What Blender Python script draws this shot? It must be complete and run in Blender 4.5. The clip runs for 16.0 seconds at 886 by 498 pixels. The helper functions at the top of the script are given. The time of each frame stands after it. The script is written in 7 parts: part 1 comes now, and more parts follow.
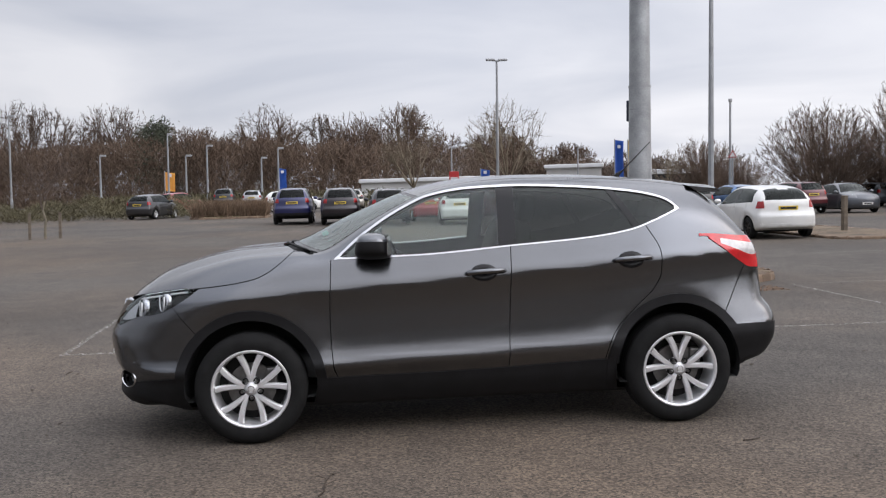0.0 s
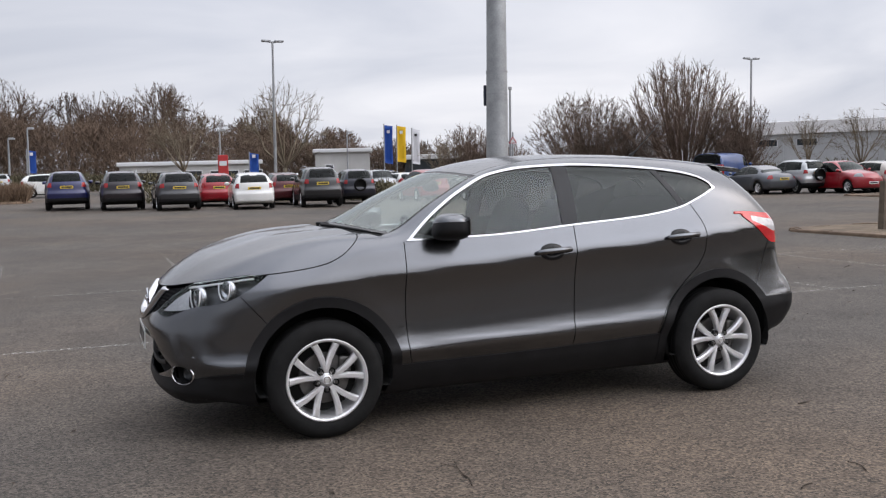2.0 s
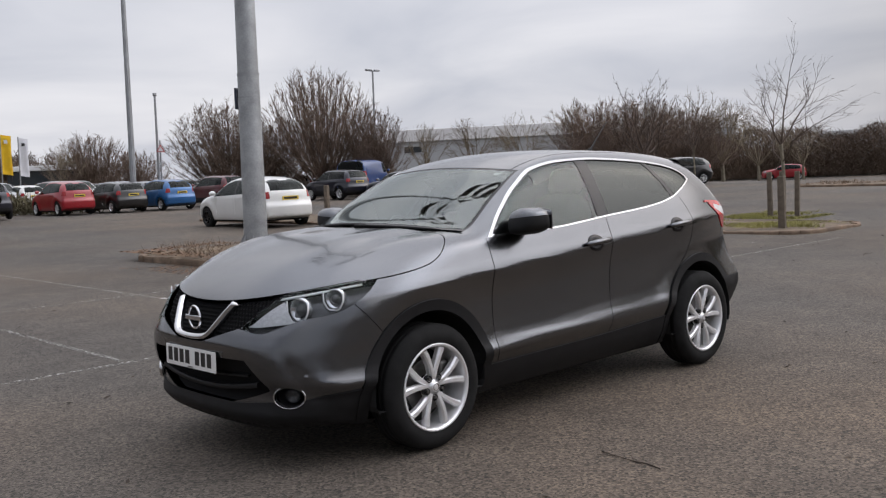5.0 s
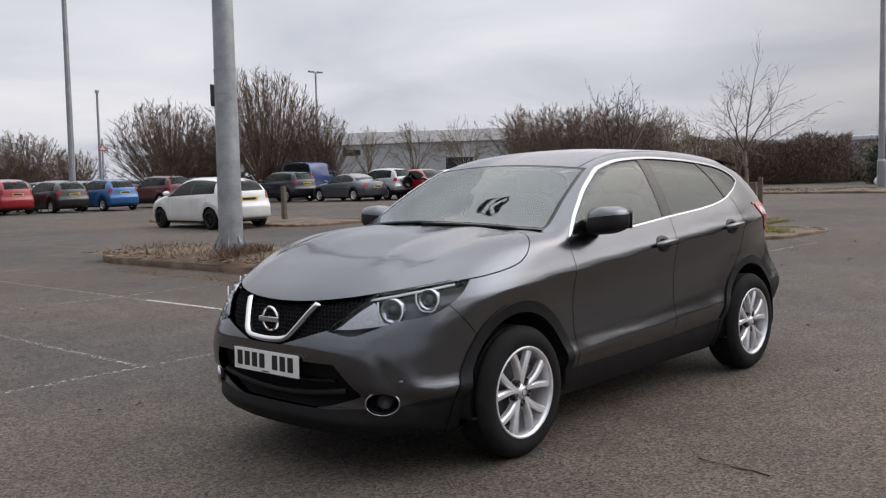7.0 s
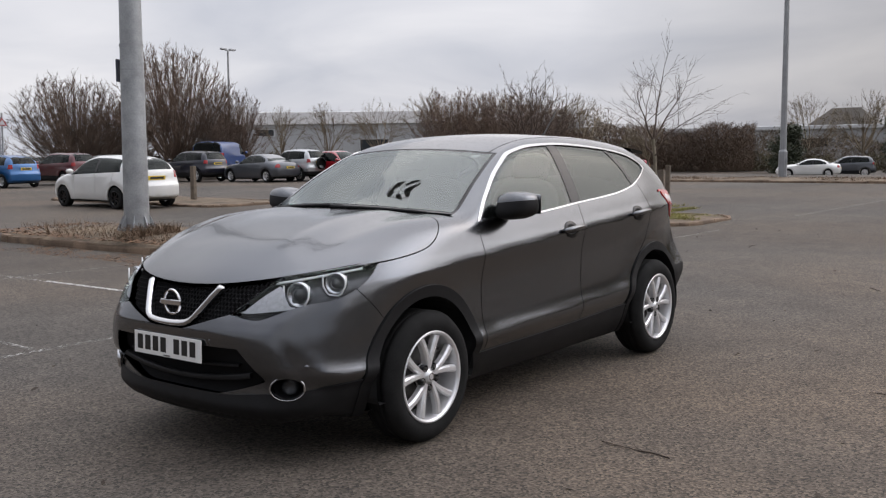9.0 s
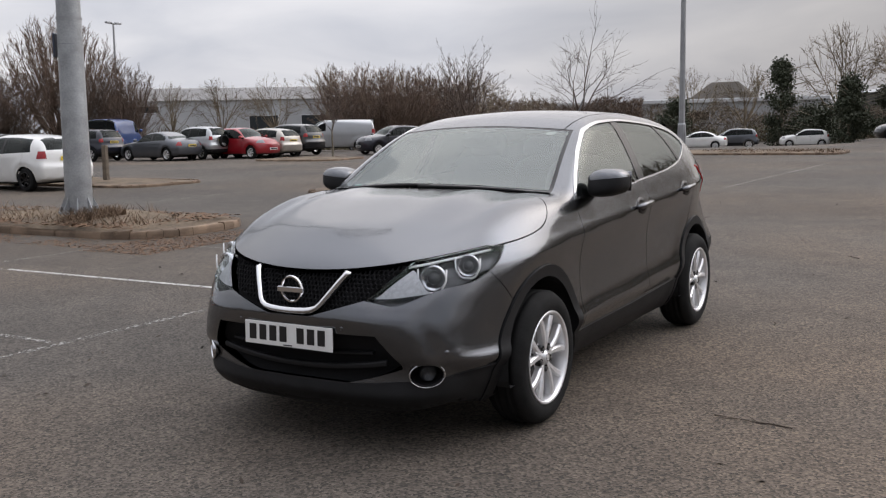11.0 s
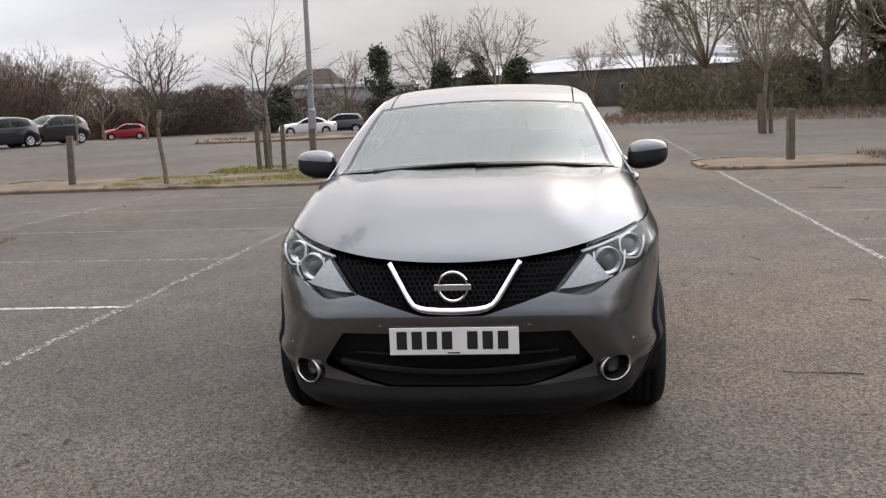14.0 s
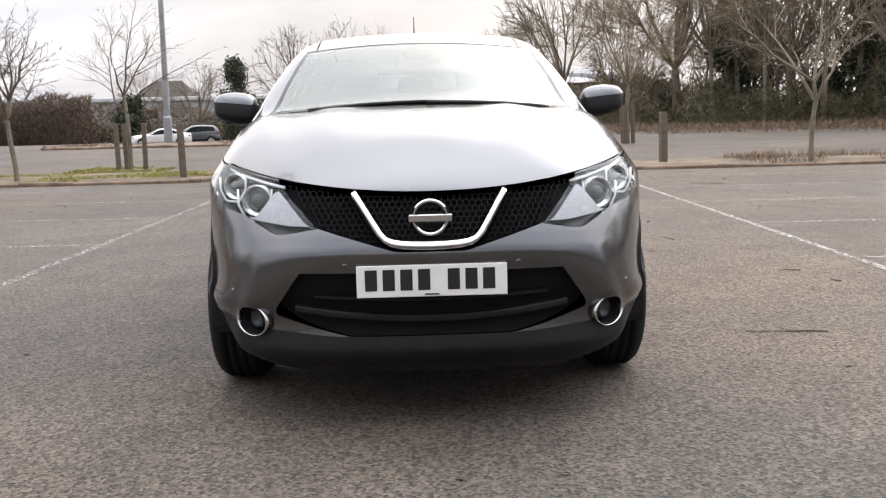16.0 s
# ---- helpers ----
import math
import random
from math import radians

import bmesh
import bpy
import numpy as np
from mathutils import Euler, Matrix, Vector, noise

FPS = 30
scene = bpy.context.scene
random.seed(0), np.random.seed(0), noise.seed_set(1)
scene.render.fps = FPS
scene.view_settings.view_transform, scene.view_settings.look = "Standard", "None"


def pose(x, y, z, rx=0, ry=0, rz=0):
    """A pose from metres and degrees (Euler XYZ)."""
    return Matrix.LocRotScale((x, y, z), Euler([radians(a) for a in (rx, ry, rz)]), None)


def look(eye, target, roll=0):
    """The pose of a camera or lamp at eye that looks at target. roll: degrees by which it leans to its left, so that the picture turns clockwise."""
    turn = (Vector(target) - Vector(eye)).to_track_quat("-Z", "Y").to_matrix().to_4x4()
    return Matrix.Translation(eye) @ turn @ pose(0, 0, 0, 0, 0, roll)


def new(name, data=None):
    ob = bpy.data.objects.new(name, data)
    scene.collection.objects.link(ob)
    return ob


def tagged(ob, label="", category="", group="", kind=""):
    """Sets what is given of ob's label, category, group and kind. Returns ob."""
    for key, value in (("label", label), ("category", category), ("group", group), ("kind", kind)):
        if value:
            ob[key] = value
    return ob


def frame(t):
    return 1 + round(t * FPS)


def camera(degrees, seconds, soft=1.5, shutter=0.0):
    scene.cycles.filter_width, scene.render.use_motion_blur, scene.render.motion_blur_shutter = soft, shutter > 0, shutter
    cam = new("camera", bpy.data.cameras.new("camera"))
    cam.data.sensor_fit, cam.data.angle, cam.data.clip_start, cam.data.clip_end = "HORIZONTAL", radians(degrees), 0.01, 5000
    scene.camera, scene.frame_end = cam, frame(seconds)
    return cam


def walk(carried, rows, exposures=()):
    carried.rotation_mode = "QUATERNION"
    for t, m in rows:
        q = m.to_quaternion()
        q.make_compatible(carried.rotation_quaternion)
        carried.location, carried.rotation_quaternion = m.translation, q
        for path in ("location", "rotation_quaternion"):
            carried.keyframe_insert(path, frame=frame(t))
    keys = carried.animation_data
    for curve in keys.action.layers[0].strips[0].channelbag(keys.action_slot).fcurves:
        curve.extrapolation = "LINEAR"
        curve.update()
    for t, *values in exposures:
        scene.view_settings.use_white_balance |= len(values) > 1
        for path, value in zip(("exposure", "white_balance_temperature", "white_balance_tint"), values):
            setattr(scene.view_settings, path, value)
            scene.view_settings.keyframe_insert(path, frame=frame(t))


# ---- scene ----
cam = camera(49.2, 16.0, 1.25)
PATH = [
    (0, (-0.697, -6.725, 1.465), (-0.508, -4.737, 1.354), -1.7),
    (0.5, (-1.184, -6.616, 1.452), (-0.869, -4.646, 1.314), -1.5),
    (1, (-1.646, -6.516, 1.458), (-1.206, -4.57, 1.308), -1.3),
    (1.5, (-2.082, -6.397, 1.479), (-1.516, -4.485, 1.324), -1.6),
    (2, (-2.542, -6.178, 1.485), (-1.856, -4.305, 1.328), -1.6),
    (2.5, (-2.957, -5.994, 1.478), (-2.133, -4.178, 1.325), -1.9),
    (3, (-3.379, -5.774, 1.484), (-2.409, -4.031, 1.329), -2.0),
    (3.2, (-3.509, -5.658, 1.483), (-2.491, -3.943, 1.328), -2.0),
    (5.3, (-4.918, -4.426, 1.509), (-3.511, -3.016, 1.333), -2.9),
    (5.5, (-5.001, -4.287, 1.516), (-3.573, -2.898, 1.333), -3.1),
    (6, (-5.08, -4.024, 1.496), (-3.623, -2.667, 1.308), -3.2),
    (6.5, (-5.135, -3.925, 1.493), (-3.668, -2.576, 1.321), -2.5),
    (7, (-5.162, -3.893, 1.484), (-3.695, -2.544, 1.32), -1.9),
    (7.5, (-5.17, -3.889, 1.481), (-3.701, -2.544, 1.303), -1.9),
    (8, (-5.148, -3.885, 1.477), (-3.654, -2.57, 1.282), -1.8),
    (8.5, (-5.131, -3.899, 1.484), (-3.589, -2.642, 1.282), -1.6),
    (9, (-5.118, -3.891, 1.484), (-3.539, -2.679, 1.281), -0.8),
    (9.5, (-5.175, -3.799, 1.469), (-3.58, -2.611, 1.261), 0.1),
    (10, (-5.382, -3.586, 1.49), (-3.763, -2.433, 1.267), 0.1),
    (10.2, (-5.476, -3.491, 1.506), (-3.846, -2.355, 1.275), -0.3),
    (12.3, (-5.848, -1.669, 1.521), (-3.999, -0.954, 1.259), -1.2),
    (12.5, (-5.903, -1.518, 1.514), (-4.036, -0.849, 1.255), -1.2),
    (13, (-6.016, -1.127, 1.526), (-4.109, -0.591, 1.254), -1.5),
    (13.5, (-6.011, -0.733, 1.509), (-4.07, -0.344, 1.218), -1.7),
    (14, (-6.006, -0.408, 1.515), (-4.043, -0.179, 1.208), -2.3),
    (14.5, (-5.958, -0.124, 1.523), (-3.987, -0.034, 1.195), -2.4),
    (15, (-5.789, 0.005, 1.495), (-3.821, 0.016, 1.138), -1.8),
    (15.5, (-5.647, 0.073, 1.422), (-3.683, 0.03, 1.048), -1.1),
    (16, (-5.547, 0.076, 1.125), (-3.567, 0.006, 0.847), -1.3),
]
walk(cam, [(t, look(eye, target, roll)) for t, eye, target, roll in PATH],
     exposures=((0, 0.26, 6600, 14), (2.0, 0.25, 6600, 14), (5.0, 0.06, 6650, 14), (9.0, 0.10, 6700, 14), (12.5, 0.24, 6800, 14), (13.6, 0.42, 6850, 14), (14.4, 0.72, 6900, 14), (15.0, 0.92, 6900, 14), (16.0, 1.04, 6900, 14)))

# ---- world, sun, exposure ----
UPRIGHT = 0.9        # the yard falls away slightly, so tall things lean by this against it
world = bpy.data.worlds.new("overcast_sky")
scene.world = world
world.use_nodes = True
wn, wl = world.node_tree.nodes, world.node_tree.links
wn.clear()
w_out = wn.new("ShaderNodeOutputWorld")
w_bg = wn.new("ShaderNodeBackground")
w_bg.inputs["Strength"].default_value = 0.100
w_sky = wn.new("ShaderNodeTexSky")
w_sky.sky_type = "NISHITA"
w_sky.sun_disc = False
w_sky.sun_elevation, w_sky.sun_rotation = radians(32), radians(105)
w_sky.air_density, w_sky.dust_density, w_sky.ozone_density = 1.0, 3.0, 1.0
w_co = wn.new("ShaderNodeTexCoord")
w_sep = wn.new("ShaderNodeSeparateXYZ")
w_add = wn.new("ShaderNodeMath")
w_add.operation, w_add.inputs[1].default_value = "ADD", 0.16
w_abs = wn.new("ShaderNodeMath")
w_abs.operation = "ABSOLUTE"
w_div = wn.new("ShaderNodeVectorMath")
w_div.operation = "DIVIDE"
w_comb = wn.new("ShaderNodeCombineXYZ")
w_noise = wn.new("ShaderNodeTexNoise")
w_noise.inputs["Scale"].default_value, w_noise.inputs["Detail"].default_value = 0.8, 7.0
w_noise.inputs["Roughness"].default_value, w_noise.inputs["Distortion"].default_value = 0.48, 0.5
w_ramp = wn.new("ShaderNodeValToRGB")
w_ramp.color_ramp.elements[0].position, w_ramp.color_ramp.elements[0].color = 0.32, (5.2, 5.65, 6.45, 1)
w_ramp.color_ramp.elements[1].position, w_ramp.color_ramp.elements[1].color = 0.70, (8.0, 8.3, 8.75, 1)
w_mix = wn.new("ShaderNodeMix")
w_mix.data_type = "RGBA"
w_mix.inputs["Factor"].default_value = 0.9
wl.new(w_co.outputs["Generated"], w_sep.inputs[0])
wl.new(w_sep.outputs["Z"], w_abs.inputs[0])
wl.new(w_abs.outputs[0], w_add.inputs[0])
for axis in "XYZ":
    wl.new(w_add.outputs[0], w_comb.inputs[axis])
wl.new(w_co.outputs["Generated"], w_div.inputs[0])
wl.new(w_comb.outputs[0], w_div.inputs[1])
wl.new(w_div.outputs[0], w_noise.inputs["Vector"])
wl.new(w_noise.outputs["Fac"], w_ramp.inputs[0])
wl.new(w_sky.outputs[0], w_mix.inputs["A"])
wl.new(w_ramp.outputs[0], w_mix.inputs["B"])
w_climb = wn.new("ShaderNodeMapRange")           # an overcast sky is brighter overhead than at the horizon
w_climb.inputs["From Min"].default_value, w_climb.inputs["From Max"].default_value = 0.36, 0.98
w_climb.inputs["To Min"].default_value, w_climb.inputs["To Max"].default_value = 1.0, 2.60
w_scale = wn.new("ShaderNodeVectorMath")
w_scale.operation = "SCALE"
wl.new(w_sep.outputs["Z"], w_climb.inputs["Value"])
wl.new(w_mix.outputs["Result"], w_scale.inputs[0])
wl.new(w_climb.outputs[0], w_scale.inputs["Scale"])
w_dot = wn.new("ShaderNodeVectorMath")           # the veiled sun brightens the cloud about it
w_dot.operation = "DOT_PRODUCT"
w_dot.inputs[1].default_value = (0.663, -0.557, 0.50)
w_glow = wn.new("ShaderNodeMapRange")
w_glow.interpolation_type = "SMOOTHSTEP"
w_glow.inputs["From Min"].default_value, w_glow.inputs["From Max"].default_value = 0.83, 1.0
w_glow.inputs["To Min"].default_value, w_glow.inputs["To Max"].default_value = 1.0, 2.3
w_bright = wn.new("ShaderNodeVectorMath")
w_bright.operation = "SCALE"
wl.new(w_co.outputs["Generated"], w_dot.inputs[0])
wl.new(w_dot.outputs["Value"], w_glow.inputs["Value"])
wl.new(w_scale.outputs[0], w_bright.inputs[0])
wl.new(w_glow.outputs[0], w_bright.inputs["Scale"])
w_lean = wn.new("ShaderNodeMapRange")            # and the cloud thickens towards the west
w_lean.inputs["From Min"].default_value, w_lean.inputs["From Max"].default_value = -0.9, 0.1
w_lean.inputs["To Min"].default_value, w_lean.inputs["To Max"].default_value = 0.62, 1.0
w_west = wn.new("ShaderNodeVectorMath")
w_west.operation = "SCALE"
wl.new(w_sep.outputs["X"], w_lean.inputs["Value"])
wl.new(w_bright.outputs[0], w_west.inputs[0])
wl.new(w_lean.outputs[0], w_west.inputs["Scale"])
w_east = wn.new("ShaderNodeMapRange")            # and is a little duller again low in the east
w_east.inputs["From Min"].default_value, w_east.inputs["From Max"].default_value = 0.86, 1.0
w_east.inputs["To Min"].default_value, w_east.inputs["To Max"].default_value = 1.0, 0.52
w_dull = wn.new("ShaderNodeVectorMath")
w_dull.operation = "SCALE"
wl.new(w_sep.outputs["X"], w_east.inputs["Value"])
wl.new(w_west.outputs[0], w_dull.inputs[0])
wl.new(w_east.outputs[0], w_dull.inputs["Scale"])
wl.new(w_dull.outputs[0], w_bg.inputs["Color"])
wl.new(w_bg.outputs[0], w_out.inputs[0])

sun = new("sun", bpy.data.lights.new("sun", "SUN"))
sun.data.energy, sun.data.angle, sun.data.color = 0.85, radians(130), (1.0, 0.96, 0.91)
sun.matrix_world = look((22, -12, 16), (0, 0, 0))


# ---- materials ----
def material(name, color, rough=0.6, metal=0.0, spec=0.5, coat=0.0, vary=0.0, scale=6.0, fine=0.0, fine_scale=120.0,
             bump=0.0, bump_scale=80.0, rand=0.0, flakes=0.0):
    """A surface with blotches (vary at scale), grain (fine at fine_scale), relief and per-object variation."""
    m = bpy.data.materials.new(name)
    m.use_nodes = True
    n, l = m.node_tree.nodes, m.node_tree.links
    b = n["Principled BSDF"]
    b.inputs["Roughness"].default_value, b.inputs["Metallic"].default_value = rough, metal
    b.inputs["Specular IOR Level"].default_value = spec
    b.inputs["Coat Weight"].default_value, b.inputs["Coat Roughness"].default_value = coat, 0.03
    b.inputs["Base Color"].default_value = (*color, 1)
    co = n.new("ShaderNodeTexCoord")
    value = None

    def times(value, node_out, low, high):
        r = n.new("ShaderNodeMapRange")
        r.inputs["From Min"].default_value, r.inputs["From Max"].default_value = 0.25, 0.75
        r.inputs["To Min"].default_value, r.inputs["To Max"].default_value = low, high
        l.new(node_out, r.inputs["Value"])
        if value is None:
            return r.outputs[0]
        k = n.new("ShaderNodeMath")
        k.operation = "MULTIPLY"
        l.new(value, k.inputs[0])
        l.new(r.outputs[0], k.inputs[1])
        return k.outputs[0]

    for amount, size, detail in ((vary, scale, 5.0), (fine, fine_scale, 3.0)):
        if amount:
            t = n.new("ShaderNodeTexNoise")
            t.inputs["Scale"].default_value, t.inputs["Detail"].default_value = size, detail
            l.new(co.outputs["Object"], t.inputs["Vector"])
            value = times(value, t.outputs["Fac"], 1 - amount, 1 + amount)
    if rand:
        info = n.new("ShaderNodeObjectInfo")
        r = n.new("ShaderNodeMapRange")
        r.inputs["To Min"].default_value, r.inputs["To Max"].default_value = 1 - rand, 1 + rand
        l.new(info.outputs["Random"], r.inputs["Value"])
        if value is None:
            value = r.outputs[0]
        else:
            k = n.new("ShaderNodeMath")
            k.operation = "MULTIPLY"
            l.new(value, k.inputs[0])
            l.new(r.outputs[0], k.inputs[1])
            value = k.outputs[0]
    if value is not None:
        s = n.new("ShaderNodeVectorMath")
        s.operation = "SCALE"
        s.inputs[0].default_value = color
        l.new(value, s.inputs["Scale"])
        l.new(s.outputs[0], b.inputs["Base Color"])
    if bump:
        t = n.new("ShaderNodeTexNoise")
        t.inputs["Scale"].default_value, t.inputs["Detail"].default_value = bump_scale, 4.0
        l.new(co.outputs["Object"], t.inputs["Vector"])
        u = n.new("ShaderNodeBump")
        u.inputs["Strength"].default_value, u.inputs["Distance"].default_value = 0.6, bump
        l.new(t.outputs["Fac"], u.inputs["Height"])
        l.new(u.outputs[0], b.inputs["Normal"])
    return m


def glass_material(name, tint, ior=1.5, rough=0.0):
    """Thin car glass: a tinted see-through sheet under a Fresnel gloss."""
    m = bpy.data.materials.new(name)
    m.use_nodes = True
    n, l = m.node_tree.nodes, m.node_tree.links
    n.clear()
    out = n.new("ShaderNodeOutputMaterial")
    mix = n.new("ShaderNodeMixShader")
    fres = n.new("ShaderNodeFresnel")
    fres.inputs["IOR"].default_value = ior
    clear = n.new("ShaderNodeBsdfTransparent")
    clear.inputs["Color"].default_value = (*tint, 1)
    gloss = n.new("ShaderNodeBsdfGlossy")
    gloss.inputs["Roughness"].default_value = rough
    gloss.inputs["Color"].default_value = (0.94, 1.0, 0.975, 1)
    l.new(fres.outputs[0], mix.inputs[0])
    l.new(clear.outputs[0], mix.inputs[1])
    l.new(gloss.outputs[0], mix.inputs[2])
    l.new(mix.outputs[0], out.inputs[0])
    return m


PAINT_GREY = material("gunmetal_metallic_paint", (0.150, 0.155, 0.164), rough=0.20, metal=1.0, coat=0.35, fine=0.12, fine_scale=900, vary=0.04, scale=2.5)
PLASTIC = material("black_grained_plastic", (0.011, 0.011, 0.012), rough=0.55, spec=0.25, vary=0.25, scale=9, fine=0.15, fine_scale=300, bump=0.0006, bump_scale=500)
GLOSS_BLACK = material("gloss_black_trim", (0.008, 0.008, 0.009), rough=0.2, spec=0.3)
GRILLE_BLACK = material("matt_black_grille", (0.012, 0.012, 0.013), rough=0.75, spec=0.12)
SEAL = material("black_rubber_seal", (0.012, 0.012, 0.012), rough=0.6)
CHROME = material("bright_chrome", (0.62, 0.62, 0.63), rough=0.10, metal=1.0)
SATIN = material("satin_aluminium_trim", (0.58, 0.58, 0.59), rough=0.22, metal=1.0)
ALLOY = material("silver_alloy_paint", (0.80, 0.80, 0.81), rough=0.30, metal=0.55, coat=0.5, vary=0.08, scale=14)
TYRE = material("worn_tyre_rubber", (0.012, 0.012, 0.012), rough=0.85, spec=0.2, vary=0.3, scale=12, fine=0.2, fine_scale=160, bump=0.001, bump_scale=140)
DARK = material("dark_underbody", (0.010, 0.010, 0.010), rough=0.9)
STEEL_DARK = material("brake_steel", (0.16, 0.155, 0.15), rough=0.45, metal=0.9, vary=0.3, scale=20)
SEAT = material("charcoal_seat_cloth", (0.050, 0.050, 0.054), rough=0.95, vary=0.2, scale=25, fine=0.2, fine_scale=500)
TRIM_DARK = material("dark_cabin_trim", (0.085, 0.086, 0.088), rough=0.8, vary=0.15, scale=12)
HEADLINING = material("pale_headlining", (0.48, 0.47, 0.46), rough=0.95, vary=0.1, scale=8)
SCREEN_GLASS = glass_material("windscreen_glass", (0.80, 0.89, 0.86), 2.1)
DOOR_GLASS = glass_material("green_tinted_door_glass", (0.84, 0.90, 0.87), 1.55)
PRIVACY_GLASS = glass_material("dark_privacy_glass", (0.17, 0.165, 0.165), 1.42)
LENS = glass_material("clear_lamp_lens", (0.95, 0.96, 0.97), 1.28)
RED_LENS = material("red_lamp_lens", (0.62, 0.015, 0.02), rough=0.12, coat=0.8, vary=0.15, scale=30)
CLEAR_LAMP = material("pale_lamp_lens", (0.62, 0.60, 0.60), rough=0.15, coat=0.8, vary=0.2, scale=40)
REFLECTOR = material("lamp_reflector_silver", (0.70, 0.71, 0.73), rough=0.2, metal=0.9, vary=0.15, scale=30)
LAMP_DARK = material("lamp_housing_dark_metal", (0.060, 0.062, 0.066), rough=0.25, metal=0.5, vary=0.4, scale=26)
FROSTED = material("frosted_lamp_plastic", (0.44, 0.45, 0.47), rough=0.35, coat=0.5, vary=0.2, scale=60)
LAMP_GREY = material("lamp_housing_grey", (0.17, 0.174, 0.182), rough=0.3, metal=0.7, vary=0.3, scale=22)
PLATE_WHITE = material("white_plate_acrylic", (0.78, 0.78, 0.76), rough=0.3, vary=0.04, scale=12)
PLATE_YELLOW = material("yellow_plate_acrylic", (0.72, 0.52, 0.06), rough=0.3)
PLATE_INK = material("black_plate_marks", (0.012, 0.012, 0.012), rough=0.4)


# ---- small tools ----
def link(name, me, mat=None, parent=None, label=""):
    ob = new(name, me)
    for one in (mat if isinstance(mat, (list, tuple)) else [mat]):
        if one:
            me.materials.append(one)
    if parent:
        ob.parent = parent
    if label:
        tagged(ob, label)
    return ob


def part(name, bm, mat, parent=None, label="", smooth=False):
    """Links a bmesh as one mesh object under a thing or a part."""
    me = bpy.data.meshes.new(name)
    if smooth:
        for f in bm.faces:
            f.smooth = True
    bm.to_mesh(me)
    bm.free()
    return link(name, me, mat, parent, label)


def thing(name, label, category, group="", kind=""):
    return tagged(new(name), label, category, group, kind)


def box(bm, cx, cy, cz, sx, sy, sz, bevel=0.0, m=None):
    """A box of the given size about a centre, its edges bevelled."""
    made = bmesh.ops.create_cube(bm, size=1.0)["verts"]
    bmesh.ops.scale(bm, vec=(sx, sy, sz), verts=made)
    bmesh.ops.translate(bm, vec=(cx, cy, cz), verts=made)
    if m is not None:
        bmesh.ops.transform(bm, matrix=m, verts=made)
    if bevel:
        edges = list({e for v in made for e in v.link_edges})
        bmesh.ops.bevel(bm, geom=edges, offset=bevel, segments=2, affect="EDGES", profile=0.5)


def lathe(bm, profile, steps=32, m=None, closed=False):
    """Turns a profile of (radius, along) about the y axis."""
    rings = []
    for i in range(steps):
        a = 2 * math.pi * i / steps
        ring = []
        for r, y in profile:
            p = Vector((r * math.cos(a), y, r * math.sin(a)))
            ring.append(bm.verts.new(m @ p if m is not None else p))
        rings.append(ring)
    count = len(profile)
    for i in range(steps):
        a, b = rings[i], rings[(i + 1) % steps]
        for j in range(count if closed else count - 1):
            k = (j + 1) % count
            bm.faces.new((a[j], a[k], b[k], b[j]))


def tube(bm, points, radius, sides=6, cap=True):
    """A tube along points; radius a number or one per point."""
    points = [Vector(p) for p in points]
    radii = radius if isinstance(radius, (list, tuple)) else [radius] * len(points)
    rings = []
    side = None
    for i, p in enumerate(points):
        way = (points[min(i + 1, len(points) - 1)] - points[max(i - 1, 0)]).normalized()
        if side is None or abs(side.dot(way)) > 0.98:
            side = way.orthogonal().normalized()
        side = (side - way * side.dot(way)).normalized()
        up = way.cross(side)
        rings.append([bm.verts.new(p + radii[i] * (math.cos(2 * math.pi * k / sides) * side + math.sin(2 * math.pi * k / sides) * up)) for k in range(sides)])
    for a, b in zip(rings, rings[1:]):
        for k in range(sides):
            bm.faces.new((a[k], a[(k + 1) % sides], b[(k + 1) % sides], b[k]))
    if cap:
        bm.faces.new(rings[0][::-1])
        bm.faces.new(rings[-1])


class Curve:
    """A smooth curve through (x, y) knots that never overshoots; straight beyond its ends."""

    def __init__(self, *knots):
        self.x, self.y = np.array(knots, float).T
        h, d = np.diff(self.x), np.diff(self.y) / np.diff(self.x)
        m = np.zeros(len(self.x))
        for i in range(1, len(d)):
            if d[i - 1] * d[i] > 0:
                w1, w2 = 2 * h[i] + h[i - 1], h[i] + 2 * h[i - 1]
                m[i] = (w1 + w2) / (w1 / d[i - 1] + w2 / d[i])
        m[0], m[-1] = d[0], d[-1]
        self.m = m

    def __call__(self, x):
        x = np.asarray(x, float)
        i = np.clip(np.searchsorted(self.x, x) - 1, 0, len(self.x) - 2)
        h = self.x[i + 1] - self.x[i]
        t = np.clip((x - self.x[i]) / h, 0, 1)
        y = ((1 + 2 * t) * self.y[i] + t * h * self.m[i]) * (1 - t) ** 2 + t * t * ((3 - 2 * t) * self.y[i + 1] + (t - 1) * h * self.m[i + 1])
        return y + np.minimum(x - self.x[0], 0) * self.m[0] + np.maximum(x - self.x[-1], 0) * self.m[-1]

    def slope(self, x):
        return (self(np.asarray(x) + 0.004) - self(np.asarray(x) - 0.004)) / 0.008


def smax(a, b, k):
    return np.maximum(a, b) + 0.25 * k * np.maximum(1 - np.abs(a - b) / k, 0) ** 2


def smooth(a, b, x):
    t = np.clip((x - a) / (b - a), 0, 1)
    return t * t * (3 - 2 * t)


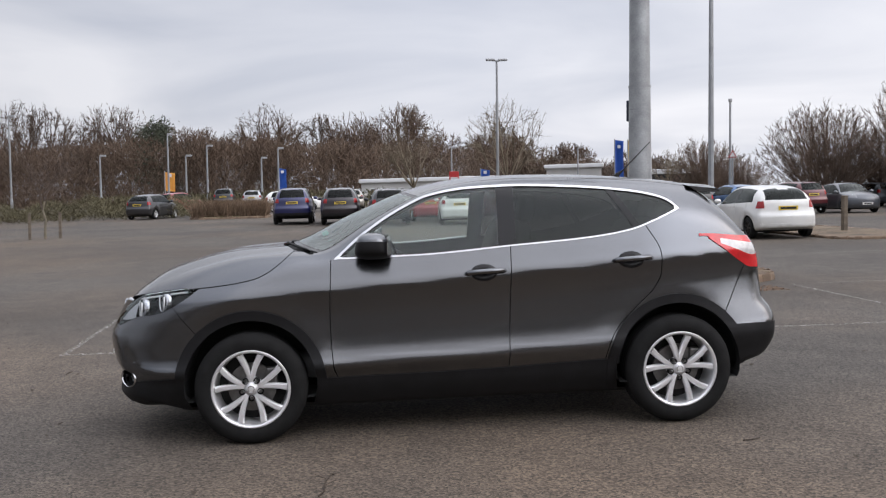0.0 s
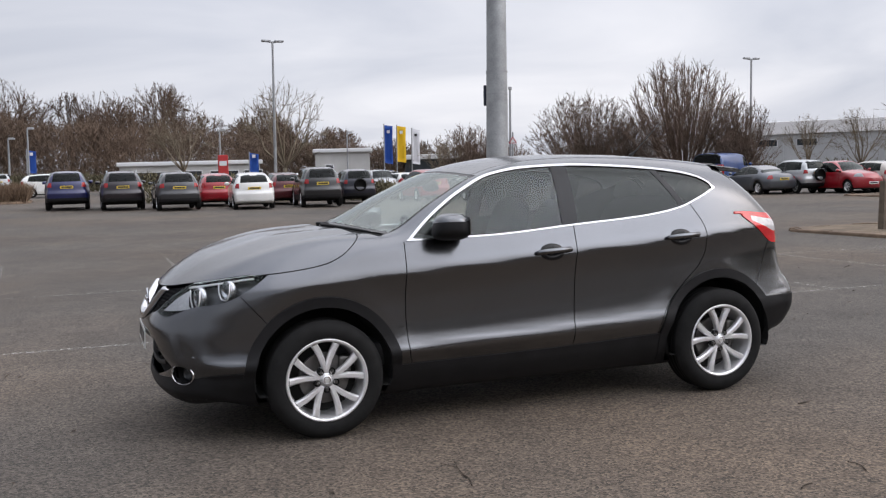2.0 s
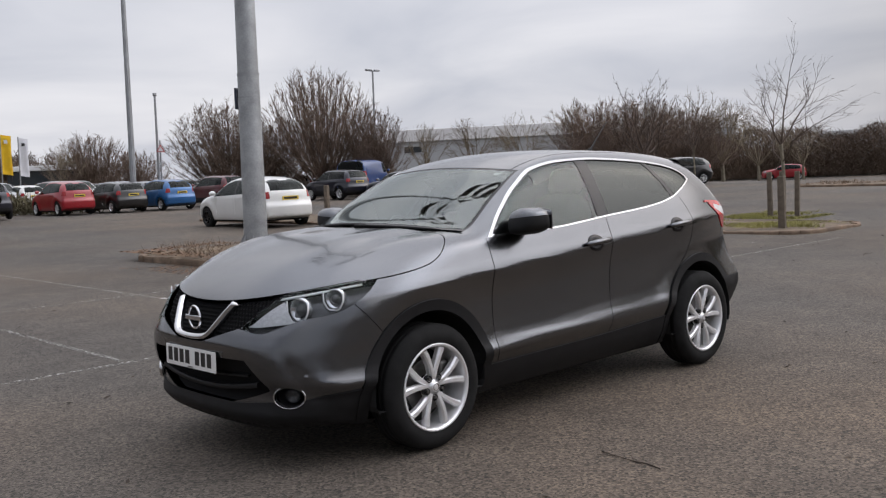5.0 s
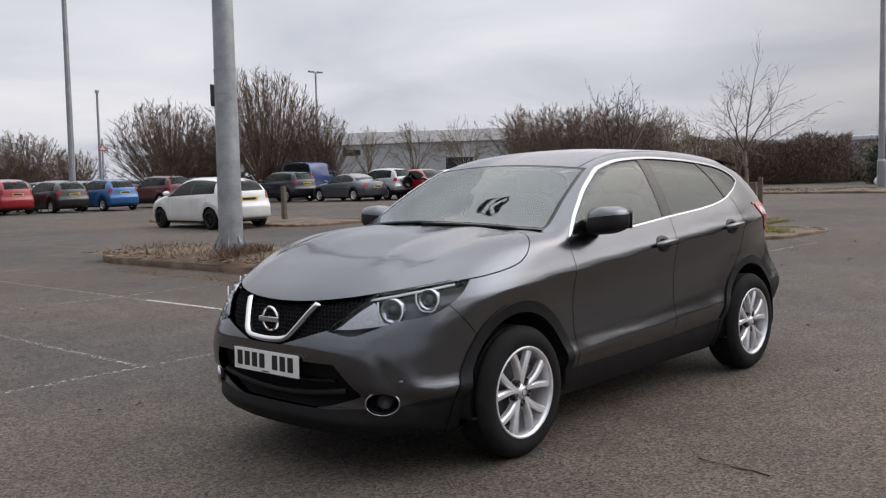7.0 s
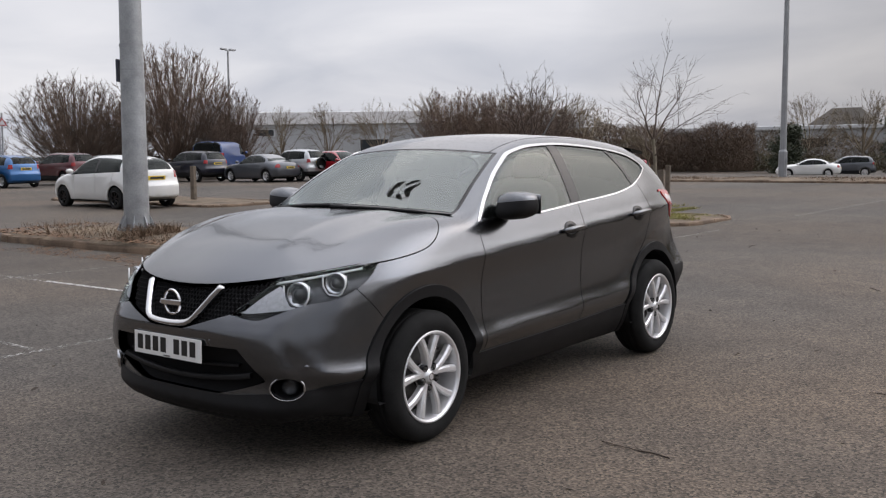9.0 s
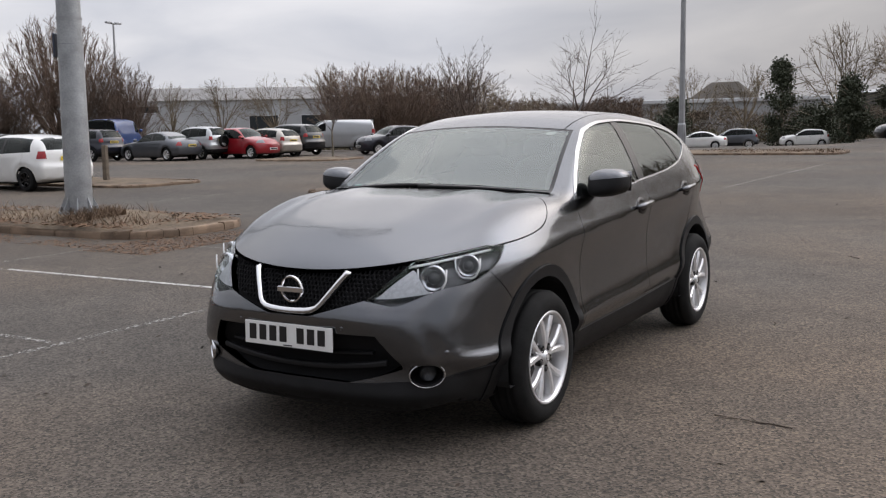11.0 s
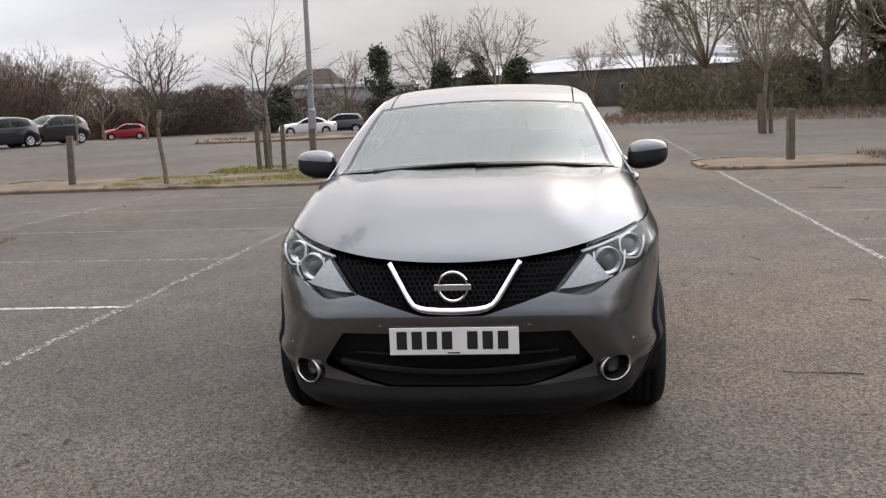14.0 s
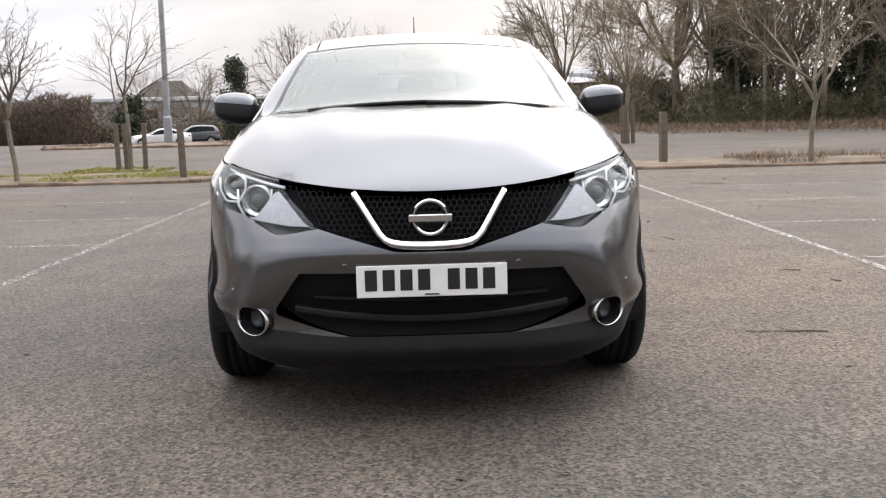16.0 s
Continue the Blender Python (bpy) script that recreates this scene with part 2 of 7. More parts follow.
# ---- car body shells ----
class Body:
    """A car's outer form, nose towards -x. top: the centre line; flank: half width by height; nose, tail: end faces by height."""

    def __init__(self, top, flank, nose, tail, crease=0.0, bow=0.36, crown=0.10, floor=0.2, wheels=(-1.323, 1.323), arch=0.02,
                 nose_round=0.42, tail_round=0.22, pinch=0.22, fore=1.35, aft=1.1, dome=0.0, side_round=((-1.3, 0.13), (-1.0, 0.06), (-0.2, 0.06), (0.2, 0.10)),
                 hub=0.345, ends=(-1.55, 1.45), mid=0.72, pin=0.45, tuck=0.10, scoop=0.0, nose_square=0.0, corner_lift=0.0):
        self.tuck, self.scoop, self.nose_square, self.corner_lift = tuck, scoop, nose_square, corner_lift
        self.top, self.flank, self.nose, self.tail = Curve(*top), Curve(*flank), Curve(*nose), Curve(*tail)
        self.crease, self.bow, self.crown, self.floor, self.wheels, self.arch = crease, bow, crown, floor, wheels, arch
        self.nose_round, self.tail_round, self.pinch, self.fore, self.aft, self.dome = nose_round, tail_round, pinch, fore, aft, dome
        self.side_round, self.hub, self.ends, self.mid, self.pin = Curve(*side_round), hub, ends, mid, pin

    def half(self, x, z):
        lift = self.crease * x * smooth(0.28, 0.70, z)
        w = self.flank(z - lift)
        w = w - self.pin * np.maximum(-x - self.fore, 0) ** 3 - self.pinch * np.maximum(x - self.aft, 0) ** 2 * (0.45 + 0.55 * smooth(0.6, 1.0, z))
        for xw in self.wheels:
            r = np.hypot(x - xw, z - self.hub)
            w = w + self.arch * np.exp(-(((r - 0.47) / 0.10) ** 2)) * smooth(1.02, 0.85, z)
        return w

    def gauge(self, p):
        """Below nought inside, above outside."""
        x, y, z = p[..., 0], np.abs(p[..., 1]), p[..., 2]
        xs = x - self.bow * y * y * (0.5 + 0.5 * smooth(-0.2, -0.95, x)) * smooth(0.9, -0.1, x)
        zt = self.top(xs) - self.crown * y * y
        if self.dome:
            zt = zt + self.dome * np.exp(-(((y - 0.40) / 0.13) ** 2)) * smooth(-1.0, -1.25, xs) * smooth(-2.2, -1.7, xs)
            zt = zt + 1.4 * self.dome * np.exp(-(((y - 0.70) / 0.13) ** 2)) * smooth(-0.95, -1.25, xs) * smooth(-2.15, -1.75, xs)
        gt = (z - zt) / np.sqrt(1 + np.clip(self.top.slope(xs), -2, 2) ** 2)
        gs = y - self.half(x, z)
        gf = self.nose(z) + self.nose_round * y * y + self.nose_square * y ** 4 * (1 + 0.9 * smooth(0.50, 0.36, z)) - x
        gf = gf / np.sqrt(1 + np.clip(self.nose.slope(z), -1, 1) ** 2)
        gr = x - self.tail(z) + self.tail_round * y * y
        gr = gr / np.sqrt(1 + np.clip(self.tail.slope(z), -1.5, 1.5) ** 2)
        g = smax(gt, gs, self.side_round(x))
        g = smax(g, gf, 0.09)
        if self.scoop:
            brow = 0.660 + 1.0 * np.clip(y - 0.590, 0, 0.22)
            fall = np.clip((brow - z) / np.maximum(brow - 0.47, 0.05), 0, 1)
            g = g + self.scoop * fall * smooth(-0.01, 0.05, y - 0.585 - 0.42 * np.clip(0.66 - z, 0, 0.3)) * smooth(-1.66, -1.80, x)
        g = smax(g, gr, 0.07)
        return smax(g, self.floor + self.tuck * smooth(1.45, 1.85, x) + self.corner_lift * smooth(0.40, 0.80, y) * smooth(-1.65, -1.95, x) - z, 0.05)

    def ray(self, q):
        """Start and way for places (u, angle) on the skin: u under 0 fans round the nose, over 1 round the tail."""
        u, a = q[:, 0], np.radians(q[:, 1])
        fan = np.radians(90) * (np.clip(u - 1, 0, 1) - np.clip(-u, 0, 1))
        o = np.zeros((len(q), 3))
        o[:, 0] = self.ends[0] + (self.ends[1] - self.ends[0]) * np.clip(u, 0, 1)
        o[:, 2] = self.mid
        d = np.stack([np.sin(fan), -np.cos(fan) * np.cos(a), np.cos(fan) * np.sin(a)], 1)
        return o, d

    def places(self, q):
        o, d = self.ray(q)
        low, high = np.zeros(len(q)), np.full(len(q), 1.6)
        far = np.linspace(0.1, 1.6, 40)
        out = self.gauge(o[:, None] + far[None, :, None] * d[:, None]) > 0
        first = np.argmax(out, 1)
        high = far[first]
        low = np.where(first > 0, far[first - 1], 0.0)
        for _ in range(22):
            m = (low + high) / 2
            o_m = self.gauge(o + m[:, None] * d) > 0
            high, low = np.where(o_m, m, high), np.where(o_m, low, m)
        return o + high[:, None] * d

    def normals(self, p, h=0.005):
        n = np.stack([self.gauge(p + h * e) - self.gauge(p - h * e) for e in np.eye(3)], -1)
        return n / np.maximum(np.linalg.norm(n, axis=-1, keepdims=True), 1e-9)


class Skin:
    """A body's left half as polygons that can be cut along curves and shared out into panels."""

    def __init__(self, body, fan=44, length=150, round_=120):
        self.body = body
        us = np.concatenate([np.linspace(-1, 0, fan, endpoint=False), np.linspace(0, 1, length, endpoint=False), np.linspace(1, 2, fan + 1)])
        an = np.linspace(-90, 90, round_ + 1)
        self.q = np.array([(u, a) for u in us for a in an])
        k = len(an)
        self.polys = [(i * k + j, (i + 1) * k + j, (i + 1) * k + j + 1, i * k + j + 1) for i in range(len(us) - 1) for j in range(round_)]
        self.p = body.places(self.q)

    def cut(self, f, near=None):
        """Splits every polygon that the curve f(p) = 0 crosses."""
        v = f(self.p)
        ok = None if near is None else near(self.p)
        over = v > 0
        polys, cuts, new_q = [], {}, []
        flags = over.tolist()
        for poly in self.polys:
            s = [flags[i] for i in poly]
            if all(s) or not any(s) or (ok is not None and not any(ok[i] for i in poly)):
                polys.append(poly)
                continue
            a, b = [], []
            for n, i in enumerate(poly):
                (a if flags[i] else b).append(i)
                j = poly[(n + 1) % len(poly)]
                if flags[i] != flags[j]:
                    key = (min(i, j), max(i, j))
                    if key not in cuts:
                        t = v[key[0]] / (v[key[0]] - v[key[1]])
                        cuts[key] = len(self.q) + len(new_q)
                        new_q.append(self.q[key[0]] * (1 - t) + self.q[key[1]] * t)
                    a.append(cuts[key])
                    b.append(cuts[key])
            polys += [tuple(x) for x in (a, b) if len(x) > 2]
        if new_q:
            new_q = np.array(new_q)
            self.q = np.concatenate([self.q, new_q])
            self.p = np.concatenate([self.p, self.body.places(new_q)])
        self.polys = polys

    def share(self, rule):
        """Gives every polygon to a panel: rule takes centres and normals and returns names."""
        c = np.array([self.p[list(i)].mean(0) for i in self.polys])
        names = rule(c, self.body.normals(c))
        self.panels = {}
        for poly, name in zip(self.polys, names):
            self.panels.setdefault(name, []).append(poly)
        self.n = self.body.normals(self.p)

    def mesh(self, name, panels, side=0, offset=0.0, lip=0.0, flip=False):
        """A mesh of some panels. side -1: the left, 1: the right, 0: both, joined. lip: how far its rim turns in."""
        polys = [poly for x in panels for poly in self.panels.get(x, ())]
        used = sorted({i for poly in polys for i in poly})
        at = {i: k for k, i in enumerate(used)}
        p, n = self.p[used] + offset * self.n[used], self.n[used]
        faces = [tuple(at[i] for i in poly) for poly in polys]
        if lip:
            edges = {}
            for f in faces:
                for a, b in zip(f, f[1:] + f[:1]):
                    edges[(a, b)] = f
            rim = [(a, b) for a, b in edges if (b, a) not in edges and not (abs(p[a][1]) < 1e-4 and abs(p[b][1]) < 1e-4 and side == 0)]
            extra_p, extra_n = [], []
            base = len(p)
            for a, b in rim:
                along = p[b] - p[a]
                out = np.cross(along, (n[a] + n[b]) / 2)
                out = out / max(np.linalg.norm(out), 1e-9)
                k = base + len(extra_p)
                extra_p += [p[a], p[b], p[b] - lip * n[b], p[a] - lip * n[a]]
                extra_n += [out] * 4
                faces.append((k + 3, k + 2, k + 1, k))
            if extra_p:
                p, n = np.concatenate([p, extra_p]), np.concatenate([n, extra_n])
        turn = np.array([1, -1, 1])
        if side == 1:
            p, n, faces = p * turn, n * turn, [f[::-1] for f in faces]
        elif side == 0:
            k = len(p)
            p, n = np.concatenate([p, p * turn]), np.concatenate([n, n * turn])
            faces = faces + [tuple(i + k for i in f[::-1]) for f in faces]
        if flip:
            n, faces = -n, [f[::-1] for f in faces]
        me = bpy.data.meshes.new(name)
        me.from_pydata(p.tolist(), [], faces)
        me.polygons.foreach_set("use_smooth", [True] * len(me.polygons))
        me.normals_split_custom_set_from_vertices(n.tolist())
        return me


# ---- the grey crossover ----
FRONT_X, REAR_X, HUB_Z, TYRE_R = -1.323, 1.323, 0.338, 0.338
HERO = Body(
    top=((-2.30, 0.78), (-2.19, 0.872), (-2.08, 0.948), (-1.82, 1.062), (-1.48, 1.140), (-1.17, 1.163), (-1.11, 1.172), (-0.70, 1.350),
         (-0.34, 1.494), (-0.12, 1.552), (0.12, 1.582), (0.42, 1.592), (0.78, 1.585), (1.12, 1.563), (1.45, 1.528), (1.72, 1.480)),
    flank=((0.15, 0.70), (0.24, 0.785), (0.33, 0.836), (0.40, 0.858), (0.44, 0.879), (0.475, 0.891), (0.50, 0.889), (0.535, 0.877), (0.60, 0.867), (0.68, 0.863), (0.78, 0.864), (0.88, 0.876),
           (0.935, 0.888), (0.958, 0.893), (0.978, 0.889), (1.03, 0.869), (1.13, 0.830), (1.30, 0.752), (1.48, 0.650), (1.62, 0.56)),
    nose=((0.20, -2.12), (0.26, -2.190), (0.30, -2.216), (0.35, -2.208), (0.41, -2.200), (0.49, -2.226), (0.60, -2.256), (0.645, -2.261), (0.70, -2.243), (0.78, -2.200), (0.86, -2.162), (1.0, -2.03)),
    tail=((0.22, 1.70), (0.32, 1.94), (0.42, 2.075), (0.54, 2.125), (0.62, 2.125), (0.68, 2.105), (0.76, 2.05), (0.98, 2.025), (1.10, 1.985), (1.22, 1.89), (1.46, 1.655), (1.6, 1.50)),
    crease=0.057, floor=0.18, dome=0.018, mid=0.58, arch=0.007, scoop=0.022, nose_round=0.10, nose_square=0.24, pin=0.34, tuck=0.17, corner_lift=0.07)
BELT = Curve((-0.95, 1.075), (-0.79, 1.092), (-0.29, 1.100), (0.29, 1.138), (0.81, 1.175), (1.06, 1.215), (1.20, 1.262), (1.38, 1.335))
HOOP = Curve((-0.82, 1.08), (-0.63, 1.24), (-0.41, 1.38), (-0.19, 1.475), (0.06, 1.512), (0.35, 1.520), (0.68, 1.505), (1.06, 1.468), (1.26, 1.425), (1.34, 1.385), (1.385, 1.335))
DOOR_FRONT = Curve((0.30, -0.76), (0.45, -0.825), (0.70, -0.838), (1.10, -0.822))
DOOR_MID = Curve((0.30, 0.245), (0.70, 0.262), (1.15, 0.282), (1.52, 0.30))
DOOR_REAR = Curve((0.35, 0.845), (0.50, 0.875), (0.61, 0.935), (0.75, 1.07), (0.85, 1.175), (0.95, 1.222), (1.06, 1.222), (1.24, 1.145), (1.46, 1.02))
LAMP_LOW = Curve((-2.15, 0.735), (-2.09, 0.714), (-2.02, 0.738), (-1.92, 0.778), (-1.81, 0.822), (-1.70, 0.885), (-1.61, 0.950))
WING_TOP = Curve((-1.70, 0.940), (-1.50, 0.958), (-1.29, 0.992), (-1.20, 1.030), (-1.13, 1.080), (-1.06, 1.14))
SILL_TOP = Curve((-0.9, 0.378), (0.0, 0.388), (0.95, 0.420))
GAP = 0.0028


def hero_point(y, z, x=None):
    """A place on the hero's skin from the front (y, z), or from the side (x, z), and the normal there."""
    if x is None:
        p = np.array([[-2.8, y, z]])
        way, far = np.array([[1.0, 0, 0]]), 2.0
    else:
        p = np.array([[x, -1.3 if y <= 0 else 1.3, z]])
        way, far = np.array([[0, 1.0 if y <= 0 else -1.0, 0]]), 1.2
    low, high = 0.0, far
    for d in np.linspace(0, far, 200):
        if HERO.gauge(p + d * way)[0] < 0:
            high = d
            break
        low = d
    for _ in range(25):
        m = (low + high) / 2
        if HERO.gauge(p + m * way)[0] < 0:
            high = m
        else:
            low = m
    spot = p + high * way
    return Vector(spot[0]), Vector(HERO.normals(spot)[0])


def facing(place, normal, up=(0, 0, 1)):
    """A pose whose local -y looks along normal, z up."""
    back = -Vector(normal).normalized()
    right = back.cross(Vector(up)).normalized()
    top = right.cross(back)
    m = Matrix((right, back, top)).transposed().to_4x4()
    m.translation = place
    return m


FOG = {}
for fog_side in (-1, 1):
    fog_place, fog_normal = hero_point(fog_side * 0.648, 0.400)
    fog_out = Vector((fog_normal.x, fog_normal.y, fog_normal.z * 0.3)).normalized()
    fog_out = (fog_out * 0.45 + Vector((-0.66, fog_side * 0.75, 0)) * 0.55).normalized()
    FOG[fog_side] = facing(fog_place + fog_normal * 0.004, fog_out)


def hero_lines(p):
    """The curves along which the body is parted, as signed distances in metres."""
    x, y, z = p[:, 0], np.abs(p[:, 1]), p[:, 2]
    f = {}
    f["belt"] = (z - BELT(x)) / np.sqrt(1 + BELT.slope(x) ** 2)
    f["hoop"] = (HOOP(x) - z) / np.sqrt(1 + np.clip(HOOP.slope(x), -4, 4) ** 2)
    f["dlo"] = np.minimum(f["belt"], f["hoop"] * 0.68)
    f["door_front"] = x - DOOR_FRONT(z)
    f["door_mid"] = x - DOOR_MID(z)
    f["door_rear"] = (x - DOOR_REAR(z)) / np.sqrt(1 + np.clip(DOOR_REAR.slope(z), -2, 2) ** 2)
    f["front_r"] = np.hypot(x - FRONT_X, z - 0.355)
    f["rear_r"] = np.hypot(x - REAR_X, z - 0.355)
    f["sill"] = z - SILL_TOP(x)
    edge = np.where(x < -1.69, 0.853 + 0.16 * np.minimum(y, 0.775) ** 2, WING_TOP(x))
    f["bonnet"] = z - edge
    xs = x - 0.36 * y * y
    f["cowl"] = xs + 1.155
    f["screen_base"] = xs + 1.085
    f["screen_top"] = -0.335 - (x - 0.20 * y * y)
    f["screen_side"] = (0.735 + (x + 0.95) * -0.215) - y
    lx = x + (0.32 * y * y - 0.24 * y ** 4) * smooth(-1.84, -2.06, x)
    f["lamp_low"] = (z - LAMP_LOW(lx)) / np.sqrt(1 + LAMP_LOW.slope(lx) ** 2)
    f["lamp_in"] = (y - (0.405 + 0.92 * (z - 0.745))) / 1.36
    f["grille_low"] = z - np.maximum(0.655, 0.745 - 0.30 * (0.42 - y))
    t = np.clip(((y - 0.12) * 0.165 + (z - 0.684) * 0.226) / (0.165 ** 2 + 0.226 ** 2), 0, 1.4)
    f["vee"] = 0.0195 - smax(-np.hypot(y - 0.12 - 0.165 * t, z - 0.684 - 0.226 * t), -np.hypot(np.maximum(y - 0.12, 0), z - 0.684), 0.01) * -1
    f["intake_low"] = z - (0.322 + 0.085 * (y / 0.5) ** 2)
    f["intake_top"] = 0.585 - z
    f["intake_side"] = (0.555 - 0.70 * np.maximum(z - 0.45, 0) - 0.9 * np.maximum(0.43 - z, 0)) - y
    f["bumper_wing"] = (x + 1.72 + 0.85 * (z - 0.77)) / 1.31
    f["chin"] = z - (0.350 + 0.020 * smooth(0.30, 0.60, y) + 0.040 * smooth(0.60, 0.88, y))
    away = np.stack([x, -y, z], 1) - np.array(FOG[-1].translation)
    f["fog"] = 0.0515 - np.hypot(away @ np.array(FOG[-1].col[0][:3]) / 1.42, away @ np.array(FOG[-1].col[2][:3]))
    f["rear_seam"] = (x - (1.79 + 0.55 * (z - 0.95))) / 1.15
    f["rear_low"] = z - 0.60
    f["tail_top"] = (1.175 - 0.03 * smooth(1.5, 1.9, x)) - z
    f["tail_low"] = z - np.interp(x, [1.53, 1.70, 1.82, 1.90, 2.2], [1.16, 1.035, 0.955, 0.945, 0.945])
    f["tail_in"] = y - 0.42
    f["tail_mid"] = z - np.interp(x, [1.53, 1.62, 1.84, 2.2], [1.155, 1.112, 1.030, 1.030])
    f["tail_mid_top"] = np.interp(x, [1.53, 1.60, 1.88, 2.2], [1.16, 1.146, 1.098, 1.092]) - z
    f["hatch_glass_low"] = z - 1.17
    f["hatch_glass_side"] = (0.66 - 0.25 * (z - 1.17)) - y
    f["hatch_glass_top"] = 1.445 - z
    f["roof_edge"] = y - 0.535
    return f


hero_skin = Skin(HERO)
for key, level in (("belt", 0), ("hoop", 0), ("dlo", 0.009), ("door_front", GAP), ("door_front", -GAP), ("door_mid", GAP), ("door_mid", -GAP), ("door_mid", -0.075), ("door_mid", 0.035),
                   ("door_rear", GAP), ("door_rear", -GAP), ("door_rear", -0.075), ("door_rear", -0.035), ("front_r", 0.395), ("front_r", 0.454), ("rear_r", 0.395), ("rear_r", 0.454),
                   ("sill", 0), ("bonnet", GAP), ("bonnet", -GAP), ("cowl", 0), ("screen_base", 0), ("screen_base", 0.035), ("screen_top", 0), ("screen_top", 0.03),
                   ("screen_side", 0), ("screen_side", 0.022), ("lamp_low", 0), ("lamp_in", 0), ("grille_low", 0), ("vee", 0), ("intake_low", 0), ("intake_top", 0),
                   ("intake_side", 0), ("bumper_wing", GAP * 0.7), ("bumper_wing", -GAP * 0.7), ("chin", 0), ("fog", 0), ("rear_seam", GAP), ("rear_seam", -GAP), ("rear_low", 0), ("tail_top", 0),
                   ("tail_low", 0), ("tail_in", 0), ("tail_mid", 0), ("tail_mid_top", 0), ("hatch_glass_low", 0), ("hatch_glass_side", 0), ("hatch_glass_top", 0), ("roof_edge", GAP * 1.4), ("roof_edge", -GAP * 1.4)):
    hero_skin.cut(lambda p: hero_lines(p)[key] - level)


def hero_rule(c, n):
    f = hero_lines(c)
    x, y, z = c[:, 0], np.abs(c[:, 1]), c[:, 2]
    name = np.full(len(c), "body_side", dtype=object)

    def put(where, what):
        name[where] = what

    put(x > 1.0, "quarter_panel")
    put(x < DOOR_FRONT(z), "front_wing")
    door = (f["door_front"] > GAP) & (f["door_rear"] < -GAP) & (f["sill"] > 0)
    put(door & (f["door_mid"] < -GAP), "front_door")
    put(door & (f["door_mid"] > GAP), "rear_door")
    put((z > 1.05) & (f["dlo"] < 0) & (f["belt"] > 0), "roof")
    gap = (np.abs(f["door_front"]) < GAP) & (z < 1.09) | (np.abs(f["door_mid"]) < GAP) & (f["belt"] < 0) | (np.abs(f["door_rear"]) < GAP) & (f["hoop"] > 0)
    put(gap & (f["sill"] > 0) & (f["rear_r"] > 0.454), "gap")
    put((np.abs(f["rear_seam"]) < GAP) & (f["tail_low"] < 0) & (f["rear_r"] > 0.454) & (x > 1.4), "gap")
    put((f["rear_seam"] > GAP) & (f["tail_low"] < 0) & (x > 1.4) & (z < 0.97), "rear_bumper")
    put((x > 1.93) & (z > 0.80), "tailgate")
    put((x > 1.45) & (f["hatch_glass_low"] > 0) & (f["hatch_glass_side"] > 0) & (f["hatch_glass_top"] > 0) & (n[:, 0] > 0.3), "rear_window")
    lamp = (x > 1.5) & (f["tail_top"] > 0) & (f["tail_low"] > 0) & (f["tail_in"] > 0)
    put(lamp, "tail_lamp")
    put(lamp & (f["tail_mid"] > 0) & (f["tail_mid_top"] > 0) & (x > 1.62), "tail_lamp_pale")
    dlo = f["dlo"] > 0
    put(dlo, "dlo_trim")
    glass = f["dlo"] > 0.009
    put(glass, "front_glass")
    put(glass & (f["door_mid"] > -0.075), "pillar")
    put(glass & (f["door_mid"] > 0.035), "rear_glass")
    put(glass & (f["door_rear"] > -0.075), "rear_pillar")
    put(glass & (f["door_rear"] > -0.035), "quarter_glass")
    put(dlo & gap & (f["dlo"] > 0.009) & (np.abs(f["door_mid"]) < GAP), "gap")
    nose = x < -1.60
    put(nose & (f["bumper_wing"] < -GAP * 0.7), "front_bumper")
    put(nose & (np.abs(f["bumper_wing"]) < GAP * 0.7) & (f["lamp_low"] < 0), "gap")
    put((f["bonnet"] > GAP) & (f["cowl"] < 0), "bonnet")
    put((np.abs(f["bonnet"]) < GAP) & (f["cowl"] < 0.02), "gap")
    put((f["cowl"] > 0) & (f["screen_base"] < 0.0) & (f["screen_side"] > -0.01) & (z > 1.0), "cowl_panel")
    screen = (f["screen_base"] > 0) & (f["screen_top"] > 0) & (f["screen_side"] > 0) & (x < 0)
    put(screen, "screen_seal")
    put(screen & (f["screen_base"] > 0.035) & (f["screen_top"] > 0.03) & (f["screen_side"] > 0.022), "windscreen")
    put((np.abs(f["roof_edge"]) < GAP * 1.4) & (f["screen_top"] < 0) & (x > -0.4) & (x < 1.5) & (z > 1.4), "gap")
    lamp = (x < -1.55) & (f["lamp_low"] > 0) & (f["lamp_in"] > 0) & (f["bonnet"] < -GAP)
    put(lamp, "headlamp")
    grille = (x < -1.9) & (f["lamp_in"] < 0) & (f["grille_low"] > 0) & (f["bonnet"] < -GAP)
    put(grille, "grille")
    put((x < -1.9) & (f["vee"] > 0) & (f["bonnet"] < -GAP) & (z > 0.60) & (y < 0.33), "grille_vee")
    put((x < -1.9) & (f["intake_low"] > 0) & (f["intake_top"] > 0) & (f["intake_side"] > 0), "intake")
    put((f["sill"] < 0) & (x > -0.95) & (x < 1.0), "sill")
    put((x < -1.5) & (f["chin"] < 0), "chin")
    put((x > 1.5) & (f["rear_low"] < 0), "rear_valance")
    for key in ("front_r", "rear_r"):
        put((f[key] < 0.454) & (y > 0.5), "arch_front" if key == "front_r" else "arch_rear")
        put((f[key] < 0.395) & (y > 0.5) & (z < 0.9), "hole")
    put((f["fog"] > 0) & (x < -1.7), "fog_hole")
    put((n[:, 2] < -0.75) & (z < 0.3), "underbody")
    return name


hero_skin.share(hero_rule)
hero = thing("grey_crossover_car", "gunmetal grey five-door crossover car parked on the tarmac", "car")


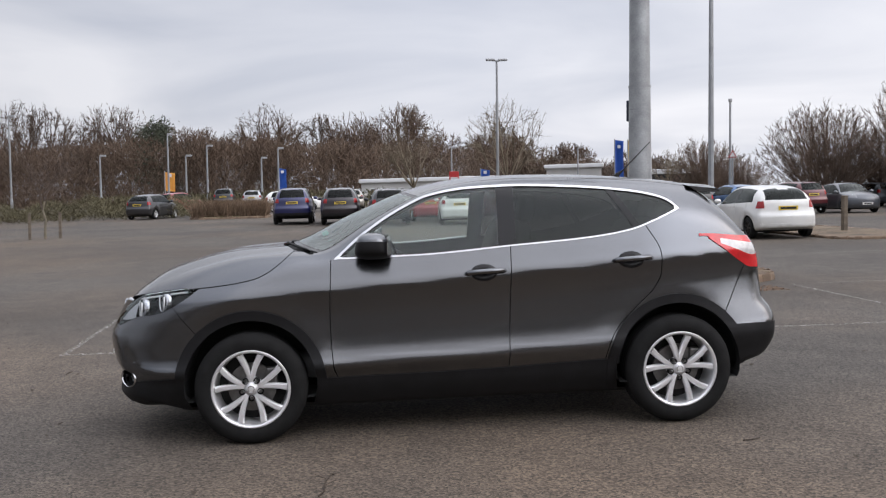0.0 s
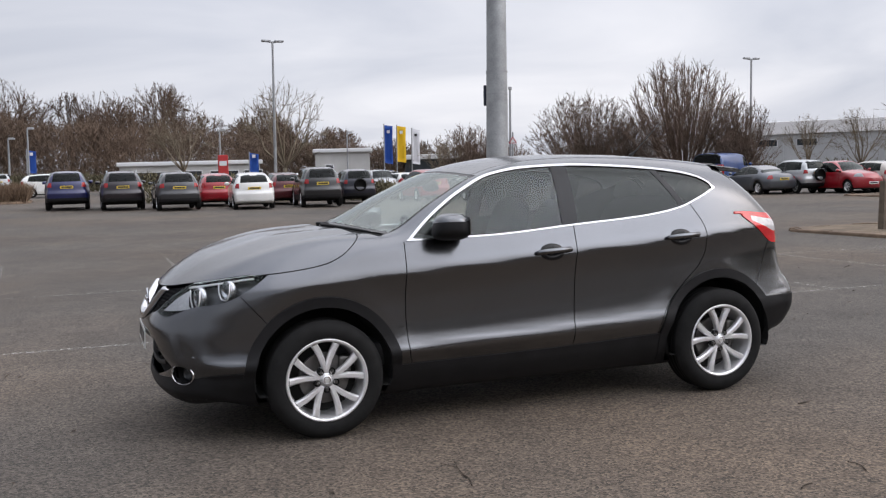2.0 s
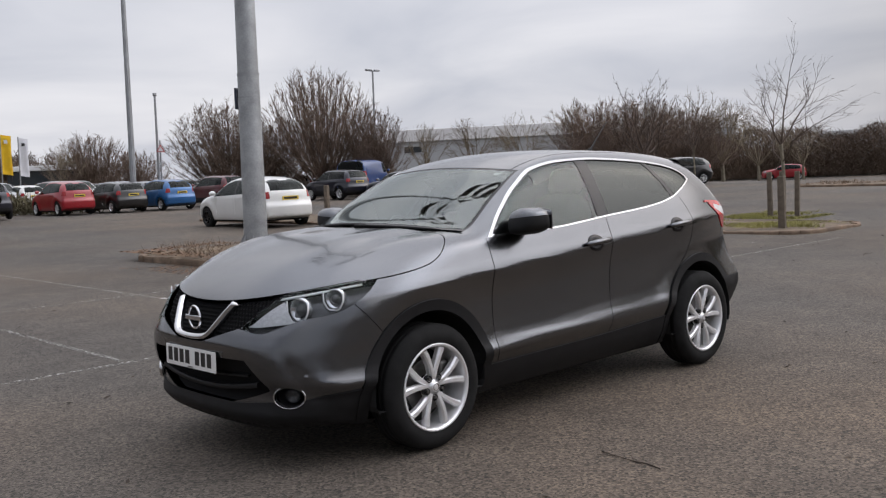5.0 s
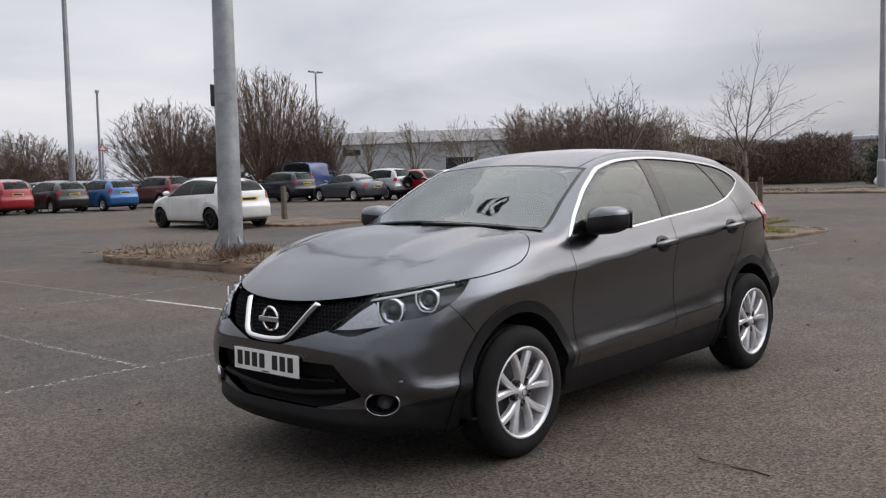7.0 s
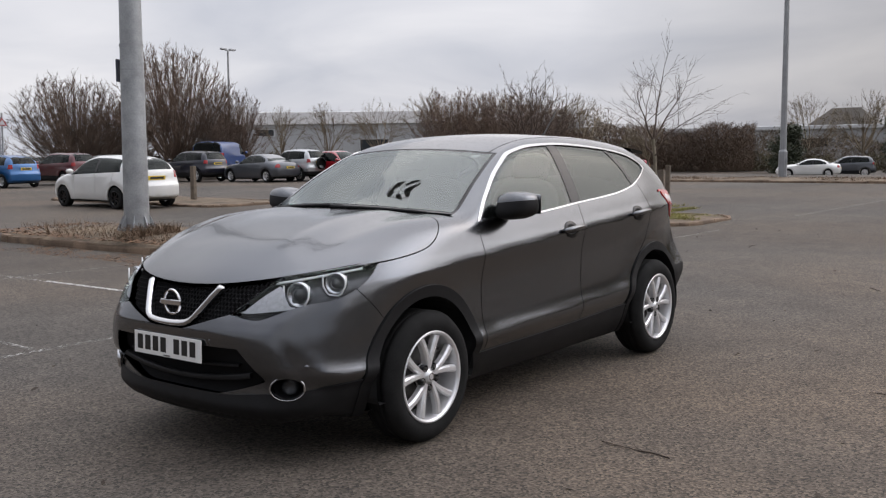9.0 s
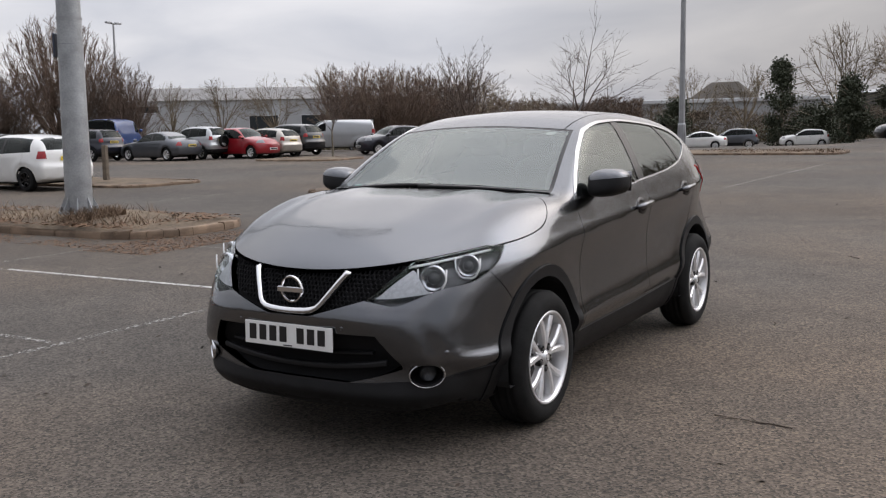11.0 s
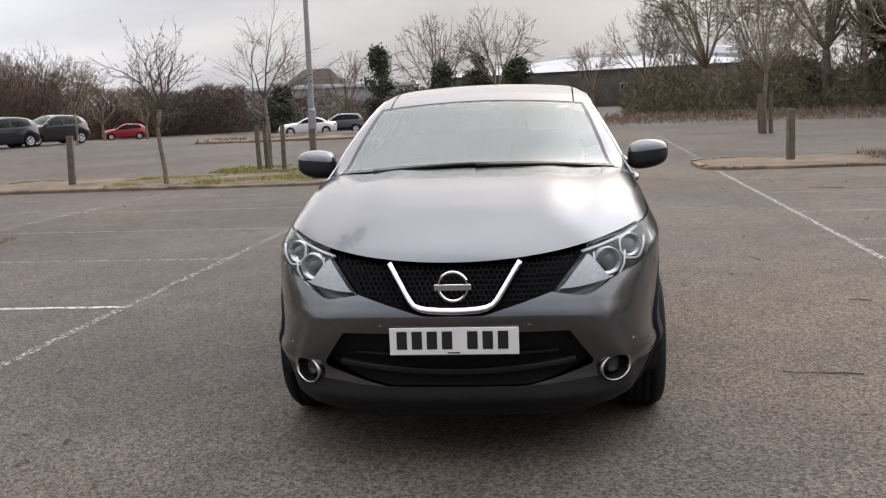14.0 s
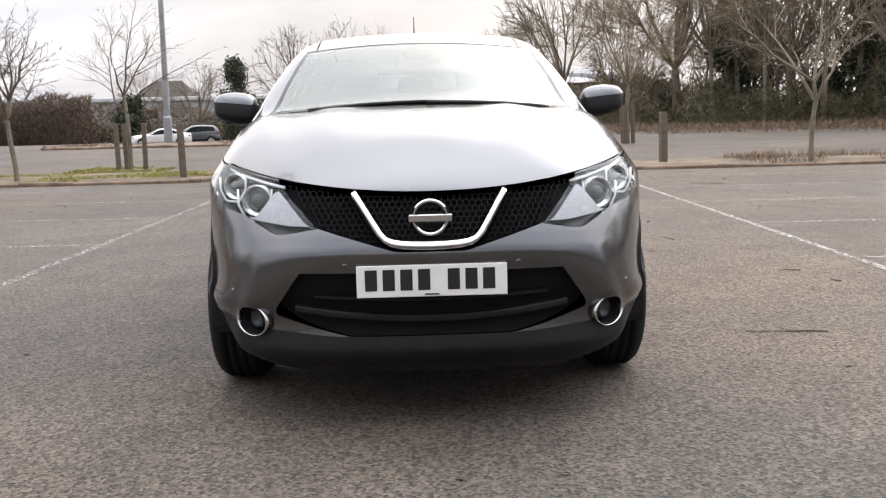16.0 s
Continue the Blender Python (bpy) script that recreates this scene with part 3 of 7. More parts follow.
def shell(name, panels, mat, side=0, parent=None, offset=0.0, lip=0.014, label=""):
    return link(name, hero_skin.mesh(name, panels, side, offset, lip), mat, parent or hero, label)


shell("bonnet", ["bonnet"], PAINT_GREY)
shell("roof", ["roof"], PAINT_GREY)
shell("tailgate", ["tailgate"], PAINT_GREY)
front_bumper = shell("front_bumper", ["front_bumper"], PAINT_GREY)
rear_bumper = shell("rear_bumper", ["rear_bumper"], PAINT_GREY)
shell("bumper_valance", ["chin"], PLASTIC, parent=front_bumper, offset=0.004, label="dark grained plastic lower lip")
shell("bumper_valance", ["rear_valance"], PLASTIC, parent=rear_bumper, offset=0.005, label="dark grained plastic lower bumper")
grille = shell("grille", ["grille", "grille_vee"], GRILLE_BLACK, offset=-0.042, lip=-0.040, label="black honeycomb grille")
intake = shell("lower_intake", ["intake"], GRILLE_BLACK, parent=front_bumper, offset=-0.05, lip=-0.05, label="black lower air intake")
shell("underbody", ["underbody"], DARK, offset=0.0, lip=0)
windscreen = shell("windscreen", ["windscreen"], SCREEN_GLASS, offset=-0.001, lip=0)
windscreen.visible_shadow = False
shell("windscreen_seal", ["screen_seal"], GLOSS_BLACK, parent=windscreen, offset=-0.002, lip=0.01, label="black screen border")
shell("scuttle_panel", ["cowl_panel"], PLASTIC, offset=-0.022, lip=0.02, label="black plastic scuttle below the windscreen")
shell("rear_window", ["rear_window"], PRIVACY_GLASS, lip=0.0)
shell("inner_lining", ["front_door", "rear_door", "quarter_panel", "tailgate", "front_wing", "body_side", "gap", "sill", "pillar", "rear_pillar", "rear_bumper", "bonnet", "cowl_panel", "dlo_trim", "tail_lamp"], TRIM_DARK, offset=-0.03, lip=0, label="dark cabin lining")
shell("headlining", ["roof"], HEADLINING, offset=-0.035, lip=0, label="pale cloth headlining")
for side in (-1, 1):
    shell("front_wing", ["front_wing"], PAINT_GREY, side)
    for key, glass in (("front", DOOR_GLASS), ("rear", PRIVACY_GLASS)):
        door = shell(key + "_door", [key + "_door"], PAINT_GREY, side)
        pane = shell("window", [key + "_glass"], glass, side, door, -0.004, 0, "clear green-tinted window" if key == "front" else "dark privacy window")
        pane.visible_shadow = False
    quarter = shell("quarter_panel", ["quarter_panel", "body_side"], PAINT_GREY, side)
    shell("quarter_window", ["quarter_glass"], PRIVACY_GLASS, side, quarter, -0.004, 0, "dark privacy quarter light")
    shell("window_trim", ["dlo_trim"], SATIN, side, None, 0.004, 0.012, "bright aluminium strip round the side windows")
    for key in ("pillar", "rear_pillar"):
        shell("door_pillar", [key], GLOSS_BLACK, side, None, -0.001, 0.01, "gloss black pillar trim")
    shell("sill_cladding", ["sill"], PLASTIC, side, None, 0.006, 0.02, "dark grained plastic sill cladding")
    shell("arch_cladding", ["arch_front"], PLASTIC, side, None, 0.010, 0.045, "dark grained plastic wheel arch trim")
    shell("arch_cladding", ["arch_rear"], PLASTIC, side, None, 0.010, 0.045, "dark grained plastic wheel arch trim")
    tail = shell("tail_lamp", ["tail_lamp"], RED_LENS, side, None, 0.006, 0.03, "red wrap-round tail lamp")
    shell("clear_section", ["tail_lamp_pale"], CLEAR_LAMP, side, tail, 0.006, 0.03, "pale clear section of the lamp")
    lamp = shell("headlamp", ["headlamp"], LENS, side, None, 0.002, 0.012, "clear wrap-round headlamp")
    lamp.visible_shadow = False
    shell("lamp_housing", ["headlamp"], LAMP_DARK, side, lamp, -0.055, -0.052, "dark metallic lamp housing")


# wheels
def wheel(parent, x, side, radius=TYRE_R, rim=0.236, width=0.215, track=0.795, z=HUB_Z, spokes=True):
    """A road wheel: tyre, rim, ten spokes in pairs, cap, bolts and brake disc. Its face looks to the side given."""
    hub = new("wheel")
    hub.parent = parent
    hub.matrix_local = pose(x, side * track, z, 0, 0, 0 if side < 0 else 180)
    w = width / 2
    bm = bmesh.new()
    profile = [(rim - 0.012, -w + 0.012), (rim + 0.008, -w), (rim + 0.03, -w - 0.006), (radius - 0.045, -w - 0.004), (radius - 0.022, -w + 0.008), (radius - 0.006, -w + 0.03)]
    for g in (-0.055, -0.02, 0.02, 0.055):
        profile += [(radius, g - 0.012), (radius, g + 0.008), (radius - 0.009, g + 0.011), (radius - 0.009, g + 0.015)]
    profile += [(radius - 0.006, w - 0.03), (radius - 0.03, w), (rim, w), (rim - 0.012, w - 0.012)]
    lathe(bm, profile, 64)
    part("tyre", bm, TYRE, hub, smooth=False).data.polygons.foreach_set("use_smooth", [True] * 64 * (len(profile) - 1))
    bm = bmesh.new()
    lathe(bm, [(rim - 0.012, -w + 0.014), (rim + 0.002, -w + 0.002), (rim - 0.004, -w - 0.003), (rim - 0.014, -w + 0.002), (rim - 0.020, -w + 0.016), (rim - 0.034, 0.06), (rim - 0.03, w - 0.01)], 64)
    part("rim", bm, ALLOY, hub, smooth=True)
    if spokes:
        for k in range(10):
            pair, which = divmod(k, 2)
            lean = math.radians(12.5) * (1 if which else -1)
            a = 2 * math.pi * pair / 5 + math.pi / 2
            bm = bmesh.new()
            rows = []
            for t in (0.0, 0.25, 0.5, 0.75, 1.0):
                r = 0.042 + (rim - 0.022 - 0.042) * t
                b = a + lean * (0.45 + 0.95 * t)
                half = 0.0130 + 0.0072 * t
                face = -w + 0.004 + 0.018 * (1 - t) ** 1.5 + 0.008 * t * t
                c, s = math.cos(b), math.sin(b)
                rows.append([bm.verts.new((r * c - o * s, y, r * s + o * c)) for o, y in ((-half, face + 0.036), (-half, face + 0.010), (-half * 0.55, face), (half * 0.55, face), (half, face + 0.010), (half, face + 0.036))])
            for p, q in zip(rows, rows[1:]):
                for i in range(5):
                    bm.faces.new((p[i], p[i + 1], q[i + 1], q[i]))
            bmesh.ops.recalc_face_normals(bm, faces=bm.faces)
            part("spoke", bm, ALLOY, hub)
        for k in range(5):
            a = 2 * math.pi * (k + 0.5) / 5 + math.pi / 2
            bm = bmesh.new()
            lathe(bm, [(0.0, -w + 0.012), (0.008, -w + 0.012), (0.0095, -w + 0.016), (0.0095, -w + 0.04)], 6, Matrix.Translation((0.057 * math.cos(a), 0, 0.057 * math.sin(a))))
            part("wheel_bolt", bm, STEEL_DARK, hub)
            bm = bmesh.new()
            lathe(bm, [(0.011, -w + 0.034), (0.017, -w + 0.022), (0.019, -w + 0.020), (0.019, -w + 0.05)], 14, Matrix.Translation((0.057 * math.cos(a), 0, 0.057 * math.sin(a))))
            part("bolt_pocket", bm, GLOSS_BLACK, hub, "dark recess round a wheel bolt", True)
        bm = bmesh.new()
        lathe(bm, [(0.0, -w + 0.010), (0.024, -w + 0.010), (0.029, -w + 0.014), (0.030, -w + 0.020), (0.044, -w + 0.026), (0.060, -w + 0.040), (0.074, -w + 0.055)], 32)
        part("centre_cap", bm, ALLOY, hub, smooth=True)
        bm = bmesh.new()
        lathe(bm, [(0.016, -w + 0.0085), (0.021, -w + 0.0075), (0.021, -w + 0.0105)], 24)
        part("cap_ring", bm, CHROME, hub)
        bm = bmesh.new()
        lathe(bm, [(0.06, -0.02), (0.145, -0.02), (0.145, 0.004), (0.06, 0.004)], 40)
        part("brake_disc", bm, STEEL_DARK, hub)
        bm = bmesh.new()
        box(bm, 0.12, -0.02, 0.05, 0.07, 0.05, 0.14, 0.015)
        part("brake_caliper", bm, STEEL_DARK, hub)
    bm = bmesh.new()
    lathe(bm, [(0.0, 0.045), (rim - 0.03, 0.045)], 24)
    part("wheel_back", bm, DARK, hub)
    return hub


def arch_liner(parent, x, radius=0.398, z=0.355, outer=0.87, inner=0.50):
    for side in (-1, 1):
        bm = bmesh.new()
        rows = []
        for i in range(25):
            a = math.radians(-40 + 260 * i / 24)
            c, s = radius * math.cos(a), radius * math.sin(a)
            rows.append([bm.verts.new((x + k * c, side * y, max(z + k * s, 0.27))) for k, y in ((1, outer), (1, inner), (0.02, inner - 0.001))])
        for p, q in zip(rows, rows[1:]):
            for i in range(2):
                bm.faces.new((p[i], p[i + 1], q[i + 1], q[i]))
        part("arch_liner", bm, DARK, parent)


for x in (FRONT_X, REAR_X):
    arch_liner(hero, x)
    for side in (-1, 1):
        wheel(hero, x, side)


def mirrored(fn):
    for side in (-1, 1):
        fn(side)


def hero_mirror(side):
    """Door mirror: a rounded housing with a painted cap, dark lower shell, indicator strip and arm."""
    arm = new("door_mirror")
    arm.parent = hero
    m = pose(-0.565, side * 0.930, 1.172, 0, 0, side * 10)
    arm.matrix_local = m

    def blob(low, high, grow):
        bm = bmesh.new()
        bmesh.ops.create_uvsphere(bm, u_segments=32, v_segments=20, radius=1.0)
        for v in bm.verts:
            c = v.co
            e = [math.copysign(abs(k) ** 0.62, k) for k in c]
            tip = 1 - 0.18 * max(0, e[1] * side)
            v.co = (0.118 * e[0] * tip * (1 - 0.15 * e[2]), 0.118 * e[1], 0.086 * e[2] * tip + 0.010 * e[1] * side)
            v.co *= grow * 0.93
        for edge, way in ((Vector((0, 0, low)), Vector((0, 0.10 * side, -1))), (Vector((0.098, 0, 0)), Vector((1, 0, 0)))):
            bmesh.ops.bisect_plane(bm, geom=list(bm.verts) + list(bm.edges) + list(bm.faces), plane_co=edge, plane_no=way, clear_outer=True)
        return bm

    part("mirror_cap", blob(0.022, 1, 1.0), PAINT_GREY, arm, "grey painted mirror cap", True)
    part("mirror_shell", blob(-1, 1, 0.985), PLASTIC, arm, "black lower mirror housing", True)
    bm = bmesh.new()
    tube(bm, [(-0.099, side * -0.03, -0.004), (-0.089, side * 0.047, 0.0), (-0.054, side * 0.094, 0.004)], [0.004, 0.005, 0.004], 8)
    part("indicator_strip", bm, LAMP_GREY, arm, "clear indicator repeater")
    bm = bmesh.new()
    box(bm, 0.097, 0, 0.004, 0.004, 0.172, 0.110, 0.0015)
    part("mirror_glass", bm, CHROME, arm, "mirror glass")
    bm = bmesh.new()
    tube(bm, [(0.01, side * -0.05, -0.046), (0.0, side * -0.10, -0.052), (-0.02, side * -0.16, -0.056)], [0.020, 0.018, 0.022], 10)
    part("mirror_arm", bm, PLASTIC, arm, "black mirror foot", True)


mirrored(hero_mirror)


def hero_handle(side):
    """Pull handles over dished finger cups, with a bright key cover."""
    for x, z, name in ((0.115, 0.985, "front"), (1.035, 1.032, "rear")):
        place, normal = hero_point(side, z, x)
        grip = new("door_handle")
        grip.parent = hero
        grip.matrix_local = facing(place, normal)
        bm = bmesh.new()
        lathe(bm, [(0.0, -0.0012), (0.026, -0.0012), (0.044, -0.002), (0.048, 0.004)], 28, pose(0.01 * side, 0, 0.002) @ Matrix.Diagonal((1.75, 1, 1.12, 1)))
        # the cup is body-coloured; gloss black stands in for the shade inside it
        part("finger_cup", bm, GLOSS_BLACK, grip, "dished finger cup, its shade painted black", True)
        bm = bmesh.new()
        tube(bm, [(-0.120, -0.004, -0.004), (-0.105, -0.026, -0.004), (-0.05, -0.036, -0.001), (0.03, -0.037, 0.002), (0.10, -0.028, 0.006), (0.118, -0.004, 0.008)], [0.012, 0.016, 0.0175, 0.0175, 0.017, 0.013], 12)
        part("grip", bm, PAINT_GREY, grip, smooth=True)


mirrored(hero_handle)


# nose: badge, plate, fog lamps, lamp units, grille and intake bars
bm = bmesh.new()
place, normal = hero_point(0.0, 0.768)
lathe(bm, [(0.052, -0.052), (0.056, -0.058), (0.062, -0.058), (0.066, -0.050), (0.060, -0.046)], 40, Matrix.Translation((place.x + 0.036, 0, place.z)) @ pose(0, 0, 0, 0, 0, -90), True)
box(bm, place.x - 0.024, 0, 0.768, 0.012, 0.152, 0.026, 0.004)
part("badge", bm, CHROME, grille, "round chrome maker's badge")


def surface_bar(name, y0, y1, z_of, offset, half, mat, parent, steps=24, depth=0.02, label=""):
    """A slat that follows the nose from y0 to y1 at the height z_of(y), at an offset from the skin."""
    bm = bmesh.new()
    rows = []
    for i in range(steps + 1):
        y = y0 + (y1 - y0) * i / steps
        spot, nrm = hero_point(y, z_of(y))
        nrm.z *= 0.3
        nrm.normalize()
        c = spot + nrm * offset
        rows.append([bm.verts.new(c + v) for v in (Vector((0, 0, half)), nrm * 0.004 + Vector((0, 0, half * 0.5)), nrm * 0.004 - Vector((0, 0, half * 0.5)), Vector((0, 0, -half)), -nrm * depth - Vector((0, 0, half)), -nrm * depth + Vector((0, 0, half)))])
    for p, q in zip(rows, rows[1:]):
        for i in range(6):
            j = (i + 1) % 6
            bm.faces.new((p[i], p[j], q[j], q[i]))
    bm.faces.new(rows[0])
    bm.faces.new(rows[-1][::-1])
    bmesh.ops.recalc_face_normals(bm, faces=bm.faces)
    return part(name, bm, mat, parent, label)


surface_bar("intake_slat", -0.485, 0.485, lambda y: 0.408 + 0.042 * (y / 0.48) ** 2, -0.006, 0.0125, PLASTIC, intake, label="broad black bar across the intake")
surface_bar("intake_slat", -0.42, 0.42, lambda y: 0.475 + 0.018 * (y / 0.45) ** 2, -0.030, 0.006, PLASTIC, intake)


def nose_x(y, z):
    """Where the nose's skin lies at (y, z), for arrays."""
    low, high = np.full(len(y), -2.6), np.full(len(y), -1.5)
    for _ in range(24):
        m = (low + high) / 2
        inside = HERO.gauge(np.stack([m, y, z], 1)) < 0
        high, low = np.where(inside, m, high), np.where(inside, low, m)
    return high


def honeycomb():
    """The grille's mesh of six-sided cells, joined into one part."""
    size = 0.0125
    ends = []
    for i in range(-29, 30):
        for j in range(0, 22):
            cy, cz = i * size * 1.732 + (j % 2) * size * 0.866, 0.66 + j * size * 1.5
            corner = [(cy + size * math.sin(math.pi * k / 3), cz + size * math.cos(math.pi * k / 3)) for k in range(6)]
            ends += [(corner[k], corner[k + 1]) for k in (0, 1, 2)]
    a, b = np.array([e[0] for e in ends]), np.array([e[1] for e in ends])
    pa = np.stack([nose_x(a[:, 0], a[:, 1]), a[:, 0], a[:, 1]], 1)
    pb = np.stack([nose_x(b[:, 0], b[:, 1]), b[:, 0], b[:, 1]], 1)
    f = hero_lines((pa + pb) / 2)
    keep = (f["lamp_in"] < -0.012) & (f["grille_low"] > 0.004) & (f["bonnet"] < -0.012)
    verts, faces = [], []
    for p, q in zip(pa[keep], pb[keep]):
        way = q - p
        side = np.array([0, -way[2], way[1]])
        side = side / np.linalg.norm(side) * 0.0017
        n = len(verts)
        for e in (p, q):
            for depth, s in ((0.028, -1), (0.028, 1), (0.040, 1), (0.040, -1)):
                verts.append(tuple(e + np.array([depth, 0, 0]) + side * s))
        faces += [(n, n + 1, n + 5, n + 4), (n + 1, n + 2, n + 6, n + 5), (n + 3, n, n + 4, n + 7)]
    me = bpy.data.meshes.new("honeycomb")
    me.from_pydata(verts, [], faces)
    link("honeycomb_mesh", me, GRILLE_BLACK, grille, "black honeycomb mesh")


honeycomb()
bm = bmesh.new()
vee = [(0.272, 0.854), (0.265, 0.844), (0.243, 0.812), (0.207, 0.757), (0.180, 0.716), (0.162, 0.696), (0.136, 0.683), (0.10, 0.677), (0.05, 0.674), (0.0, 0.673)]
vee = vee + [(-y, z) for y, z in vee[-2::-1]]
va = np.array(vee)
spots = [Vector((x, y, z)) for x, (y, z) in zip(nose_x(va[:, 0], va[:, 1]), vee)]
rows = []
for i, p in enumerate(spots):
    way = (spots[min(i + 1, len(spots) - 1)] - spots[max(i - 1, 0)]).normalized()
    fore = Vector((-1, 0, 0.12)).normalized()
    across = way.cross(fore).normalized()
    wide = 0.0150 if abs(p.y) > 0.16 else 0.0175
    rows.append([bm.verts.new(p + across * wide * o + fore * h) for o, h in ((-1, -0.03), (-1, 0.003), (-0.85, 0.009), (-0.15, 0.0155), (0.0, 0.0160), (0.15, 0.0150), (1, 0.001), (1, -0.03))])
for p, q in zip(rows, rows[1:]):
    for i in range(7):
        bm.faces.new((p[i], p[i + 1], q[i + 1], q[i]))
bm.faces.new(rows[0])
bm.faces.new(rows[-1])
bmesh.ops.recalc_face_normals(bm, faces=bm.faces)
part("grille_trim", bm, CHROME, grille, "bright chrome vee-shaped bar", True)

plate = new("number_plate")
plate.parent = hero
plate.matrix_local = pose(-2.262, 0, 0.556, 0, 2.0, 0)
bm = bmesh.new()
box(bm, 0, 0, 0, 0.006, 0.520, 0.111, 0.0028)
part("plate_panel", bm, PLATE_WHITE, plate, "white acrylic plate")
for k, y in enumerate((0.210, 0.149, 0.088, 0.027, -0.075, -0.136, -0.197)):
    bm = bmesh.new()
    box(bm, -0.0038, y, 0.004, 0.002, 0.042, 0.073, 0.0008)
    part("plate_mark", bm, PLATE_INK, plate, "plain black bar")
bm = bmesh.new()
box(bm, -0.0038, 0.0, -0.047, 0.002, 0.05, 0.005)
part("plate_mark", bm, PLATE_INK, plate, "small black bar")


def hero_fog(side):
    """An oval chrome ring round a deep black recess with a small lamp, on the bumper's corner."""
    fog = new("fog_lamp")
    fog.parent = hero
    fog.matrix_local = FOG[side]
    oval = Matrix.Diagonal((1.42, 1, 1, 1))
    bm = bmesh.new()
    lathe(bm, [(0.0, 0.075), (0.046, 0.072), (0.0535, 0.004)], 36, oval)
    part("lamp_recess", bm, GRILLE_BLACK, fog, "black recess", True)
    bm = bmesh.new()
    lathe(bm, [(0.0520, 0.014), (0.0545, -0.005), (0.0565, -0.007), (0.0585, -0.005), (0.0600, 0.006), (0.057, 0.022)], 44, oval, True)
    part("ring", bm, CHROME, fog, "bright chrome ring", True)
    here = pose(0.010 * -side, 0.014, 0)
    bm = bmesh.new()
    lathe(bm, [(0.0, 0.008), (0.026, 0.010), (0.042, 0.016), (0.045, 0.026)], 28, here)
    part("lens", bm, LENS, fog, "clear lamp lens", True)
    bm = bmesh.new()
    lathe(bm, [(0.0, 0.036), (0.016, 0.034), (0.041, 0.020)], 24, here)
    part("reflector", bm, LAMP_DARK, fog, smooth=True)


mirrored(hero_fog)


def parking_sensor(y, z):
    place, normal = hero_point(y, z)
    bm = bmesh.new()
    lathe(bm, [(0.0, -0.0008), (0.0095, -0.0008), (0.0105, 0.0006), (0.0110, 0.004)], 18, facing(place, normal))
    part("parking_sensor", bm, PAINT_GREY, front_bumper, "small round parking sensor", True)


for y in (-0.725, -0.30, 0.30, 0.725):
    parking_sensor(y, 0.50 if abs(y) > 0.5 else 0.61)


def lamp_path(side, pairs, sink):
    out = []
    for y, z in pairs:
        spot, nrm = hero_point(side * y, z)
        out.append(spot - nrm * sink)
    return out


def hero_headlamp(side):
    """Lamp units behind the headlamp lens: two reflectors in cupped light guides, a brow strip and a frosted corner."""
    unit = new("lamp_unit")
    unit.parent = hero
    for (y, z), r, turn in (((0.632, 0.822), 0.058, 0.30), ((0.734, 0.866), 0.050, 0.45)):
        place, normal = hero_point(side * y, z)
        m = facing(place + Vector((0.026, 0, 0)), Vector((-1, side * turn, 0.05)))
        bm = bmesh.new()
        lathe(bm, [(r * 0.5, 0.034), (r * 0.9, 0.008), (r * 1.0, 0.006), (r * 1.02, 0.04)], 32, m)
        part("reflector_bowl", bm, REFLECTOR, unit, "silver reflector", True)
        bm = bmesh.new()
        lathe(bm, [(0.0, -0.002), (r * 0.3, 0.001), (r * 0.50, 0.010), (r * 0.55, 0.034)], 28, m)
        part("projector_lens", bm, GLASS_DARK, unit, "dark round projector lens", True)
        bm = bmesh.new()
        cup = [(-1.15, 0.75), (-1.12, -0.25), (-0.72, -0.92), (-0.45, -1.08), (0.35, -1.12), (0.70, -0.95), (1.10, -0.20), (1.16, 0.75)]
        tube(bm, [m @ Vector((r * a, -0.006, r * b)) for a, b in cup], 0.0042, 6)
        part("light_guide", bm, GUIDE, unit, "white cupped daytime light guide", True)
    bm = bmesh.new()
    tube(bm, lamp_path(side, [(0.525 + 0.255 * i / 15, 0.853 + 0.16 * (0.525 + 0.255 * i / 15) ** 2 - 0.015) for i in range(16)], 0.017), 0.0062, 6)
    part("light_guide", bm, GUIDE, unit, "white light strip along the lamp's brow", True)
    bm = bmesh.new()
    rows = []
    for i in range(11):
        t = i / 10
        y = 0.428 + 0.205 * t
        low = 0.752 + 0.10 * max(0, y - 0.50)
        high = max(low + 0.006, min(0.738 + (y - 0.405) / 0.92, 0.828 + 0.16 * y * y) - 0.30 * max(0, t - 0.55))
        rows.append([bm.verts.new(p) for p in lamp_path(side, [(y + 0.02 * k, low + (high - low) * k) for k in (0, 0.35, 0.7, 1)], 0.020)])
    for p, q in zip(rows, rows[1:]):
        for i in range(3):
            bm.faces.new((p[i], p[i + 1], q[i + 1], q[i]))
    part("indicator", bm, FROSTED, unit, "frosted grey indicator corner", True)


GLASS_DARK = material("dark_projector_glass", (0.05, 0.052, 0.056), rough=0.06, coat=0.6)
GUIDE = material("white_light_guide", (0.80, 0.81, 0.82), rough=0.25, coat=0.4)
mirrored(hero_headlamp)


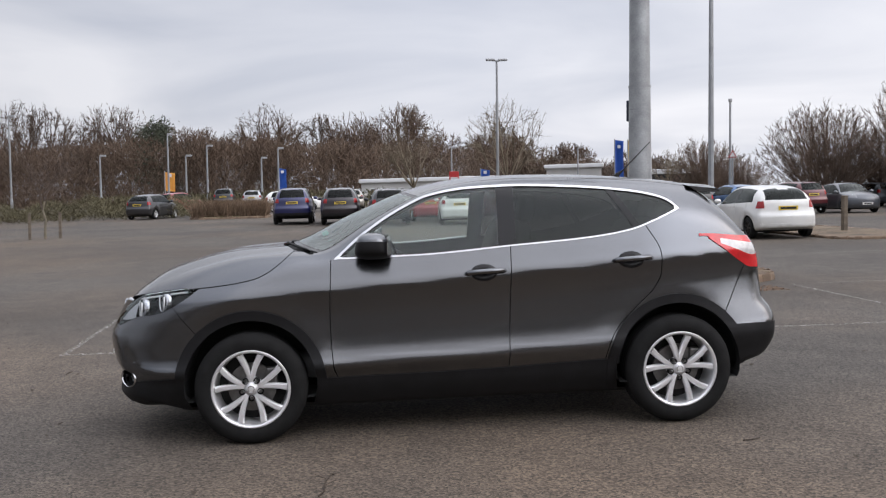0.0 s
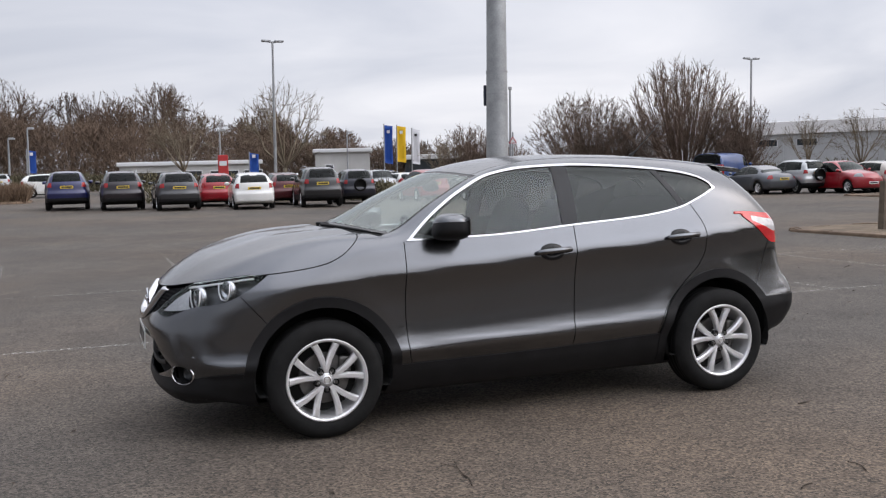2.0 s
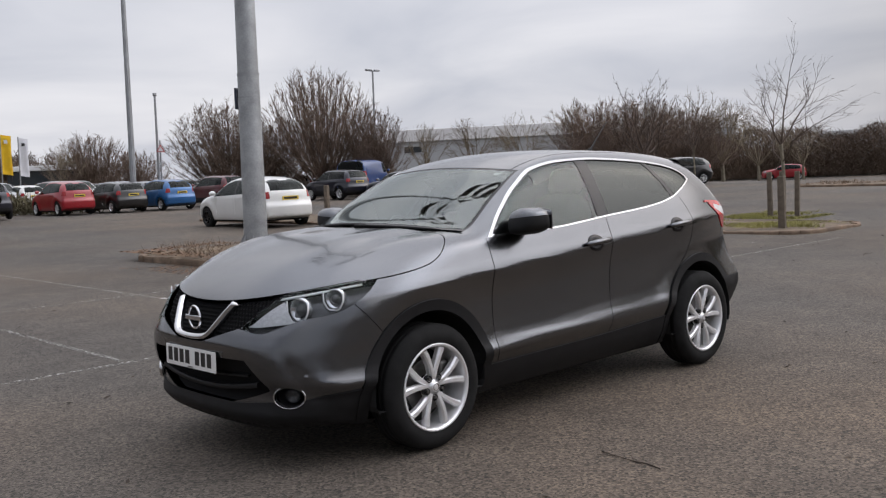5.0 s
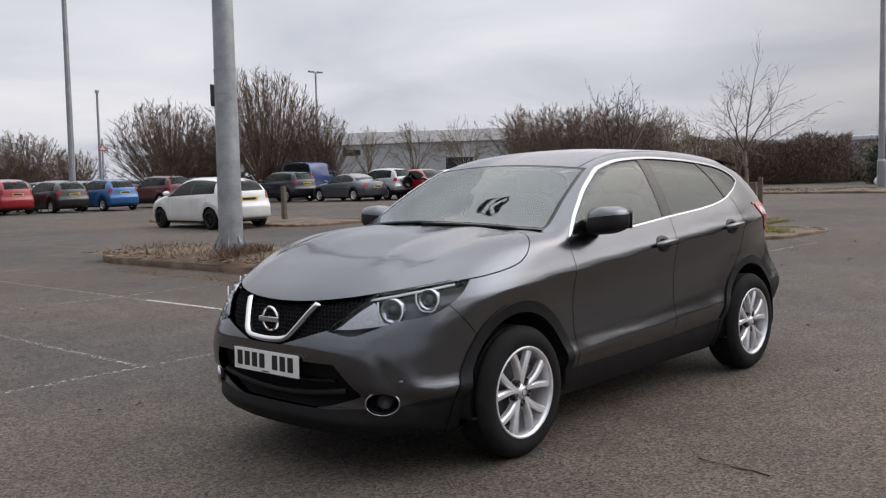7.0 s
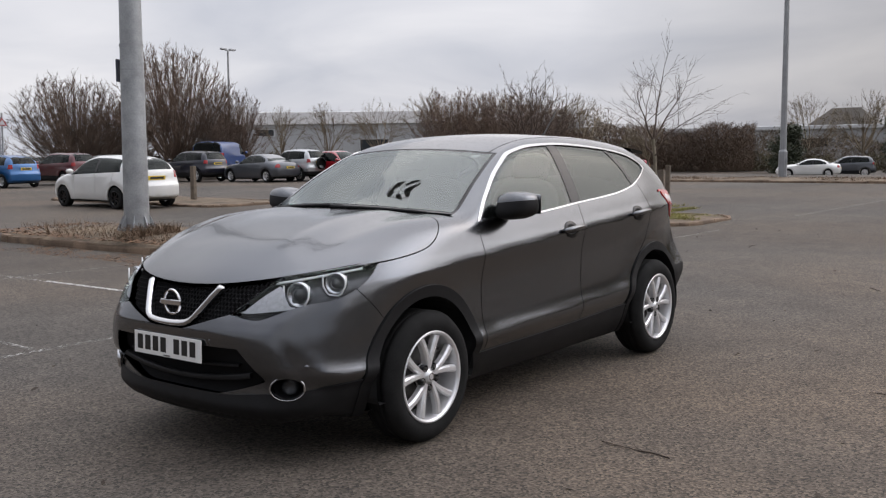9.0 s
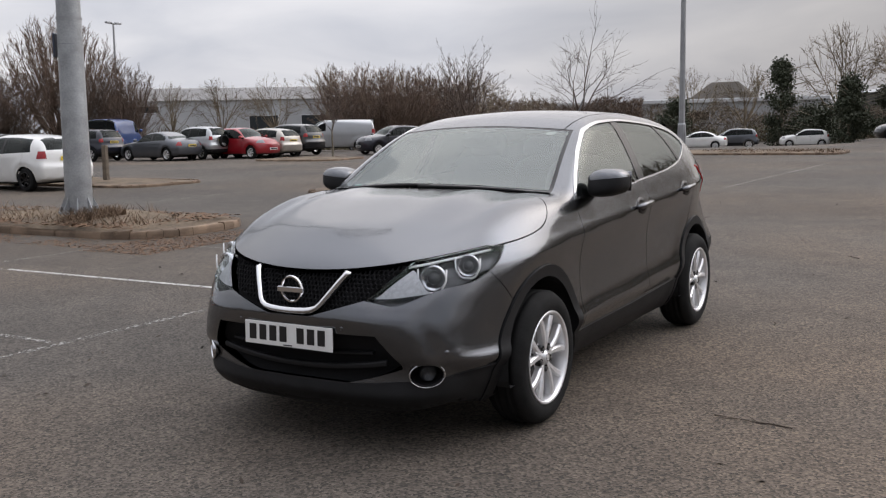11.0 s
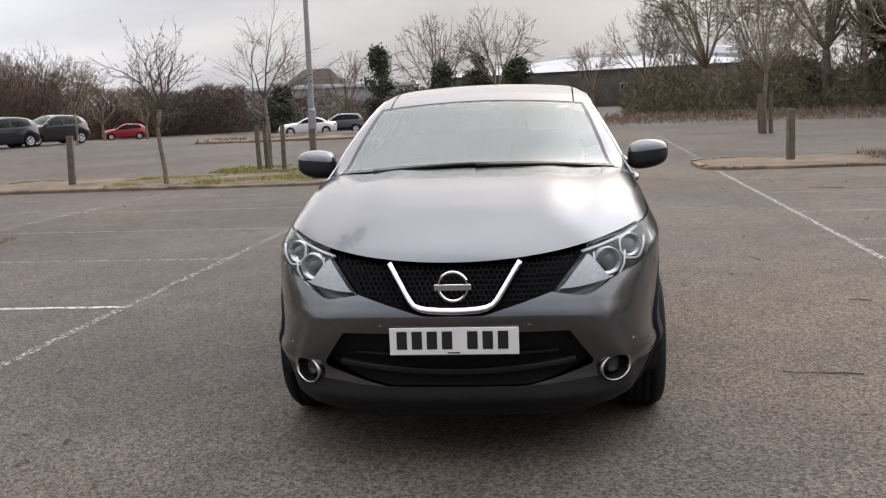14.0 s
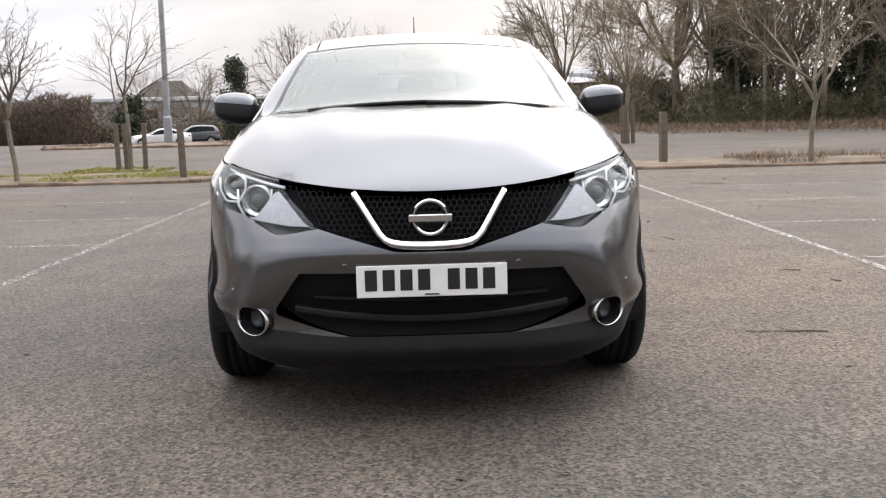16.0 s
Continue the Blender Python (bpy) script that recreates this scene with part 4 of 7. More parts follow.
# wipers, aerial, spoiler
for y0, y1 in ((0.52, -0.08), (-0.02, -0.60)):
    arm = new("wiper")
    arm.parent = hero
    pts = []
    for i in range(9):
        y = y0 + (y1 - y0) * i / 8
        x = -1.120 + 0.36 * y * y + 0.03 * i / 8
        z = float(HERO.top(x - 0.36 * y * y)) - 0.10 * y * y + 0.004
        pts.append((x, y, z))
    bm = bmesh.new()
    tube(bm, pts, [0.013] + [0.009] * 7 + [0.005], 8)
    part("wiper_arm", bm, PLASTIC, arm, smooth=True)
bm = bmesh.new()
tube(bm, [(1.18, 0, 1.54), (1.20, 0, 1.575), (1.235, 0, 1.60), (1.44, 0, 1.80)], [0.022, 0.016, 0.006, 0.003], 8)
part("roof_aerial", bm, PLASTIC, hero, "black whip aerial", True)
bm = bmesh.new()
rows = []
for i in range(17):
    y = -0.58 + 1.16 * i / 16
    x = 1.78 - 0.16 * abs(y) ** 2
    z = 1.488 - 0.10 * y * y
    rows.append([bm.verts.new(v) for v in ((1.50, y, z + 0.026), (x - 0.03, y, z + 0.004), (x, y, z - 0.012), (x - 0.03, y, z - 0.022), (1.56, y, z - 0.01))])
for p, q in zip(rows, rows[1:]):
    for i in range(5):
        bm.faces.new((p[i], p[(i + 1) % 5], q[(i + 1) % 5], q[i]))
bm.faces.new(rows[0])
bm.faces.new(rows[-1][::-1])
bmesh.ops.recalc_face_normals(bm, faces=bm.faces)
part("roof_spoiler", bm, PAINT_GREY, hero, "grey roof spoiler")

# cabin
cabin = new("cabin")
cabin.parent = hero


def soft_box(name, size, m, mat, parent, label="", power=0.55):
    bm = bmesh.new()
    bmesh.ops.create_uvsphere(bm, u_segments=20, v_segments=12, radius=1.0)
    for v in bm.verts:
        e = [math.copysign(abs(k) ** power, k) for k in v.co]
        v.co = m @ Vector([k * s / 2 for k, s in zip(e, size)])
    return part(name, bm, mat, parent, label, True)


for y in (-0.37, 0.37):
    seat = new("front_seat")
    seat.parent = hero
    soft_box("cushion", (0.52, 0.50, 0.20), pose(0.02, y, 0.66, 0, -6), SEAT, seat)
    soft_box("backrest", (0.16, 0.50, 0.66), pose(0.33, y, 0.97, 0, 18), SEAT, seat)
    soft_box("headrest", (0.10, 0.27, 0.19), pose(0.46, y, 1.36, 0, 14), SEAT, seat)
bench = new("rear_seat")
bench.parent = hero
soft_box("cushion", (0.50, 1.26, 0.20), pose(0.98, 0, 0.70, 0, -6), SEAT, bench)
soft_box("backrest", (0.16, 1.26, 0.62), pose(1.28, 0, 0.98, 0, 20), SEAT, bench)
for y in (-0.42, 0.0, 0.42):
    soft_box("headrest", (0.09, 0.25, 0.16), pose(1.40, y, 1.31, 0, 16), SEAT, bench)
soft_box("dashboard", (0.62, 1.40, 0.36), pose(-0.70, 0, 0.93, 0, 6), TRIM_DARK, cabin, "dark dashboard", 0.35)
soft_box("cabin_floor", (2.9, 1.44, 0.16), pose(0.30, 0, 0.42), TRIM_DARK, cabin, "dark cabin floor", 0.2)
bm = bmesh.new()
lathe(bm, [(0.175 + 0.014 * math.cos(k * math.pi / 4), 0.014 * math.sin(k * math.pi / 4)) for k in range(8)], 36, pose(-0.36, 0.37, 1.02, 0, 0, 90) @ pose(0, 0, 0, -24), True)
part("steering_wheel", bm, GLOSS_BLACK, cabin, "black steering wheel", True)
soft_box("wheel_boss", (0.09, 0.17, 0.13), pose(-0.37, 0.37, 1.01, 0, 24), TRIM_DARK, cabin)
soft_box("interior_mirror", (0.05, 0.25, 0.075), pose(-0.36, 0.0, 1.40, 0, -20), SEAL, cabin, "black interior mirror")
soft_box("mirror_mount", (0.12, 0.16, 0.05), pose(-0.42, 0.0, 1.435, 0, -24), SEAL, cabin)
soft_box("screen_sticker", (0.07, 0.06, 0.003), pose(-0.315, -0.47, 1.452, 0, -24), PLATE_WHITE, cabin, "small white sticker inside the screen")
soft_box("tax_disc", (0.05, 0.05, 0.003), pose(-0.86, 0.58, 1.150, 0, -24), material("green_sticker", (0.05, 0.42, 0.30), 0.5), cabin, "small green sticker inside the screen")


# ---- ground ----
def rise(x, y):
    """The yard's height: level round the car, a little higher towards the far row, falling away in the far east."""
    up = 0.015 * max(0.0, y - 15.0) / (1 + math.exp((x - 9.0) / 5.0))
    return up - 1.1 * float(smooth(40, 80, x)) * float(smooth(0, 14, y))


def asphalt_material():
    """Worn asphalt: pale and dark stones in a brown-grey binder, patches, dust and damp stains."""
    m = material("worn_asphalt", (0.15, 0.14, 0.127), rough=0.88)
    n, l = m.node_tree.nodes, m.node_tree.links
    b = n["Principled BSDF"]
    co = n.new("ShaderNodeTexCoord")

    def noise_of(scale, detail, low, high, a, z, rough=0.55):
        t, r = n.new("ShaderNodeTexNoise"), n.new("ShaderNodeMapRange")
        t.inputs["Scale"].default_value, t.inputs["Detail"].default_value, t.inputs["Roughness"].default_value = scale, detail, rough
        r.inputs["From Min"].default_value, r.inputs["From Max"].default_value = low, high
        r.inputs["To Min"].default_value, r.inputs["To Max"].default_value = a, z
        l.new(co.outputs["Object"], t.inputs["Vector"])
        l.new(t.outputs["Fac"], r.inputs["Value"])
        return r.outputs[0]

    def product(a, z):
        k = n.new("ShaderNodeMath")
        k.operation = "MULTIPLY"
        l.new(a, k.inputs[0])
        l.new(z, k.inputs[1])
        return k.outputs[0]

    stones = n.new("ShaderNodeTexVoronoi")
    stones.inputs["Scale"].default_value = 84
    l.new(co.outputs["Object"], stones.inputs["Vector"])
    split = n.new("ShaderNodeSeparateColor")
    l.new(stones.outputs["Color"], split.inputs[0])
    tone = n.new("ShaderNodeMapRange")
    tone.inputs["To Min"].default_value, tone.inputs["To Max"].default_value = 0.28, 1.95
    l.new(split.outputs[0], tone.inputs["Value"])
    value = product(tone.outputs[0], noise_of(0.22, 4, 0.35, 0.65, 0.74, 1.22))
    value = product(value, noise_of(2.2, 5, 0.35, 0.65, 0.86, 1.12))
    value = product(value, noise_of(26, 4, 0.36, 0.64, 0.80, 1.20, 0.7))
    tint, shade = n.new("ShaderNodeMix"), n.new("ShaderNodeVectorMath")
    tint.data_type = "RGBA"
    tint.inputs["A"].default_value, tint.inputs["B"].default_value = (0.064, 0.055, 0.046, 1), (0.078, 0.058, 0.041, 1)
    l.new(noise_of(0.13, 3, 0.42, 0.66, 0.0, 1.0), tint.inputs["Factor"])
    shade.operation = "SCALE"
    l.new(tint.outputs["Result"], shade.inputs[0])
    l.new(value, shade.inputs["Scale"])
    l.new(shade.outputs[0], b.inputs["Base Color"])
    bump = n.new("ShaderNodeBump")
    bump.inputs["Strength"].default_value, bump.inputs["Distance"].default_value = 0.55, 0.005
    l.new(stones.outputs["Distance"], bump.inputs["Height"])
    l.new(bump.outputs[0], b.inputs["Normal"])
    return m


ASPHALT = asphalt_material()
bm = bmesh.new()
axis = [-900, -400, -200, -120] + [-80 + 4 * i for i in range(46)] + [110, 130, 160, 220, 400, 900]
grid = [[bm.verts.new((x, y, rise(x, min(y, 130.0)))) for y in axis] for x in axis]
for i in range(len(axis) - 1):
    for j in range(len(axis) - 1):
        bm.faces.new((grid[i][j], grid[i + 1][j], grid[i + 1][j + 1], grid[i][j + 1]))
tagged(part("ground", bm, ASPHALT, None, smooth=True), "grey-brown worn asphalt of a large car park", "ground", kind="structure")


# ---- yard: islands, kerbs, painted lines ----
KERB = material("weathered_concrete_kerb", (0.185, 0.130, 0.090), rough=0.92, vary=0.5, scale=3, fine=0.3, fine_scale=120, bump=0.004, bump_scale=60, rand=0.15)
LITTER_BED = material("leaf_litter_soil", (0.135, 0.100, 0.066), rough=0.95, vary=0.55, scale=1.3, fine=0.45, fine_scale=22, bump=0.012, bump_scale=45)
TURF = material("thin_winter_grass", (0.10, 0.105, 0.035), rough=0.9, vary=0.4, scale=6)
GRASS = material("grass_blades", (0.25, 0.235, 0.065), rough=0.8, vary=0.35, scale=5)
DRY = material("dry_stems", (0.17, 0.115, 0.075), rough=0.9, vary=0.4, scale=6)
LEAF = material("fallen_brown_leaves", (0.16, 0.09, 0.05), rough=0.85, vary=0.4, scale=9)
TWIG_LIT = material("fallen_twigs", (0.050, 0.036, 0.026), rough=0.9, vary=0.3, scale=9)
WOOD_POST = material("weathered_grey_brown_timber", (0.13, 0.105, 0.08), rough=0.9, vary=0.35, scale=7, fine=0.3, fine_scale=90, bump=0.004, bump_scale=60)


def outline_island(x0, x1, y0, y1, r=0.9, steps=6):
    pts = []
    for cx, cy, a0 in ((x1 - r, y1 - r, 0), (x0 + r, y1 - r, 90), (x0 + r, y0 + r, 180), (x1 - r, y0 + r, 270)):
        for i in range(steps + 1):
            a = math.radians(a0 + 90 * i / steps)
            pts.append((cx + r * math.cos(a), cy + r * math.sin(a)))
    return pts


def island(x0, x1, y0, y1, height, mat, label, r=0.9, mound=0.07):
    """A raised bed with a ring of kerb stones about it."""
    pts = outline_island(x0, x1, y0, y1, r)
    bed = thing("planting_island", label, "traffic island", "islands of the car park", "structure")
    bm = bmesh.new()
    cx, cy = (x0 + x1) / 2, (y0 + y1) / 2
    rings = []
    for k in (0.985, 0.8, 0.6, 0.4, 0.2):
        ring = []
        for x, y in pts:
            px, py = cx + (x - cx) * k, cy + (y - cy) * k
            ring.append(bm.verts.new((px, py, rise(px, py) + height - 0.02 + (mound * (1 - k) + 0.05 * noise.noise((px * 1.3, py * 1.3, 0))) * (k < 0.98))))
        rings.append(ring)
    for a, b in zip(rings, rings[1:]):
        for i in range(len(pts)):
            j = (i + 1) % len(pts)
            bm.faces.new((a[i], a[j], b[j], b[i]))
    bm.faces.new(rings[-1])
    part("soil_bed", bm, mat, bed, smooth=True)
    # kerb stones along the outline
    loop = [Vector((x, y, 0)) for x, y in pts]
    loop.append(loop[0])
    run, marks = 0.0, []
    for a, b in zip(loop, loop[1:]):
        n = max(1, round((b - a).length / 0.91))
        marks += [(a.lerp(b, i / n), a.lerp(b, (i + 1) / n)) for i in range(n)]
    for a, b in marks:
        way = (b - a).normalized()
        out = Vector((way.y, -way.x, 0))
        bm = bmesh.new()
        z = rise(a.x, a.y)
        rows = []
        for spot, sign in ((a, 1), (b, -1)):
            h = height + random.uniform(-0.022, 0.008)
            shift = random.uniform(-0.010, 0.008)
            edge = random.uniform(0.014, 0.034)
            base = spot + way * sign * random.uniform(0.003, 0.010)
            rows.append([bm.verts.new((base.x + out.x * (o + shift), base.y + out.y * (o + shift), z + q)) for o, q in ((0.004, -0.05), (0, h * 0.55), (-edge * 0.35, h * 0.86), (-edge, h), (-0.125, h), (-0.125, -0.05))])
        for k in range(6):
            m = (k + 1) % 6
            bm.faces.new((rows[0][k], rows[1][k], rows[1][m], rows[0][m]))
        bm.faces.new(rows[0][::-1])
        bm.faces.new(rows[1])
        bmesh.ops.recalc_face_normals(bm, faces=bm.faces)
        part("kerb_stone", bm, KERB, bed)
    return bed


island(3.55, 6.0, 7.35, 13.2, 0.12, LITTER_BED, "kerbed island of leaf litter and dry stems round the mast", 0.9, 0.20)
island(11.75, 14.6, 3.4, 11.4, 0.07, LITTER_BED, "low kerbed strip with bare soil and grass tufts", 0.7)
island(12.3, 14.9, -16.5, -3.2, 0.07, LITTER_BED, "low kerbed strip with bare soil and dry stems", 0.7)
island(11.9, 14.8, 17.0, 25.5, 0.08, LITTER_BED, "low kerbed strip with bare soil beside a post", 0.7)
island(34.0, 37.5, 3.0, 15.0, 0.10, LITTER_BED, "far kerbed island with weeds")
island(-9.8, -5.3, 48.8, 52.0, 0.12, TURF, "far kerbed island with rough yellow grass")
island(28.0, 31.5, 23.0, 27.5, 0.08, LITTER_BED, "far kerbed island with weeds")


def scatter(name, label, category, spots, length, width, mat, lean=0.5, seed=1, flat=False):
    """One mesh of many single blades or leaves at the spots (x, y, z)."""
    rng = random.Random(seed)
    vs, fs = [], []
    for x, y, z in spots:
        a, l, w = rng.uniform(0, 6.283), length * rng.uniform(0.5, 1.3), width * rng.uniform(0.6, 1.4)
        c, s = math.cos(a), math.sin(a)
        k = len(vs)
        if flat:
            t = rng.uniform(-0.4, 0.4)
            vs += [(x - l * c, y - l * s, z + 0.003), (x - w * s, y + w * c, z + 0.006 + l * abs(t)), (x + l * c, y + l * s, z + 0.004 + 0.4 * l), (x + w * s, y - w * c, z + 0.005)]
            fs.append((k, k + 1, k + 2, k + 3))
        else:
            dx, dy = rng.gauss(0, lean) * l, rng.gauss(0, lean) * l
            vs += [(x - w * c, y - w * s, z - 0.02), (x + w * c, y + w * s, z - 0.02), (x + dx, y + dy, z + l)]
            fs.append((k, k + 1, k + 2))
    me = bpy.data.meshes.new(name)
    me.from_pydata(vs, [], fs)
    return tagged(link(name, me, mat), label, category, kind="stuff")


def spots_in(x0, x1, y0, y1, n, z, seed, clump=0.0):
    rng = random.Random(seed)
    out = []
    while len(out) < n:
        x, y = rng.uniform(x0, x1), rng.uniform(y0, y1)
        if noise.noise((x * 0.9 + seed, y * 0.9, 0.3)) > clump - 0.5 + rng.uniform(-0.15, 0.15):
            out.append((x, y, rise(x, y) + z))
    return out


scatter("dry_stems", "dry brown weed stems round the mast's foot", "weeds", spots_in(3.6, 5.7, 7.8, 13.1, 900, 0.20, 5, 0.62), 0.13, 0.006, DRY, 0.9, 5)
scatter("soil_spill", "reddish soil crumbs and leaves spilled off the mast's island", "soil", spots_in(2.5, 5.4, 6.2, 7.6, 4200, 0.0, 13, 0.35) + spots_in(2.7, 3.6, 7.2, 11.5, 1500, 0.0, 14, 0.45), 0.015, 0.012, LEAF, seed=13, flat=True)
scatter("dry_stems", "dense tuft of dry grass at the mast's foot", "weeds", spots_in(3.85, 4.75, 9.05, 9.40, 700, 0.22, 15, 0.2), 0.16, 0.008, DRY, 0.7, 15)
scatter("fallen_leaves", "brown fallen leaves on the mast's island", "leaves", spots_in(3.5, 5.8, 7.6, 13.2, 2600, 0.16, 6, 0.3), 0.035, 0.022, LEAF, seed=6, flat=True)
scatter("grass_tufts", "rough green and yellow grass on the kerbed strip", "grass", spots_in(11.9, 14.0, 3.6, 8.3, 9000, 0.06, 7, 0.45), 0.065, 0.010, GRASS, 0.9, 7)
scatter("grass_tufts", "green grass about the staked sapling", "grass", spots_in(15.6, 18.2, 5.4, 7.6, 3600, 0.0, 8, 0.45), 0.06, 0.010, GRASS, 0.9, 8)
scatter("dry_stems", "dry brown stems on the kerbed strip", "weeds", spots_in(12.5, 14.7, -16.0, -6.5, 2600, 0.06, 9, 0.4), 0.17, 0.009, DRY, 0.6, 9)
scatter("dry_stems", "weeds on the far island", "weeds", spots_in(34.2, 37.2, 3.2, 14.8, 1600, 0.08, 10, 0.5), 0.12, 0.02, DRY, 0.6, 10)
scatter("grass_tufts", "long dry brown grass on the far island", "grass", spots_in(-9.6, -5.5, 49, 51.8, 7000, 0.1, 11, 0.1), 0.85, 0.03, DRY, 0.35, 11)
scatter("fallen_leaves", "scattered dark leaves and bits on the asphalt", "leaves", spots_in(-7, 12, -9, 7, 500, 0.0, 12, 0.4), 0.022, 0.012, TWIG_LIT, seed=12, flat=True)


def fallen_twig(x, y, length, turn, seed):
    rng = random.Random(seed)
    bm = bmesh.new()
    pts, a = [Vector((0, 0, 0.006))], turn
    for i in range(7):
        a += rng.uniform(-0.35, 0.35)
        pts.append(pts[-1] + Vector((math.cos(a), math.sin(a), rng.uniform(-0.02, 0.03))) * length / 7)
        if i in (2, 4):
            side = a + rng.choice((-0.9, 0.9))
            tube(bm, [pts[-1], pts[-1] + Vector((math.cos(side), math.sin(side), 0.1)) * length * 0.25], [0.002, 0.001], 4)
    for p in pts:
        p.z = max(p.z, 0.005)
    tube(bm, pts, [0.0035] * 4 + [0.002] * 4, 5)
    ob = tagged(part("fallen_twig", bm, TWIG_LIT), "thin dark twig lying on the asphalt", "twig", "twigs on the ground")
    ob.matrix_basis = pose(x, y, rise(x, y))


for k, (x, y, length, turn) in enumerate(((1.51, -1.41, 0.12, 0.2), (5.28, -1.49, 0.22, 1.0), (8.76, 1.12, 0.45, 0.3), (-2.1, -3.3, 0.35, 0.1), (-1.2, -3.0, 0.3, -0.2), (0.2, -3.0, 0.28, 2.6),
                                          (0.45, -2.68, 0.10, 0.4), (0.9, -2.6, 0.16, 1.2), (8.6, -4.6, 0.5, 0.9), (2.6, -2.2, 0.2, 0.6), (7.4, 4.6, 0.3, 0.4), (-3.2, 1.9, 0.2, 1.9), (-0.9, -2.0, 0.4, 0.9))):
    fallen_twig(x, y, length, turn, 40 + k)


def worn_paint(name, color, keep):
    """Old road paint, worn through to the asphalt in flecks."""
    m = material(name, color, rough=0.8, vary=0.25, scale=3)
    n, l = m.node_tree.nodes, m.node_tree.links
    b, out = n["Principled BSDF"], n["Material Output"]
    t = n.new("ShaderNodeTexNoise")
    t.inputs["Scale"].default_value, t.inputs["Detail"].default_value, t.inputs["Roughness"].default_value = 26, 6, 0.75
    co = n.new("ShaderNodeTexCoord")
    l.new(co.outputs["Object"], t.inputs["Vector"])
    r = n.new("ShaderNodeMapRange")
    r.inputs["From Min"].default_value, r.inputs["From Max"].default_value = keep - 0.04, keep + 0.04
    l.new(t.outputs["Fac"], r.inputs["Value"])
    mix, clear = n.new("ShaderNodeMixShader"), n.new("ShaderNodeBsdfTransparent")
    l.new(r.outputs[0], mix.inputs[0])
    l.new(b.outputs[0], mix.inputs[1])
    l.new(clear.outputs[0], mix.inputs[2])
    l.new(mix.outputs[0], out.inputs[0])
    return m


LINE_OLD = worn_paint("worn_white_line_paint", (0.36, 0.35, 0.33), 0.46)
LINE_MID = worn_paint("thinned_white_line_paint", (0.36, 0.35, 0.33), 0.50)
LINE_NEW = worn_paint("white_line_paint", (0.50, 0.49, 0.47), 0.54)


def painted_line(x0, y0, x1, y1, width, mat, label="faded white parking bay line on the asphalt"):
    a, b = Vector((x0, y0, 0)), Vector((x1, y1, 0))
    way = (b - a).normalized()
    out = Vector((-way.y, way.x, 0)) * width / 2
    n = max(2, int((b - a).length / 0.7))
    bm = bmesh.new()
    rows = []
    for i in range(n + 1):
        p = a.lerp(b, i / n)
        rows.append([bm.verts.new((q.x, q.y, rise(q.x, q.y) + 0.005)) for q in (p - out, p + out)])
    for p, q in zip(rows, rows[1:]):
        bm.faces.new((p[0], q[0], q[1], p[1]))
    tagged(part("painted_line", bm, mat), label, "road marking", "bay lines", "structure")


painted_line(-3.6, 3.06, 11.6, 2.66, 0.075, LINE_OLD)
painted_line(-3.5, -3.10, 12.2, -3.42, 0.065, LINE_MID)
for x in (3.34, 5.65, 7.95, 10.2):
    painted_line(x, 2.9, x + 0.1, 7.0, 0.06, LINE_OLD)
for x, y in ((-3.55, 3.1), (-1.22, 3.1), (1.04, 6.85)):
    painted_line(x, y, x + 0.06 if x > -3 else x - 0.5, 13.1, 0.06, LINE_OLD)
painted_line(1.08, 2.9, 1.06, 6.8, 0.065, LINE_NEW)
painted_line(-3.6, 7.62, 3.05, 7.40, 0.06, LINE_OLD)
painted_line(6.2, 7.00, 11.6, 6.62, 0.06, LINE_OLD)
for x in (-0.9, 1.4, 3.69, 5.97, 8.25, 10.55):
    painted_line(x, -3.3, x - 0.1, -7.9, 0.075, LINE_OLD)
painted_line(15.5, -3.6, 27.0, -3.9, 0.09, LINE_OLD)
painted_line(15.5, 2.6, 27.0, 2.3, 0.09, LINE_OLD)
painted_line(31.0, -0.9, 33.5, -1.0, 0.12, LINE_NEW, "short white dash on the asphalt lane")
for y in (13.0, 26.5):
    painted_line(9.0, y, 11.5, y, 0.08, LINE_OLD)


# ---- mast, lamp columns, posts ----
GALV = material("galvanised_steel", (0.35, 0.365, 0.375), rough=0.5, metal=0.5, vary=0.30, scale=3.0, fine=0.12, fine_scale=40)
GALV_DARK = material("grey_column_paint", (0.30, 0.31, 0.32), rough=0.5, metal=0.4, vary=0.2, scale=2)
LAMP_HEAD = material("lantern_grey", (0.34, 0.35, 0.36), rough=0.5, metal=0.3, vary=0.1, scale=5)
LAMP_FACE = material("lantern_glass", (0.55, 0.56, 0.58), rough=0.2)


